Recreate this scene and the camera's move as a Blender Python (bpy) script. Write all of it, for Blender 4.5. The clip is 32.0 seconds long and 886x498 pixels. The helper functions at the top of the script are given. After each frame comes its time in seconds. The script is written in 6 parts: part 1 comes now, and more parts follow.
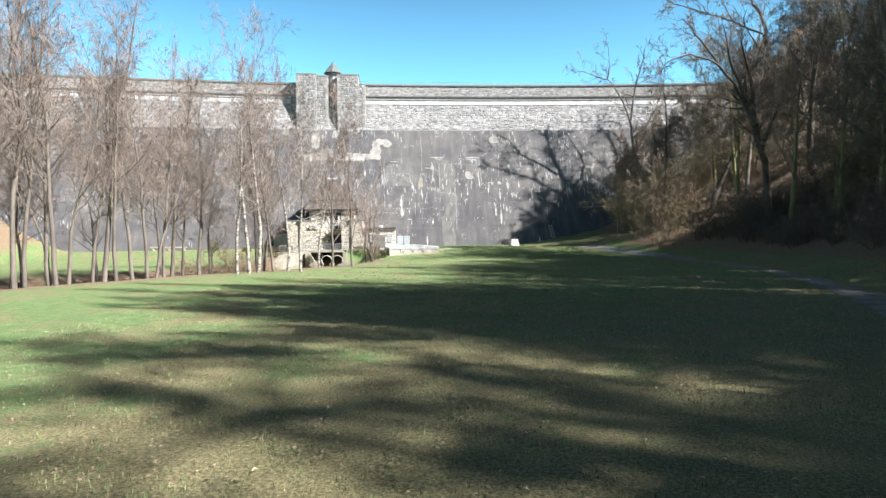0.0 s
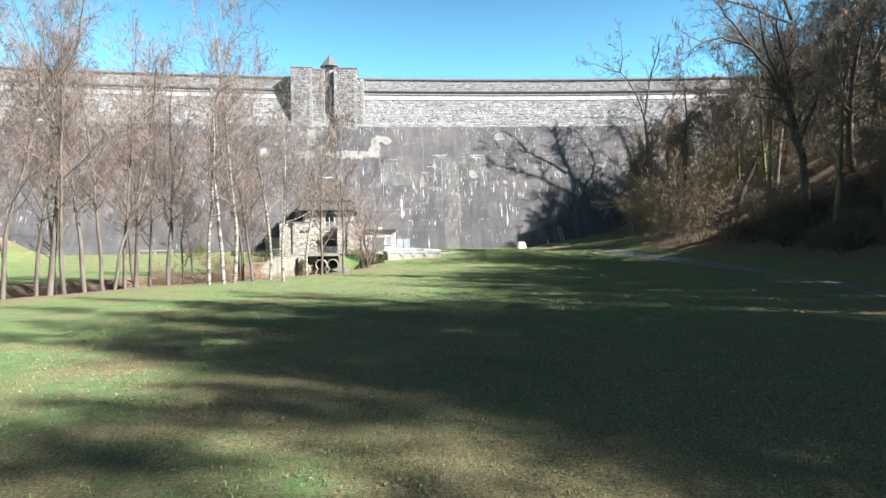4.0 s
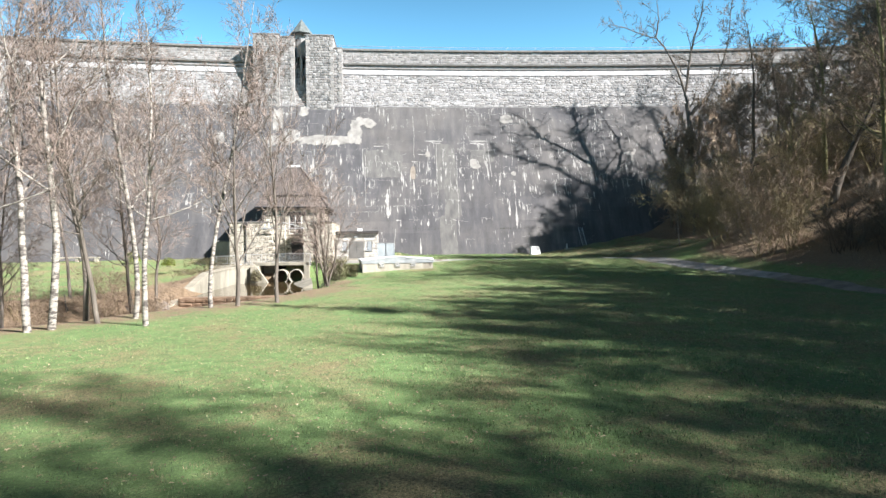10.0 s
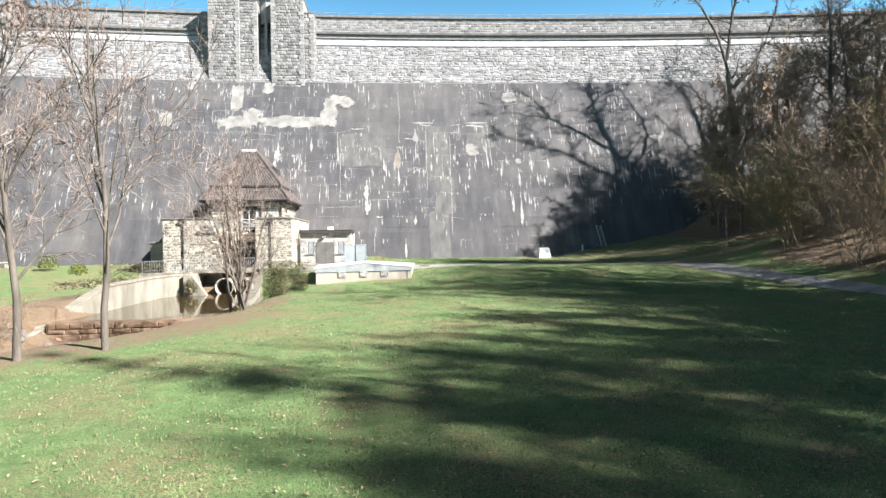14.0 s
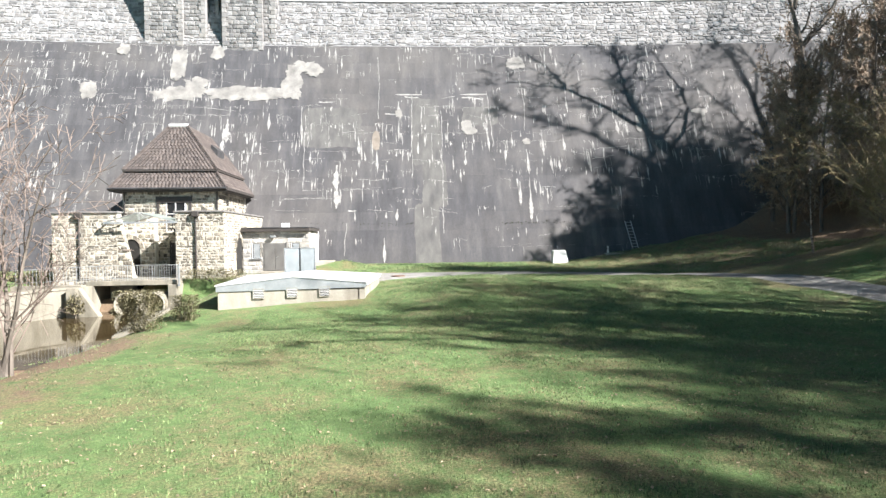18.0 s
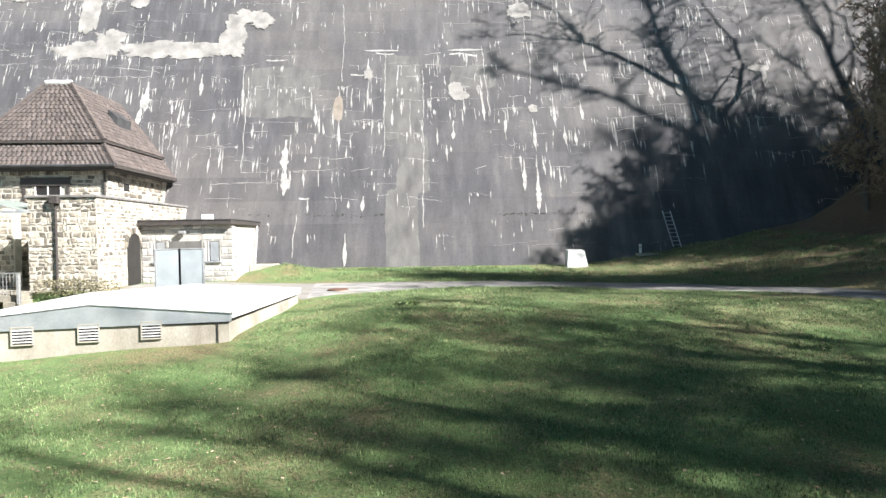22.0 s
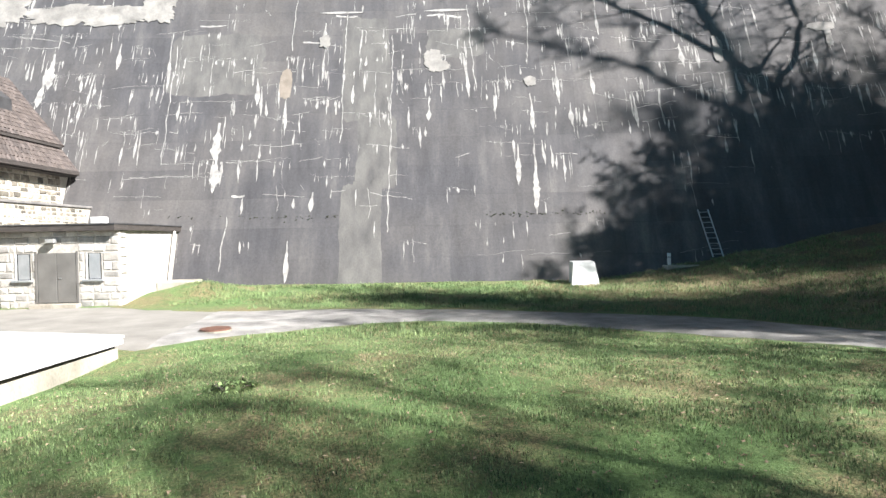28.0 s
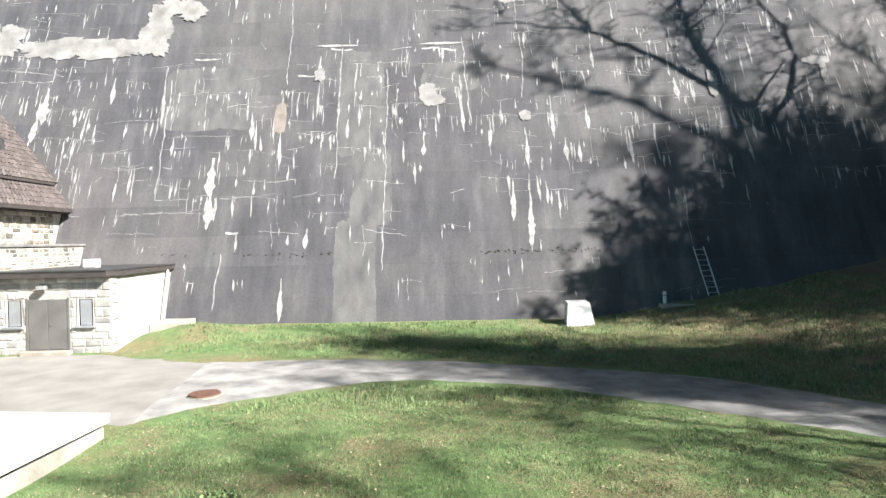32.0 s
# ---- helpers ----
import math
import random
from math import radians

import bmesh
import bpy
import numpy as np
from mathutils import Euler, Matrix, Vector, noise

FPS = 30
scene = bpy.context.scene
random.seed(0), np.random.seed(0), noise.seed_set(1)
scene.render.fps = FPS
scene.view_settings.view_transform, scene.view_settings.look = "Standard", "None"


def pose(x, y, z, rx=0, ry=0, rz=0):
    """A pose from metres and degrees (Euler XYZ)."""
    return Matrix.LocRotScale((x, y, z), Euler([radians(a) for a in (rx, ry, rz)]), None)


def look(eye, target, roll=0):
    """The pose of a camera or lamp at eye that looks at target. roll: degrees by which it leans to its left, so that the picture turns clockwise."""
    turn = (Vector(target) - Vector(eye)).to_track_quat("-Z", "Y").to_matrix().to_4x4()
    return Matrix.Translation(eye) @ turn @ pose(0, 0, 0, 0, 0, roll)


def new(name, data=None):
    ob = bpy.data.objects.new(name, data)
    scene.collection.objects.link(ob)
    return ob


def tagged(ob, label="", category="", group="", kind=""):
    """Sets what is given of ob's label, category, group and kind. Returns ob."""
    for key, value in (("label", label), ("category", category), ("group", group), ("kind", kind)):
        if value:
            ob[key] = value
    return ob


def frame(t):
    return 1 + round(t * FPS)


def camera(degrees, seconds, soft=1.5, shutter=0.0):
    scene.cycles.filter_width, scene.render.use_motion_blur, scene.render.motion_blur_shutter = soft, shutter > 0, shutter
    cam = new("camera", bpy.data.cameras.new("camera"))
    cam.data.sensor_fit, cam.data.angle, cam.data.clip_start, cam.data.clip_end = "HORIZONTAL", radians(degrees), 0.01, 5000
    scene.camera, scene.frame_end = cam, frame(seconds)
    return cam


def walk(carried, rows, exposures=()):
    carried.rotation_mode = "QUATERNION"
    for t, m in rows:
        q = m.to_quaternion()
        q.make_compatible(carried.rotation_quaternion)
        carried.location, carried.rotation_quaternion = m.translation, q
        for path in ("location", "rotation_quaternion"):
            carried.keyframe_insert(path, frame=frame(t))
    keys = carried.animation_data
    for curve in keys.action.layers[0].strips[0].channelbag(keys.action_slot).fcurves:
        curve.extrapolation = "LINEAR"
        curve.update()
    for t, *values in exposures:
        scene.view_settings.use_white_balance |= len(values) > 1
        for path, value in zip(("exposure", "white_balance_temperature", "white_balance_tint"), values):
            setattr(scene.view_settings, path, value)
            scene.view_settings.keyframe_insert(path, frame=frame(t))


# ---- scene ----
cam = camera(73.0, 32.0)
PATH = [
    (0, (0.805, 4.09, 1.441), (0.991, 6.081, 1.407), -0.7),
    (0.5, (0.852, 4.449, 1.413), (1.036, 6.441, 1.379), -0.7),
    (1, (0.814, 4.873, 1.37), (0.999, 6.864, 1.337), -0.7),
    (1.5, (0.746, 5.381, 1.372), (0.931, 7.372, 1.34), -0.7),
    (2, (0.749, 5.987, 1.348), (0.935, 7.978, 1.317), -0.7),
    (2.5, (0.794, 6.607, 1.361), (0.979, 8.598, 1.33), -0.7),
    (4.5, (1.513, 10.676, 1.786), (1.688, 12.668, 1.754), -0.7),
    (5, (1.609, 12.125, 1.744), (1.789, 14.117, 1.715), -0.7),
    (5.5, (1.694, 13.411, 1.704), (1.876, 15.403, 1.679), -0.7),
    (6, (1.92, 14.693, 1.803), (2.104, 16.684, 1.776), -0.7),
    (6.5, (2.257, 15.96, 1.889), (2.438, 17.951, 1.861), -0.8),
    (7, (2.434, 17.275, 1.994), (2.616, 19.267, 1.964), -0.9),
    (7.5, (2.527, 18.563, 2.031), (2.708, 20.555, 2.001), -0.9),
    (8, (2.417, 19.98, 2.063), (2.601, 21.971, 2.031), -0.7),
    (8.5, (2.503, 21.439, 2.041), (2.688, 23.431, 2.011), -0.7),
    (9, (2.678, 22.91, 2.041), (2.862, 24.901, 2.012), -0.7),
    (9.5, (2.97, 24.47, 2.058), (3.152, 26.462, 2.028), -0.7),
    (10, (3.214, 25.794, 2.093), (3.396, 27.786, 2.064), -0.7),
    (10.5, (3.473, 27.232, 2.09), (3.655, 29.223, 2.063), -0.6),
    (11, (3.777, 28.697, 2.086), (3.958, 30.688, 2.059), -0.5),
    (11.5, (4.07, 30.194, 1.999), (4.25, 32.186, 1.973), -0.6),
    (12, (4.374, 31.776, 1.961), (4.553, 33.768, 1.938), -0.6),
    (12.5, (4.813, 33.399, 2.044), (4.987, 35.391, 2.019), -0.7),
    (13, (5.123, 34.901, 2.033), (5.297, 36.893, 2.008), -0.7),
    (13.5, (5.484, 36.445, 2.022), (5.655, 38.437, 1.998), -0.8),
    (14, (5.827, 37.984, 2.083), (5.993, 39.977, 2.056), -0.8),
    (14.5, (6.175, 39.639, 2.195), (6.339, 41.632, 2.165), -0.7),
    (16.5, (7.715, 45.705, 2.136), (7.861, 47.7, 2.107), -0.7),
    (17, (8.05, 47.29, 2.201), (8.191, 49.285, 2.169), -0.7),
    (17.5, (8.437, 48.891, 2.316), (8.571, 50.886, 2.28), -0.8),
    (18, (8.643, 50.329, 2.303), (8.774, 52.324, 2.267), -0.8),
    (18.5, (8.907, 51.971, 2.288), (9.034, 53.966, 2.249), -0.7),
    (19, (9.143, 53.45, 2.25), (9.268, 55.446, 2.211), -0.7),
    (19.5, (9.46, 54.929, 2.234), (9.58, 56.925, 2.194), -0.7),
    (20, (9.88, 56.655, 2.229), (9.995, 58.651, 2.191), -0.8),
    (20.5, (10.315, 57.988, 2.265), (10.424, 59.985, 2.226), -0.9),
    (21, (10.692, 59.115, 2.311), (10.796, 61.112, 2.267), -0.8),
    (21.5, (11.113, 60.464, 2.268), (11.207, 62.462, 2.223), -0.9),
    (22, (11.504, 61.651, 2.237), (11.589, 63.649, 2.19), -0.9),
    (22.5, (11.896, 62.869, 2.234), (11.97, 64.867, 2.184), -0.9),
    (23, (12.371, 64.279, 2.258), (12.431, 66.278, 2.205), -0.9),
    (23.5, (12.867, 65.688, 2.254), (12.912, 67.687, 2.199), -0.9),
    (24, (13.255, 66.55, 2.205), (13.292, 68.549, 2.156), -1.0),
    (24.5, (13.735, 67.074, 1.994), (13.759, 69.073, 1.951), -1.1),
    (25, (13.939, 67.804, 1.969), (13.954, 69.803, 1.919), -1.1),
    (25.5, (14.018, 68.685, 2.068), (14.034, 70.684, 2.02), -1.1),
    (27.5, (14.325, 69.688, 2.349), (14.342, 71.687, 2.304), -1.1),
    (28, (14.294, 69.697, 2.494), (14.31, 71.696, 2.45), -1.1),
    (28.5, (14.254, 69.699, 2.636), (14.271, 71.698, 2.593), -1.1),
    (29, (14.249, 69.69, 2.816), (14.265, 71.689, 2.777), -1.1),
    (29.5, (14.295, 69.665, 3.026), (14.311, 71.665, 2.987), -1.1),
    (30, (14.3, 69.653, 3.27), (14.316, 71.653, 3.233), -1.0),
    (30.5, (14.352, 69.68, 3.518), (14.368, 71.68, 3.484), -1.1),
    (31, (14.395, 69.743, 3.777), (14.412, 71.743, 3.745), -1.1),
    (31.5, (14.499, 69.813, 3.986), (14.518, 71.813, 3.957), -1.2),
    (32, (14.539, 69.842, 4.042), (14.558, 71.842, 4.014), -1.2),
]
walk(cam, [(t, look(eye, target, roll)) for t, eye, target, roll in PATH], [(0.0, 1.83), (32.0, 1.83)])

# ---- light ----
SUN_AZ, SUN_EL = 58.0, 36.0            # degrees from the -y axis towards +x, and above the ground
world = bpy.data.worlds.new("sky")
scene.world = world
world.use_nodes = True
wn = world.node_tree
sky = wn.nodes.new("ShaderNodeTexSky")
sky.sky_type, sky.sun_disc = "NISHITA", False
sky.sun_elevation = radians(SUN_EL)
sky.sun_rotation = radians(180 - SUN_AZ)
sky.air_density, sky.dust_density, sky.ozone_density = 1.1, 0.6, 2.0
tint = wn.nodes.new("ShaderNodeMix")
tint.data_type, tint.blend_type = "RGBA", "MULTIPLY"
tint.inputs[0].default_value, tint.inputs[7].default_value = 1.0, (0.70, 1.24, 1.30, 1)
wn.links.new(sky.outputs[0], tint.inputs[6])
# ramp leaves the low sky at full strength and dims the zenith to deepen shade
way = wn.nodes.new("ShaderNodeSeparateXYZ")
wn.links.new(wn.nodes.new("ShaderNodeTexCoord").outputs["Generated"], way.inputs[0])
zenith_dim = wn.nodes.new("ShaderNodeValToRGB")
zenith_dim.color_ramp.elements[0].position, zenith_dim.color_ramp.elements[0].color = 0.25, (1.0, 1.0, 1.0, 1)
zenith_dim.color_ramp.elements[1].position, zenith_dim.color_ramp.elements[1].color = 0.62, (0.13, 0.10, 0.10, 1)
wn.links.new(way.outputs[2], zenith_dim.inputs[0])
dimmed_sky = wn.nodes.new("ShaderNodeMix")
dimmed_sky.data_type, dimmed_sky.blend_type, dimmed_sky.inputs[0].default_value = "RGBA", "MULTIPLY", 1.0
wn.links.new(tint.outputs[2], dimmed_sky.inputs[6])
wn.links.new(zenith_dim.outputs[0], dimmed_sky.inputs[7])
wn.links.new(dimmed_sky.outputs[2], wn.nodes["Background"].inputs[0])
wn.nodes["Background"].inputs[1].default_value = 0.068
sun = new("sun", bpy.data.lights.new("sun", "SUN"))
sun.data.energy, sun.data.angle, sun.data.color = 5.0, radians(0.55), (1.0, 0.965, 0.935)
sun.matrix_world = look((40 * math.sin(radians(SUN_AZ)), -40 * math.cos(radians(SUN_AZ)), 40 * math.tan(radians(SUN_EL))), (0, 0, 0))


# ---- materials ----
def mat(name, rough=0.8, metal=0.0):
    m = bpy.data.materials.new(name)
    m.use_nodes = True
    nt = m.node_tree
    b = nt.nodes["Principled BSDF"]
    b.inputs["Roughness"].default_value = rough
    b.inputs["Metallic"].default_value = metal
    return m, nt, b


def nd(nt, kind, **ins):
    n = nt.nodes.new(kind)
    for k, v in ins.items():
        n.inputs[k.replace("_", " ")].default_value = v
    return n


def coords(nt, scale=(1, 1, 1), space="Object"):
    tc = nt.nodes.new("ShaderNodeTexCoord")
    mp = nt.nodes.new("ShaderNodeMapping")
    mp.inputs["Scale"].default_value = scale
    nt.links.new(tc.outputs[space], mp.inputs["Vector"])
    return mp.outputs["Vector"]


def ramp(nt, src, stops):
    r = nt.nodes.new("ShaderNodeValToRGB")
    while len(r.color_ramp.elements) < len(stops):
        r.color_ramp.elements.new(0.5)
    for e, (p, c) in zip(r.color_ramp.elements, stops):
        e.position, e.color = p, (*c, 1)
    nt.links.new(src, r.inputs[0])
    return r.outputs[0]


def mix(nt, fac, a, b, mode="MIX"):
    m = nt.nodes.new("ShaderNodeMix")
    m.data_type, m.blend_type = "RGBA", mode
    for sock, v in ((m.inputs[0], fac), (m.inputs[6], a), (m.inputs[7], b)):
        if isinstance(v, (int, float)):
            sock.default_value = v
        elif isinstance(v, tuple):
            sock.default_value = (*v, 1)
        else:
            nt.links.new(v, sock)
    return m.outputs[2]


def noise_tex(nt, vec, scale, detail=4.0, rough=0.55):
    n = nd(nt, "ShaderNodeTexNoise", Scale=scale, Detail=detail, Roughness=rough)
    nt.links.new(vec, n.inputs["Vector"])
    return n.outputs["Fac"]


def bump(nt, b, height, strength, dist=0.02):
    n = nd(nt, "ShaderNodeBump", Strength=strength, Distance=dist)
    nt.links.new(height, n.inputs["Height"])
    nt.links.new(n.outputs[0], b.inputs["Normal"])


def simple(name, dark, light, scale=4.0, rough=0.8, metal=0.0, bump_s=0.3, bump_scale=40.0, island=0.0, stretch=(1, 1, 1), bump_d=0.01):
    """Two-tone surface: broad stains and fine grain, with fine relief."""
    m, nt, b = mat(name, rough, metal)
    v = coords(nt, stretch)
    col = ramp(nt, noise_tex(nt, v, scale, 6), [(0.3, dark), (0.7, light)])
    fine = noise_tex(nt, v, bump_scale, 3)
    g = ramp(nt, fine, [(0.25, (0.72, 0.72, 0.72)), (0.75, (1.12, 1.12, 1.12))])
    col = mix(nt, 0.8, col, g, "MULTIPLY")
    if island:
        info = nt.nodes.new("ShaderNodeObjectInfo")
        geo = nt.nodes.new("ShaderNodeNewGeometry")
        add = nt.nodes.new("ShaderNodeMath")
        add.operation = "ADD"
        nt.links.new(info.outputs["Random"], add.inputs[0])
        nt.links.new(geo.outputs["Random Per Island"], add.inputs[1])
        fr = nt.nodes.new("ShaderNodeMath")
        fr.operation = "FRACT"
        nt.links.new(add.outputs[0], fr.inputs[0])
        t = ramp(nt, fr.outputs[0], [(0.0, (1 - island,) * 3), (0.5, (1.0, 0.97, 0.92)), (1.0, (1 + island, 1 + island * 0.97, 1 + island * 0.9))])
        col = mix(nt, 1.0, col, t, "MULTIPLY")
    nt.links.new(col, b.inputs["Base Color"])
    bump(nt, b, fine, bump_s, bump_d)
    return m


def ground_material():
    m, nt, b = mat("meadow_ground", 0.95)
    v = coords(nt)
    at = nt.nodes.new("ShaderNodeAttribute")
    at.attribute_name = "litter"
    big = noise_tex(nt, v, 0.35, 5, 0.65)
    mid = noise_tex(nt, v, 2.3, 5, 0.65)
    fine = noise_tex(nt, v, 26.0, 4, 0.7)
    green = ramp(nt, mid, [(0.25, (0.060, 0.114, 0.036)), (0.6, (0.126, 0.204, 0.074)), (0.85, (0.20, 0.25, 0.125))])
    straw = ramp(nt, fine, [(0.3, (0.085, 0.07, 0.036)), (0.7, (0.275, 0.23, 0.13))])
    clump = noise_tex(nt, v, 5.5, 4, 0.7)
    both = nt.nodes.new("ShaderNodeMath")
    both.operation = "MULTIPLY_ADD"
    nt.links.new(clump, both.inputs[0])
    both.inputs[1].default_value = 0.55
    dryer = nt.nodes.new("ShaderNodeAttribute")
    dryer.attribute_name = "dry"
    more = nt.nodes.new("ShaderNodeMath")
    more.operation = "ADD"
    nt.links.new(big, more.inputs[0])
    nt.links.new(dryer.outputs["Fac"], more.inputs[1])
    nt.links.new(more.outputs[0], both.inputs[2])
    dry = ramp(nt, both.outputs[0], [(0.70, (0, 0, 0)), (0.92, (0.9, 0.9, 0.9))])
    grass = mix(nt, dry, green, straw)
    grass = mix(nt, 0.85, grass, ramp(nt, fine, [(0.28, (0.36, 0.42, 0.32)), (0.72, (1.55, 1.5, 1.4))]), "MULTIPLY")
    leaf = ramp(nt, fine, [(0.3, (0.065, 0.047, 0.032)), (0.55, (0.18, 0.125, 0.078)), (0.75, (0.44, 0.335, 0.225))])
    lf = nt.nodes.new("ShaderNodeMath")
    lf.operation = "ADD"
    nt.links.new(at.outputs["Fac"], lf.inputs[0])
    off = ramp(nt, mid, [(0.3, (0, 0, 0)), (0.7, (0.5, 0.5, 0.5))])
    sub = nt.nodes.new("ShaderNodeMath")
    sub.operation = "SUBTRACT"
    nt.links.new(off, sub.inputs[0])
    sub.inputs[1].default_value = 0.25
    nt.links.new(sub.outputs[0], lf.inputs[1])
    lit = ramp(nt, lf.outputs[0], [(0.35, (0, 0, 0)), (0.65, (1, 1, 1))])
    nt.links.new(mix(nt, lit, grass, leaf), b.inputs["Base Color"])
    bump(nt, b, fine, 0.8, 0.05)
    return m


def plaster_material():
    """Dark bituminous-grey cement coat of the dam, with pale patched panels and lift joints."""
    m, nt, b = mat("dark_dam_plaster", 0.85)
    v = coords(nt)
    vs = coords(nt, (1.0, 0.3, 0.22))
    big = noise_tex(nt, v, 0.12, 5, 0.6)
    run = noise_tex(nt, vs, 1.1, 6, 0.65)
    fine = noise_tex(nt, v, 9.0, 5, 0.7)
    col = ramp(nt, run, [(0.25, (0.040, 0.040, 0.045)), (0.55, (0.074, 0.073, 0.079)), (0.8, (0.136, 0.132, 0.130))])
    col = mix(nt, ramp(nt, big, [(0.45, (0, 0, 0)), (0.75, (0.45, 0.45, 0.45))]), col, (0.17, 0.155, 0.14))
    col = mix(nt, 0.7, col, ramp(nt, fine, [(0.3, (0.75, 0.75, 0.76)), (0.7, (1.2, 1.2, 1.18))]), "MULTIPLY")
    br = nt.nodes.new("ShaderNodeTexBrick")
    tc = coords(nt, (1, 1, 1))
    sep = nt.nodes.new("ShaderNodeSeparateXYZ")
    nt.links.new(tc, sep.inputs[0])
    com = nt.nodes.new("ShaderNodeCombineXYZ")
    nt.links.new(sep.outputs[0], com.inputs[0])
    nt.links.new(sep.outputs[2], com.inputs[1])
    nt.links.new(com.outputs[0], br.inputs["Vector"])
    for k, val in (("Scale", 1.0), ("Mortar Size", 0.012), ("Mortar Smooth", 0.4), ("Brick Width", 3.3), ("Row Height", 1.5), ("Bias", 0.0)):
        br.inputs[k].default_value = val
    br.inputs["Color1"].default_value, br.inputs["Color2"].default_value = (0.78, 0.78, 0.80, 1), (1.18, 1.16, 1.13, 1)
    br.inputs["Mortar"].default_value = (0.72, 0.72, 0.72, 1)
    col = mix(nt, 0.75, col, br.outputs["Color"], "MULTIPLY")
    nt.links.new(col, b.inputs["Base Color"])
    bump(nt, b, fine, 0.35, 0.03)
    return m


def bark_birch():
    m, nt, b = mat("white_birch_bark", 0.75)
    v = coords(nt, (1, 1, 3.2))
    n = noise_tex(nt, v, 2.6, 5, 0.7)
    col = ramp(nt, n, [(0.42, (0.06, 0.05, 0.045)), (0.52, (0.26, 0.238, 0.21)), (0.75, (0.46, 0.43, 0.39))])
    nt.links.new(col, b.inputs["Base Color"])
    bump(nt, b, n, 0.3, 0.02)
    return m


def water_material():
    m, nt, b = mat("still_brown_water", 0.04)
    v = coords(nt)
    nt.links.new(ramp(nt, noise_tex(nt, v, 0.6, 3), [(0.3, (0.045, 0.032, 0.015)), (0.7, (0.075, 0.055, 0.028))]), b.inputs["Base Color"])
    bump(nt, b, noise_tex(nt, v, 3.0, 2), 0.06, 0.02)
    return m


def glass_material():
    m, nt, b = mat("dark_window_glass", 0.05)
    v = coords(nt)
    nt.links.new(ramp(nt, noise_tex(nt, v, 2.0, 2), [(0.3, (0.01, 0.012, 0.014)), (0.7, (0.025, 0.028, 0.03))]), b.inputs["Base Color"])
    return m


GROUND = ground_material()
PLASTER = plaster_material()
STONE = simple("grey_dam_masonry", (0.15, 0.147, 0.15), (0.30, 0.296, 0.298), 3.0, 0.9, 0, 0.7, 14, 0.42, bump_d=0.03)
JOINT = simple("dam_mortar", (0.22, 0.213, 0.207), (0.33, 0.32, 0.312), 1.2, 0.95, 0, 0.5, 20)
BLOCKWORK = simple("parapet_ashlar", (0.20, 0.196, 0.196), (0.36, 0.352, 0.35), 2.0, 0.9, 0, 0.5, 16, 0.2, bump_d=0.02)
COPING = simple("dark_coping_stone", (0.13, 0.125, 0.12), (0.24, 0.23, 0.22), 2.0, 0.9)
BANDJOINT = simple("white_limed_mortar", (0.16, 0.159, 0.163), (0.34, 0.336, 0.338), 1.6, 0.95, 0, 0.6, 9, bump_d=0.03)
LIMEWASH = simple("lime_washed_course", (0.27, 0.268, 0.27), (0.46, 0.455, 0.455), 0.9, 0.92, 0, 0.4, 12, stretch=(1, 1, 0.4))
BEIGE = simple("beige_repair_mortar", (0.16, 0.135, 0.112), (0.25, 0.215, 0.18), 2.0, 0.9, 0, 0.3, 25)
MOSS = simple("dark_joint_moss", (0.012, 0.014, 0.008), (0.04, 0.045, 0.02), 4.0, 0.95, 0, 0.3, 30)
LIME = simple("white_lime_deposit", (0.20, 0.195, 0.19), (0.46, 0.445, 0.425), 3.0, 0.9, 0, 0.3, 25)
LIMESHEET = simple("creamy_lime_sheet", (0.15, 0.143, 0.135), (0.34, 0.325, 0.305), 1.1, 0.9, 0, 0.4, 16)
PALE = simple("pale_patch_cement", (0.082, 0.08, 0.08), (0.15, 0.145, 0.138), 1.5, 0.9, 0, 0.3, 25, stretch=(1, 1, 0.3))
HSTONE = simple("warm_quarry_stone", (0.15, 0.136, 0.113), (0.43, 0.395, 0.335), 3.4, 0.9, 0, 0.6, 18, 0.65, bump_d=0.02)
HJOINT = simple("pale_lime_mortar", (0.36, 0.34, 0.29), (0.56, 0.53, 0.46), 2.0, 0.95, 0, 0.4, 30)
WSTONE = simple("whitewashed_stone", (0.29, 0.28, 0.265), (0.48, 0.47, 0.45), 3.0, 0.9, 0, 0.6, 18, 0.3, bump_d=0.02)
TILE = simple("brown_roof_tile", (0.058, 0.047, 0.045), (0.115, 0.096, 0.090), 3.0, 0.75, 0, 0.4, 30, 0.25)
DARKWOOD = simple("dark_stained_timber", (0.028, 0.024, 0.022), (0.07, 0.06, 0.055), 3.0, 0.7, 0, 0.3, 40, stretch=(1, 1, 6))
DOORGREY = simple("grey_painted_door", (0.11, 0.106, 0.10), (0.16, 0.155, 0.146), 1.5, 0.5, 0, 0.08, 60)
ZINC = simple("zinc_sheet", (0.36, 0.385, 0.41), (0.52, 0.54, 0.56), 2.0, 0.45, 0.6, 0.1, 50)
GALV = simple("galvanised_steel", (0.45, 0.46, 0.47), (0.62, 0.63, 0.64), 8.0, 0.4, 0.7, 0.1, 80)
MEMBRANE = simple("white_roof_membrane", (0.58, 0.58, 0.585), (0.70, 0.70, 0.71), 0.8, 0.7, 0, 0.1, 30)
CONC = simple("weathered_concrete", (0.25, 0.225, 0.185), (0.43, 0.405, 0.345), 1.4, 0.9, 0, 0.35, 30, stretch=(1, 1, 0.5))
CONCD = simple("mossy_concrete", (0.16, 0.15, 0.12), (0.34, 0.31, 0.25), 1.6, 0.9, 0, 0.4, 24, stretch=(1, 1, 0.4))
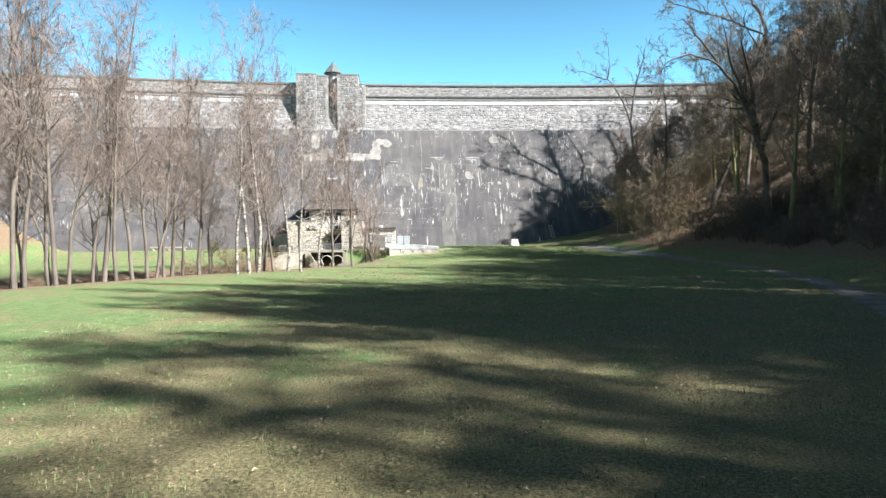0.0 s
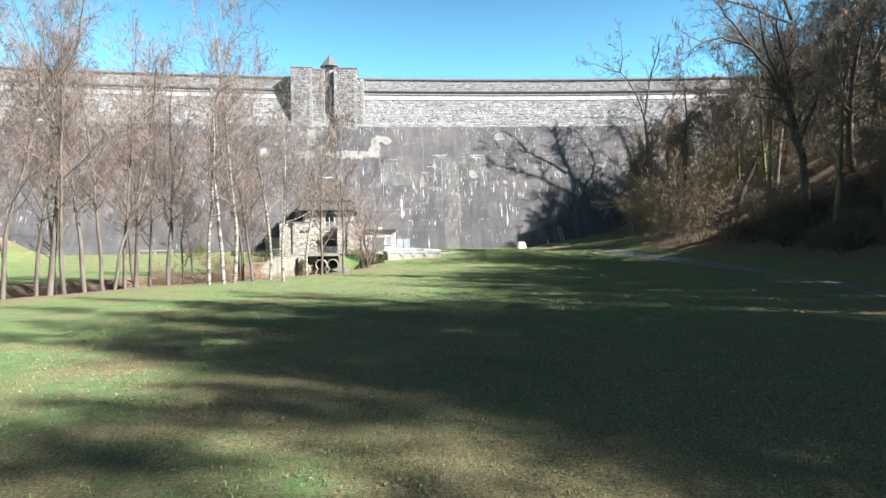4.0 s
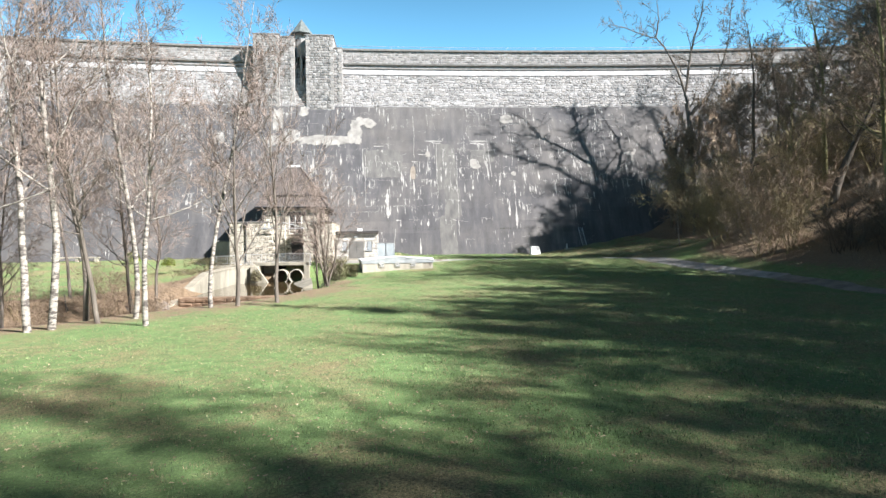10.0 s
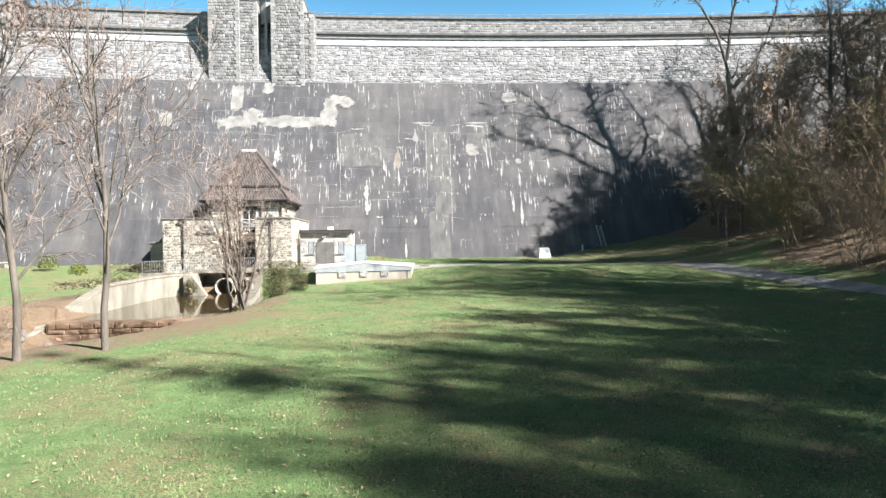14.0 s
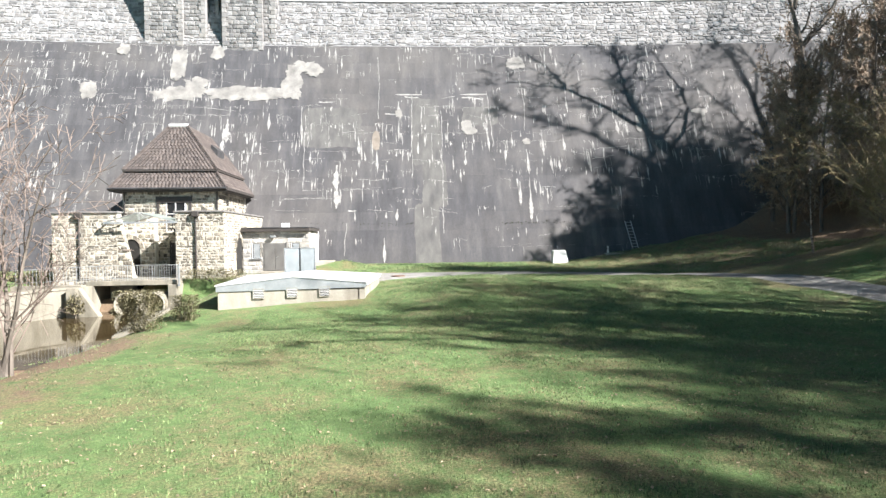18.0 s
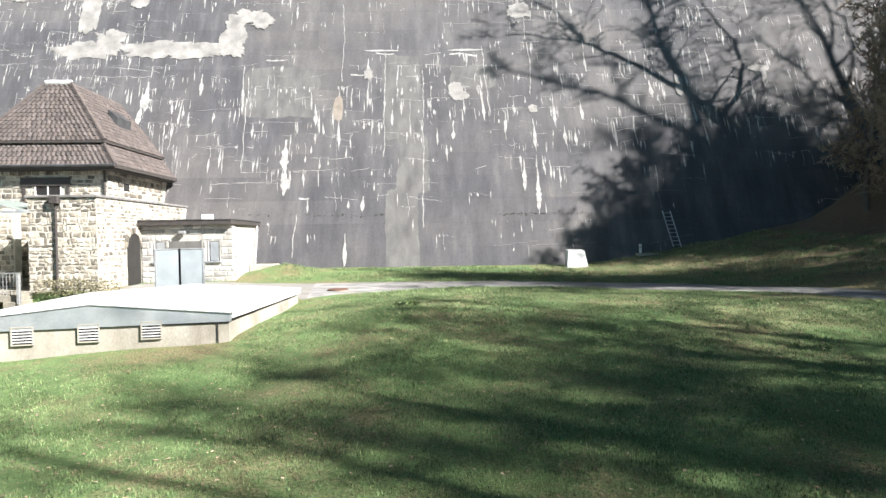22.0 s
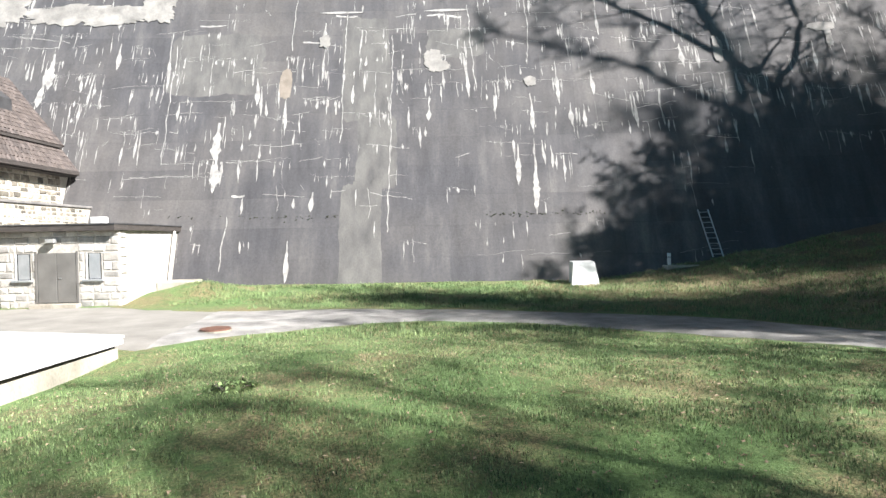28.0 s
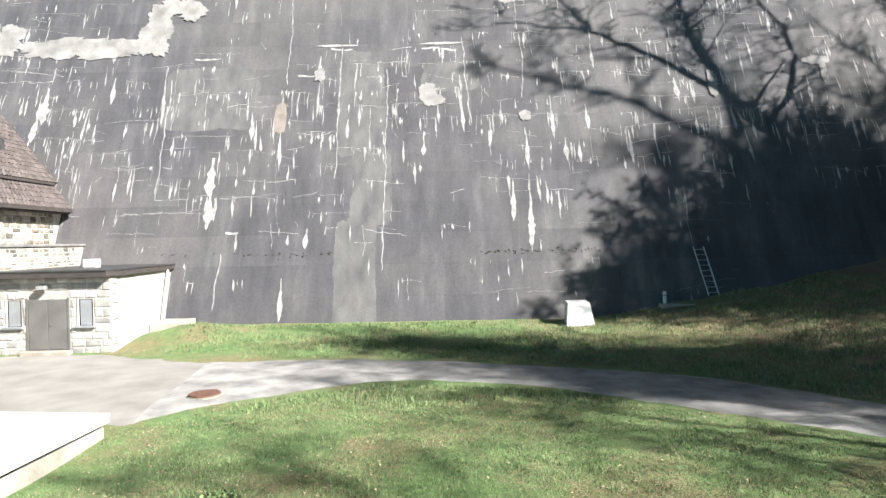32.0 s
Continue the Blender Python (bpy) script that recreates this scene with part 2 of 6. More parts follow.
POOLC = simple("stained_pool_concrete", (0.14, 0.13, 0.10), (0.32, 0.30, 0.25), 0.9, 0.9, 0, 0.4, 24, stretch=(1, 1, 0.35))
RUSTSTONE = simple("rust_stained_weir", (0.13, 0.08, 0.05), (0.29, 0.20, 0.135), 1.2, 0.85, 0, 0.5, 18)
ASPHALT = simple("pale_worn_asphalt", (0.19, 0.18, 0.165), (0.29, 0.278, 0.255), 0.9, 0.9, 0, 0.3, 70)
GRAVEL = simple("pale_gravel", (0.16, 0.155, 0.15), (0.38, 0.368, 0.35), 1.2, 0.95, 0, 0.8, 45, bump_d=0.02)
EARTH = simple("trodden_earth_path", (0.13, 0.112, 0.10), (0.27, 0.24, 0.215), 1.2, 0.95, 0, 0.6, 25, bump_d=0.02)
RUST = simple("rusty_iron", (0.11, 0.055, 0.04), (0.20, 0.105, 0.075), 8, 0.7, 0.3, 0.4, 60)
GRASS = simple("grass_blades", (0.080, 0.144, 0.050), (0.215, 0.288, 0.130), 0.8, 0.7, 0, 0.0, 30, 0.75)
STRAW = simple("dry_grass_blades", (0.18, 0.15, 0.085), (0.37, 0.32, 0.20), 2.0, 0.8, 0, 0.0, 30, 0.3)
DEADLEAF = simple("dead_leaves", (0.16, 0.11, 0.07), (0.46, 0.37, 0.27), 3.0, 0.8, 0, 0.0, 30, 0.5)
BARK = simple("grey_brown_bark", (0.07, 0.059, 0.05), (0.19, 0.163, 0.137), 3.0, 0.9, 0, 0.8, 22, stretch=(1, 1, 0.25), bump_d=0.03)
BARKD = simple("dark_oak_bark", (0.045, 0.038, 0.03), (0.12, 0.10, 0.08), 3.0, 0.9, 0, 0.8, 20, stretch=(1, 1, 0.25), bump_d=0.03)
MOSSBARK = simple("mossy_green_bark", (0.09, 0.095, 0.035), (0.25, 0.235, 0.11), 2.0, 0.9, 0, 0.8, 20, stretch=(1, 1, 0.3), bump_d=0.03)
BIRCH = bark_birch()
TWIG = simple("reddish_bare_twigs", (0.13, 0.10, 0.086), (0.27, 0.21, 0.178), 0.6, 0.8, 0, 0.0, 20)
TWIGD = simple("brown_bare_twigs", (0.075, 0.058, 0.045), (0.18, 0.142, 0.105), 0.6, 0.85, 0, 0.0, 20)
TWIGR = simple("red_brown_hazel_twigs", (0.14, 0.10, 0.07), (0.34, 0.255, 0.18), 1.0, 0.8, 0, 0.0, 20)
SHRUBTWIG = simple("yellow_hazel_stems", (0.14, 0.11, 0.05), (0.32, 0.26, 0.14), 1.0, 0.8, 0, 0.0, 20)
NEEDLE = simple("dark_conifer_needles", (0.014, 0.03, 0.012), (0.045, 0.075, 0.025), 0.8, 0.7, 0, 0.0, 20, 0.4)
LEAF = simple("yellow_green_leaves", (0.10, 0.14, 0.02), (0.24, 0.28, 0.05), 1.5, 0.6, 0, 0.0, 20, 0.4)
HEDGELEAF = simple("grey_green_hedge_leaves", (0.12, 0.112, 0.062), (0.29, 0.265, 0.165), 1.2, 0.8, 0, 0.0, 20, 0.4)
# near-black that paints the shade inside openings
BLACK = simple("painted_interior_shade", (0.012, 0.011, 0.01), (0.022, 0.02, 0.018), 2, 0.95)
GUTTER = simple("dark_oxidised_zinc", (0.05, 0.05, 0.052), (0.10, 0.10, 0.105), 2.0, 0.5, 0.4, 0.1, 40)
SLATE = simple("green_grey_slate", (0.07, 0.085, 0.085), (0.13, 0.15, 0.15), 3.0, 0.7, 0, 0.3, 20)
WATER = water_material()
GLASS = glass_material()


def canopy_glass():
    m, nt, b = mat("greenish_wired_glass", 0.25)
    v = coords(nt)
    nt.links.new(ramp(nt, noise_tex(nt, v, 3.0, 4), [(0.3, (0.27, 0.32, 0.295)), (0.7, (0.42, 0.47, 0.44))]), b.inputs["Base Color"])
    b.inputs["Transmission Weight"].default_value = 0.55
    b.inputs["Roughness"].default_value = 0.45
    return m


# opaque and pale: the glare on the clear panes is in the colour
def screen_glass():
    m, nt, b = mat("glare_pale_glass", 0.3)
    v = coords(nt)
    nt.links.new(ramp(nt, noise_tex(nt, v, 1.5, 3), [(0.3, (0.20, 0.225, 0.235)), (0.7, (0.28, 0.31, 0.325))]), b.inputs["Base Color"])
    return m


CANOPY = canopy_glass()
SCREEN = screen_glass()
WPAINT = simple("white_painted_metal", (0.62, 0.62, 0.61), (0.78, 0.78, 0.77), 2.0, 0.5, 0, 0.05, 60)


# ---- building helpers ----
def thing(name, loc=(0, 0, 0), label="", category="", group="", kind=""):
    ob = new(name)
    ob.location = loc
    ob.empty_display_size = 0.2
    return tagged(ob, label, category, group, kind)


def placed(ob):
    """Where an object stands, worked out up the line of its parents."""
    m = ob.matrix_basis
    return placed(ob.parent) @ ob.matrix_parent_inverse @ m if ob.parent else m.copy()


def link_mesh(name, me, material, parent=None, label=""):
    if material and not me.materials:
        me.materials.append(material)
    ob = new(name, me)
    if parent is not None:
        ob.parent = parent
        ob.matrix_parent_inverse = placed(parent).inverted()
    if label:
        ob["label"] = label
    return ob


def part(name, bm, material, parent=None, label=""):
    me = bpy.data.meshes.new(name)
    bm.to_mesh(me)
    bm.free()
    return link_mesh(name, me, material, parent, label)


def pydata(name, verts, faces, material, parent=None, label="", smooth=False):
    me = bpy.data.meshes.new(name)
    me.from_pydata([tuple(v) for v in verts], [], faces)
    if smooth:
        me.polygons.foreach_set("use_smooth", [True] * len(me.polygons))
    me.update()
    return link_mesh(name, me, material, parent, label)


def box(x0, x1, y0, y1, z0, z1, bevel=0.0, bm=None):
    own = bm or bmesh.new()
    g = bmesh.ops.create_cube(own, size=1.0, matrix=Matrix.Translation(((x0 + x1) / 2, (y0 + y1) / 2, (z0 + z1) / 2)) @ Matrix.Diagonal((x1 - x0, y1 - y0, z1 - z0, 1)))
    if bevel:
        edges = list({e for v in g["verts"] for e in v.link_edges})
        bmesh.ops.bevel(own, geom=edges, offset=bevel, segments=1, affect="EDGES")
    return own


def prism(points, z0, z1, bm=None):
    """An upright solid over a plan outline; z0 and z1 may be lists, corner by corner."""
    own = bm or bmesh.new()
    n = len(points)
    lo = z0 if isinstance(z0, (list, tuple)) else [z0] * n
    hi = z1 if isinstance(z1, (list, tuple)) else [z1] * n
    a = [own.verts.new((p[0], p[1], lo[i])) for i, p in enumerate(points)]
    b = [own.verts.new((p[0], p[1], hi[i])) for i, p in enumerate(points)]
    own.faces.new(a[::-1])
    own.faces.new(b)
    for i in range(n):
        j = (i + 1) % n
        own.faces.new((a[i], a[j], b[j], b[i]))
    bmesh.ops.recalc_face_normals(own, faces=own.faces)
    return own


def tube(path, radius, sides=8, bm=None, cap=True):
    """A round bar along a path; radius may be a list."""
    own = bm or bmesh.new()
    pts = [Vector(p) for p in path]
    rs = radius if isinstance(radius, (list, tuple)) else [radius] * len(pts)
    rings = []
    for i, p in enumerate(pts):
        d = (pts[min(i + 1, len(pts) - 1)] - pts[max(i - 1, 0)]).normalized()
        side = d.cross(Vector((0, 0, 1)) if abs(d.z) < 0.9 else Vector((1, 0, 0))).normalized()
        up = side.cross(d)
        rings.append([own.verts.new(p + rs[i] * (math.cos(a) * side + math.sin(a) * up)) for a in (2 * math.pi * k / sides for k in range(sides))])
    for r0, r1 in zip(rings, rings[1:]):
        for k in range(sides):
            own.faces.new((r0[k], r0[(k + 1) % sides], r1[(k + 1) % sides], r1[k]))
    if cap:
        own.faces.new(rings[0][::-1])
        own.faces.new(rings[-1])
    return own


def smooth(lo, hi, v):
    t = min(1.0, max(0.0, (v - lo) / (hi - lo)))
    return t * t * (3 - 2 * t)


# ---- the lie of the land ----
STREAM = [(-7.3, 90.0), (-7.2, 75.0), (-7.0, 68.0), (-9.0, 62.0), (-12.5, 57.0), (-18.0, 51.0), (-24.0, 42.0), (-30.0, 32.0), (-39.0, 10.0), (-60.0, -40.0), (-120.0, -160.0)]


def stream_off(x, y):
    """Distance from the stream's middle line, and whether the point lies on the lawn's side."""
    best, side = 1e9, 1
    for (ax, ay), (bx, by) in zip(STREAM, STREAM[1:]):
        dx, dy = bx - ax, by - ay
        t = min(1.0, max(0.0, ((x - ax) * dx + (y - ay) * dy) / (dx * dx + dy * dy)))
        d = math.hypot(x - ax - t * dx, y - ay - t * dy)
        if d < best:
            best, side = d, (dx * (y - ay) - dy * (x - ax)) > 0
    return best, side


def hill_foot(y):
    return float(np.interp(y, [-80, 0, 25, 50, 66, 84, 90, 97], [10, 17, 22, 28, 27, 26, 23.5, 21.5]))


def land(x, y):
    z = float(np.interp(y, [-60, 30, 55, 66, 72, 77, 80, 84, 87, 92, 94, 98], [-0.95, -0.85, -0.8, -0.65, -0.3, 0.25, 0.25, 0.05, 0.0, 0.0, 0.15, 0.4]))
    z -= 0.42 * smooth(11.5, 6.5, x) * smooth(66, 74, y) * smooth(85, 80, y) + 0.15 * smooth(5, 0, x) * smooth(60, 70, y) * smooth(84, 78, y)
    d, lawn_side = stream_off(x, y)
    if not lawn_side:
        z = -1.0 + 1.4 * smooth(80, 98, y) * smooth(3, 9, d) - 0.1
    if y < 87.5:
        bed = -2.35 if y > 70.0 else -3.0
        wide = (4.2, 4.6) if y > 70.0 and not lawn_side else (2.6, 7.5)
        if y > 66.0 and lawn_side:
            wide = (3.3, 6.6)
        z = bed + (z - bed) * smooth(*wide, d)
    u = x - hill_foot(y)
    if u > 0:
        steep = 0.2 * u + 0.02 * u * u if u < 12 else (5.28 + 0.72 * (u - 12) if u < 48 else 31.2 + 0.3 * min(u - 48, 80))
        mild = 0.14 * u + 0.003 * u * u if u < 14 else 2.55 + 0.62 * min(u - 14, 60)
        z += mild + (steep - mild) * smooth(86, 72, y)
        z += 0.22 * noise.noise((x * 0.55, y * 0.9, 3.0)) * smooth(1, 4, u) * smooth(80, 88, y)
    w = -43 - 0.10 * (97 - y) - x
    if w > 0:
        z += 0.05 * w * w if w < 6 else 1.8 + 0.58 * (min(w, 60) - 6) + 0.15 * max(0, min(w - 60, 100))
    z += 0.5 * math.exp(-((x - 4.0) ** 2 / 2.2 + (y - 95.2) ** 2 / 1.6))
    back = -45 - y
    if back > 0:
        z += 0.25 * min(back, 60)
    return z + 0.05 * noise.noise((x * 0.35, y * 0.35, 0)) + 0.02 * noise.noise((x * 1.3, y * 1.3, 5))


DAM_Y, BATTER = 97.4, 0.385


def dam_curve(x):
    return (x - 3.0) ** 2 / 800.0


def face_y(x, z):
    """The downstream face of the dam."""
    return DAM_Y + BATTER * z - dam_curve(x)


def ground_sheet():
    xs = np.unique(np.concatenate([np.linspace(-900, -130, 12), np.linspace(-130, -46, 22), np.linspace(-46, 46, 116), np.linspace(46, 130, 30), np.linspace(130, 900, 12)]))
    ys = np.unique(np.concatenate([np.linspace(-900, -120, 12), np.linspace(-120, 0, 34), np.linspace(0, 100, 130), np.linspace(100, 122, 8), np.linspace(122, 900, 10)]))
    verts, faces, lit, dry = [], [], [], []
    for y in ys:
        for x in xs:
            yy = min(max(y, -130), 98.5 + 0 * x)
            verts.append((x, y, land(min(max(x, -150), 160), yy)))
            d, side = stream_off(x, y)
            u = x - hill_foot(y)
            v = smooth(1.0, 5.5, u - 7.5 * smooth(74, 82, y)) if u > 0 else 0.0
            if d < 13:
                v = max(v, smooth(8.7, 6.9, d) * 0.95 * (smooth(74, 67, y) if side else 1.0), 0.6 * smooth(11.4, 8.8, d) * smooth(68, 62, y) if side else 0.0)
            if y > 80 and u > 0:
                v = max(v, 0.52 * smooth(-1.0, 3.0, u))
            if -43 - 0.10 * (97 - y) - x > 5:
                v = 0.75
            lit.append(v)
            dry.append(0.26 * smooth(40, 8, y) * smooth(-9, 1, x) + 0.05 * smooth(8, 16, x) * smooth(60, 45, y) - 0.03 + 0.10 * smooth(20, 27, x) * smooth(70, 80, y) + 0.05 * smooth(72, 90, y))
    nx = len(xs)
    for j in range(len(ys) - 1):
        for i in range(nx - 1):
            a = j * nx + i
            faces.append((a, a + 1, a + 1 + nx, a + nx))
    ob = pydata("ground", verts, faces, GROUND, smooth=True)
    at = ob.data.attributes.new("litter", "FLOAT", "POINT")
    at.data.foreach_set("value", lit)
    at = ob.data.attributes.new("dry", "FLOAT", "POINT")
    at.data.foreach_set("value", dry)
    tagged(ob, "green spring meadow with dry patches and brown leaf litter on the slopes", "ground", kind="structure")


ground_sheet()


def draped(name, left, right, lift, material, label, category, skirt=0.06, cols=6):
    """A strip between two plan lines that follows the ground."""
    n = len(left)
    verts, faces = [], []
    for (lx, ly), (rx, ry) in zip(left, right):
        for c in range(cols + 1):
            t = c / cols
            x, y = lx + (rx - lx) * t, ly + (ry - ly) * t
            edge = 0.0 if 0 < c < cols else -skirt
            verts.append((x, y, land(x, y) + lift + edge))
    for j in range(n - 1):
        for c in range(cols):
            a = j * (cols + 1) + c
            faces.append((a, a + 1, a + cols + 2, a + cols + 1))
    ob = pydata(name, verts, faces, material, smooth=True)
    return tagged(ob, label, category, kind="structure")


def resample(line, step):
    pts = [Vector((*p, 0)) for p in line]
    out = []
    for i in range(len(pts) - 1):
        p0, p1, p2, p3 = pts[max(i - 1, 0)], pts[i], pts[i + 1], pts[min(i + 2, len(pts) - 1)]
        n = max(2, int((p2 - p1).length / step))
        for k in range(n):
            t = k / n
            q = 0.5 * ((2 * p1) + (p2 - p0) * t + (2 * p0 - 5 * p1 + 4 * p2 - p3) * t * t + (3 * p1 - p0 - 3 * p2 + p3) * t ** 3)
            out.append(q)
    out.append(pts[-1])
    return out


def path_strip(name, line, width, lift, material, label, category="path", ragged=0.25):
    pts = resample(line, 1.0)
    left, right = [], []
    for i, p in enumerate(pts):
        d = (pts[min(i + 1, len(pts) - 1)] - pts[max(i - 1, 0)]).normalized()
        s = Vector((-d.y, d.x, 0))
        w = width / 2
        left.append((p + s * (w + ragged * noise.noise((i * 0.7, 1.7, 0))))[:2])
        right.append((p - s * (w + ragged * noise.noise((i * 0.7, 9.1, 0))))[:2])
    return draped(name, left, right, lift, material, label, category)


FAR_EDGE = resample([(6.6, 90.6), (8.4, 90.7), (11.8, 90.6), (15.0, 89.8), (18.5, 88.5), (21.6, 87.2), (23.7, 85.2), (25.2, 82.8), (26.8, 78.5), (28.2, 72.0), (29.0, 62.0)], 1.0)
NEAR_EDGE = resample([(7.5, 83.4), (9.6, 85.4), (12.6, 87.1), (15.0, 86.8), (17.9, 85.7), (20.0, 83.6), (21.8, 81.8), (23.2, 80.0), (25.0, 76.5), (26.7, 71.0), (27.7, 62.0)], 1.0)
m = min(len(FAR_EDGE), len(NEAR_EDGE))
pick = lambda line: [line[int(round(i * (len(line) - 1) / (m - 1)))][:2] for i in range(m)]  # noqa: E731
draped("gravel_path", pick(FAR_EDGE), pick(NEAR_EDGE), 0.05, GRAVEL, "pale gravel path curving along the foot of the dam", "path")
path_strip("earth_track", [(28.3, 62.5), (27.5, 50.0), (24.0, 37.0), (19.5, 27.0), (14.8, 18.5), (11.5, 12.0), (9.5, 4.0), (9.0, -20.0)], 1.4, 0.035, EARTH, "narrow trodden earth track along the foot of the wooded slope", ragged=0.35)
draped("asphalt_yard", [(-2.4 + 1.0 * i, 92.75 - (0.35 * max(0, i - 4))) for i in range(10)], [(-1.2 + 0.985 * i, 83.0) for i in range(10)], 0.035, ASPHALT, "pale worn asphalt yard in front of the annex", "yard")


# ---- stonework ----
def stone_rows(width, height, row, lengths, rng, holes=(), gap=0.025, wobble=0.25):
    """Rectangles (u0, u1, v0, v1) of coursed rubble, leaving the holes free."""
    out, v = [], 0.0
    while v < height - 0.05:
        h = min(row * rng.uniform(1 - wobble, 1 + wobble), height - v)
        spans = [(0.0, width)]
        for a, b, c, d in holes:
            if c < v + h - 0.02 and d > v + 0.02:
                spans = [s for lo, hi in spans for s in ((lo, min(hi, a)), (max(lo, b), hi)) if s[1] - s[0] > 0.06]
        for lo, hi in spans:
            u = lo
            while u < hi - 0.04:
                w = rng.uniform(*lengths)
                if hi - u - w < lengths[0] * 0.6:
                    w = hi - u
                out.append((u + gap / 2, u + w - gap / 2, v + gap / 2, v + h - gap / 2))
                u += w
        v += h
    return out


def stone_solid(rect, place, proud, rng, skew=0.02):
    """One rough-faced stone: a frustum with uneven corners. place(u, v, out) gives the point in space."""
    u0, u1, v0, v1 = rect
    j = lambda: rng.uniform(-skew, skew)  # noqa: E731
    b = min(0.035, (u1 - u0) * 0.18, (v1 - v0) * 0.18)
    base = [(u0 + j(), v0 + j()), (u1 + j(), v0 + j()), (u1 + j(), v1 + j()), (u0 + j(), v1 + j())]
    cu, cv = (u0 + u1) / 2, (v0 + v1) / 2
    p = proud * rng.uniform(0.5, 1.3)
    top = [(u + (b if u < cu else -b), v + (b if v < cv else -b)) for u, v in base]
    verts = [place(u, v, -0.01) for u, v in base] + [place(u, v, p * rng.uniform(0.7, 1.1)) for u, v in top] + [place(cu + j(), cv + j(), p * 1.25)]
    faces = [(0, 1, 5, 4), (1, 2, 6, 5), (2, 3, 7, 6), (3, 0, 4, 7), (4, 5, 8), (5, 6, 8), (6, 7, 8), (7, 4, 8)]
    return verts, faces


def joined(name, solids, material, parent, label="", kind="stuff"):
    verts, faces = [], []
    for vs, fs in solids:
        k = len(verts)
        verts += vs
        faces += [tuple(i + k for i in f) for f in fs]
    ob = pydata(name, verts, faces, material, parent, label)
    if kind:
        ob["kind"] = kind
    return ob


def stone_wall(parent, rects, place, proud, material, rng, single=300, name="stone", near=None, skew=0.02):
    solids = [stone_solid(r, place, proud, rng, skew) for r in rects]
    order = list(range(len(solids)))
    if near:
        order.sort(key=lambda i: near(rects[i]))
    for i in order[:single]:
        pydata(name, *solids[i], material, parent)
    if order[single:]:
        joined("rubble_facing", [solids[i] for i in order[single:]], material, parent)


# ---- dam ----
dam = thing("dam_wall", (3, 97, 0), "tall gravity dam with dark streaked plaster under a band of pale rubble masonry", "dam", kind="structure")
COURSE = [float(x) for x in np.linspace(-150, 150, 151)]


def dam_strip(name, z0, z1, out0, out1, material, depth=0.5, label="", steps=1):
    """A horizontal band of the dam's face; out is how far it stands proud of the battered plane."""
    verts, faces = [], []
    rows = steps + 1
    for x in COURSE:
        for r in range(rows):
            t = r / steps
            z = z0 + (z1 - z0) * t
            verts.append((x, face_y(x, z) - (out0 + (out1 - out0) * t), z))
        verts += [(x, face_y(x, z1) + depth, z1), (x, face_y(x, z0) + depth, z0)]
    m = rows + 2
    for i in range(len(COURSE) - 1):
        a, b = i * m, (i + 1) * m
        for r in range(m):
            s = (r + 1) % m
            faces.append((a + r, b + r, b + s, a + s))
    return pydata(name, verts, faces, material, dam, label)


dam_strip("plaster_face", -8.0, 19.7, 0, 0, PLASTER, 12.0, "dark grey cracked plaster with white lime runs", 12)
dam_strip("masonry_band", 19.7, 24.35, 0.0, 0.0, BANDJOINT, 9.0, "pale grey rubble masonry band", 3)
dam_strip("string_course", 24.35, 25.15, 0.12, 0.16, LIMEWASH, 8.0, "lime-washed white stone course")
# dark colour of moulding and cornice draws the two cornice shadow lines
dam_strip("string_moulding", 25.15, 25.27, 0.3, 0.34, COPING, 8.0, "thin projecting moulding, coloured dark as a shadow line")
dam_strip("frieze", 25.27, 25.72, 0.05, 0.1, BLOCKWORK, 8.0)
dam_strip("cornice", 25.72, 25.92, 0.4, 0.52, COPING, 8.0, "projecting cornice of dressed stone")
dam_strip("parapet", 25.92, 27.72, 0.05, 0.65, JOINT, 2.0, "masonry parapet wall")
dam_strip("coping", 27.72, 27.97, 0.85, 0.95, COPING, 1.2, "dark coping stones")
rng = random.Random(11)


def on_face(u, v, out):
    x, z = u - 70.0, 19.75 + v
    z = min(24.33, z + 0.14 * noise.noise((x * 0.45, z * 0.8, 2.0)) + 0.09 * noise.noise((x * 1.6, z * 1.9, 6.0)))
    return (x, face_y(x, z) - out * 0.93, z + out * 0.36)


stone_wall(dam, [r for r in stone_rows(150.0, 4.58, 0.31, (0.22, 0.8), rng, gap=0.06, wobble=0.5) if rng.random() < 0.95], on_face, 0.05, STONE, rng, 300, "stone", lambda r: abs(r[0] - 82) + r[2] * 0.1, 0.07)


def on_parapet(u, v, out):
    x, z = u - 70.0, 25.94 + v
    t = (z - 25.92) / 1.8
    return (x, face_y(x, z) - (0.05 + 0.6 * t) - out, z)


stone_wall(dam, stone_rows(150.0, 1.76, 0.3, (0.25, 0.7), rng, wobble=0.3), on_parapet, 0.03, STONE, rng, 200, "parapet_stone", lambda r: abs(r[0] - 82), 0.012)


def on_plaster(x, z, out=0.012):
    return (x, face_y(x, z) - out * 0.93, z + out * 0.36)


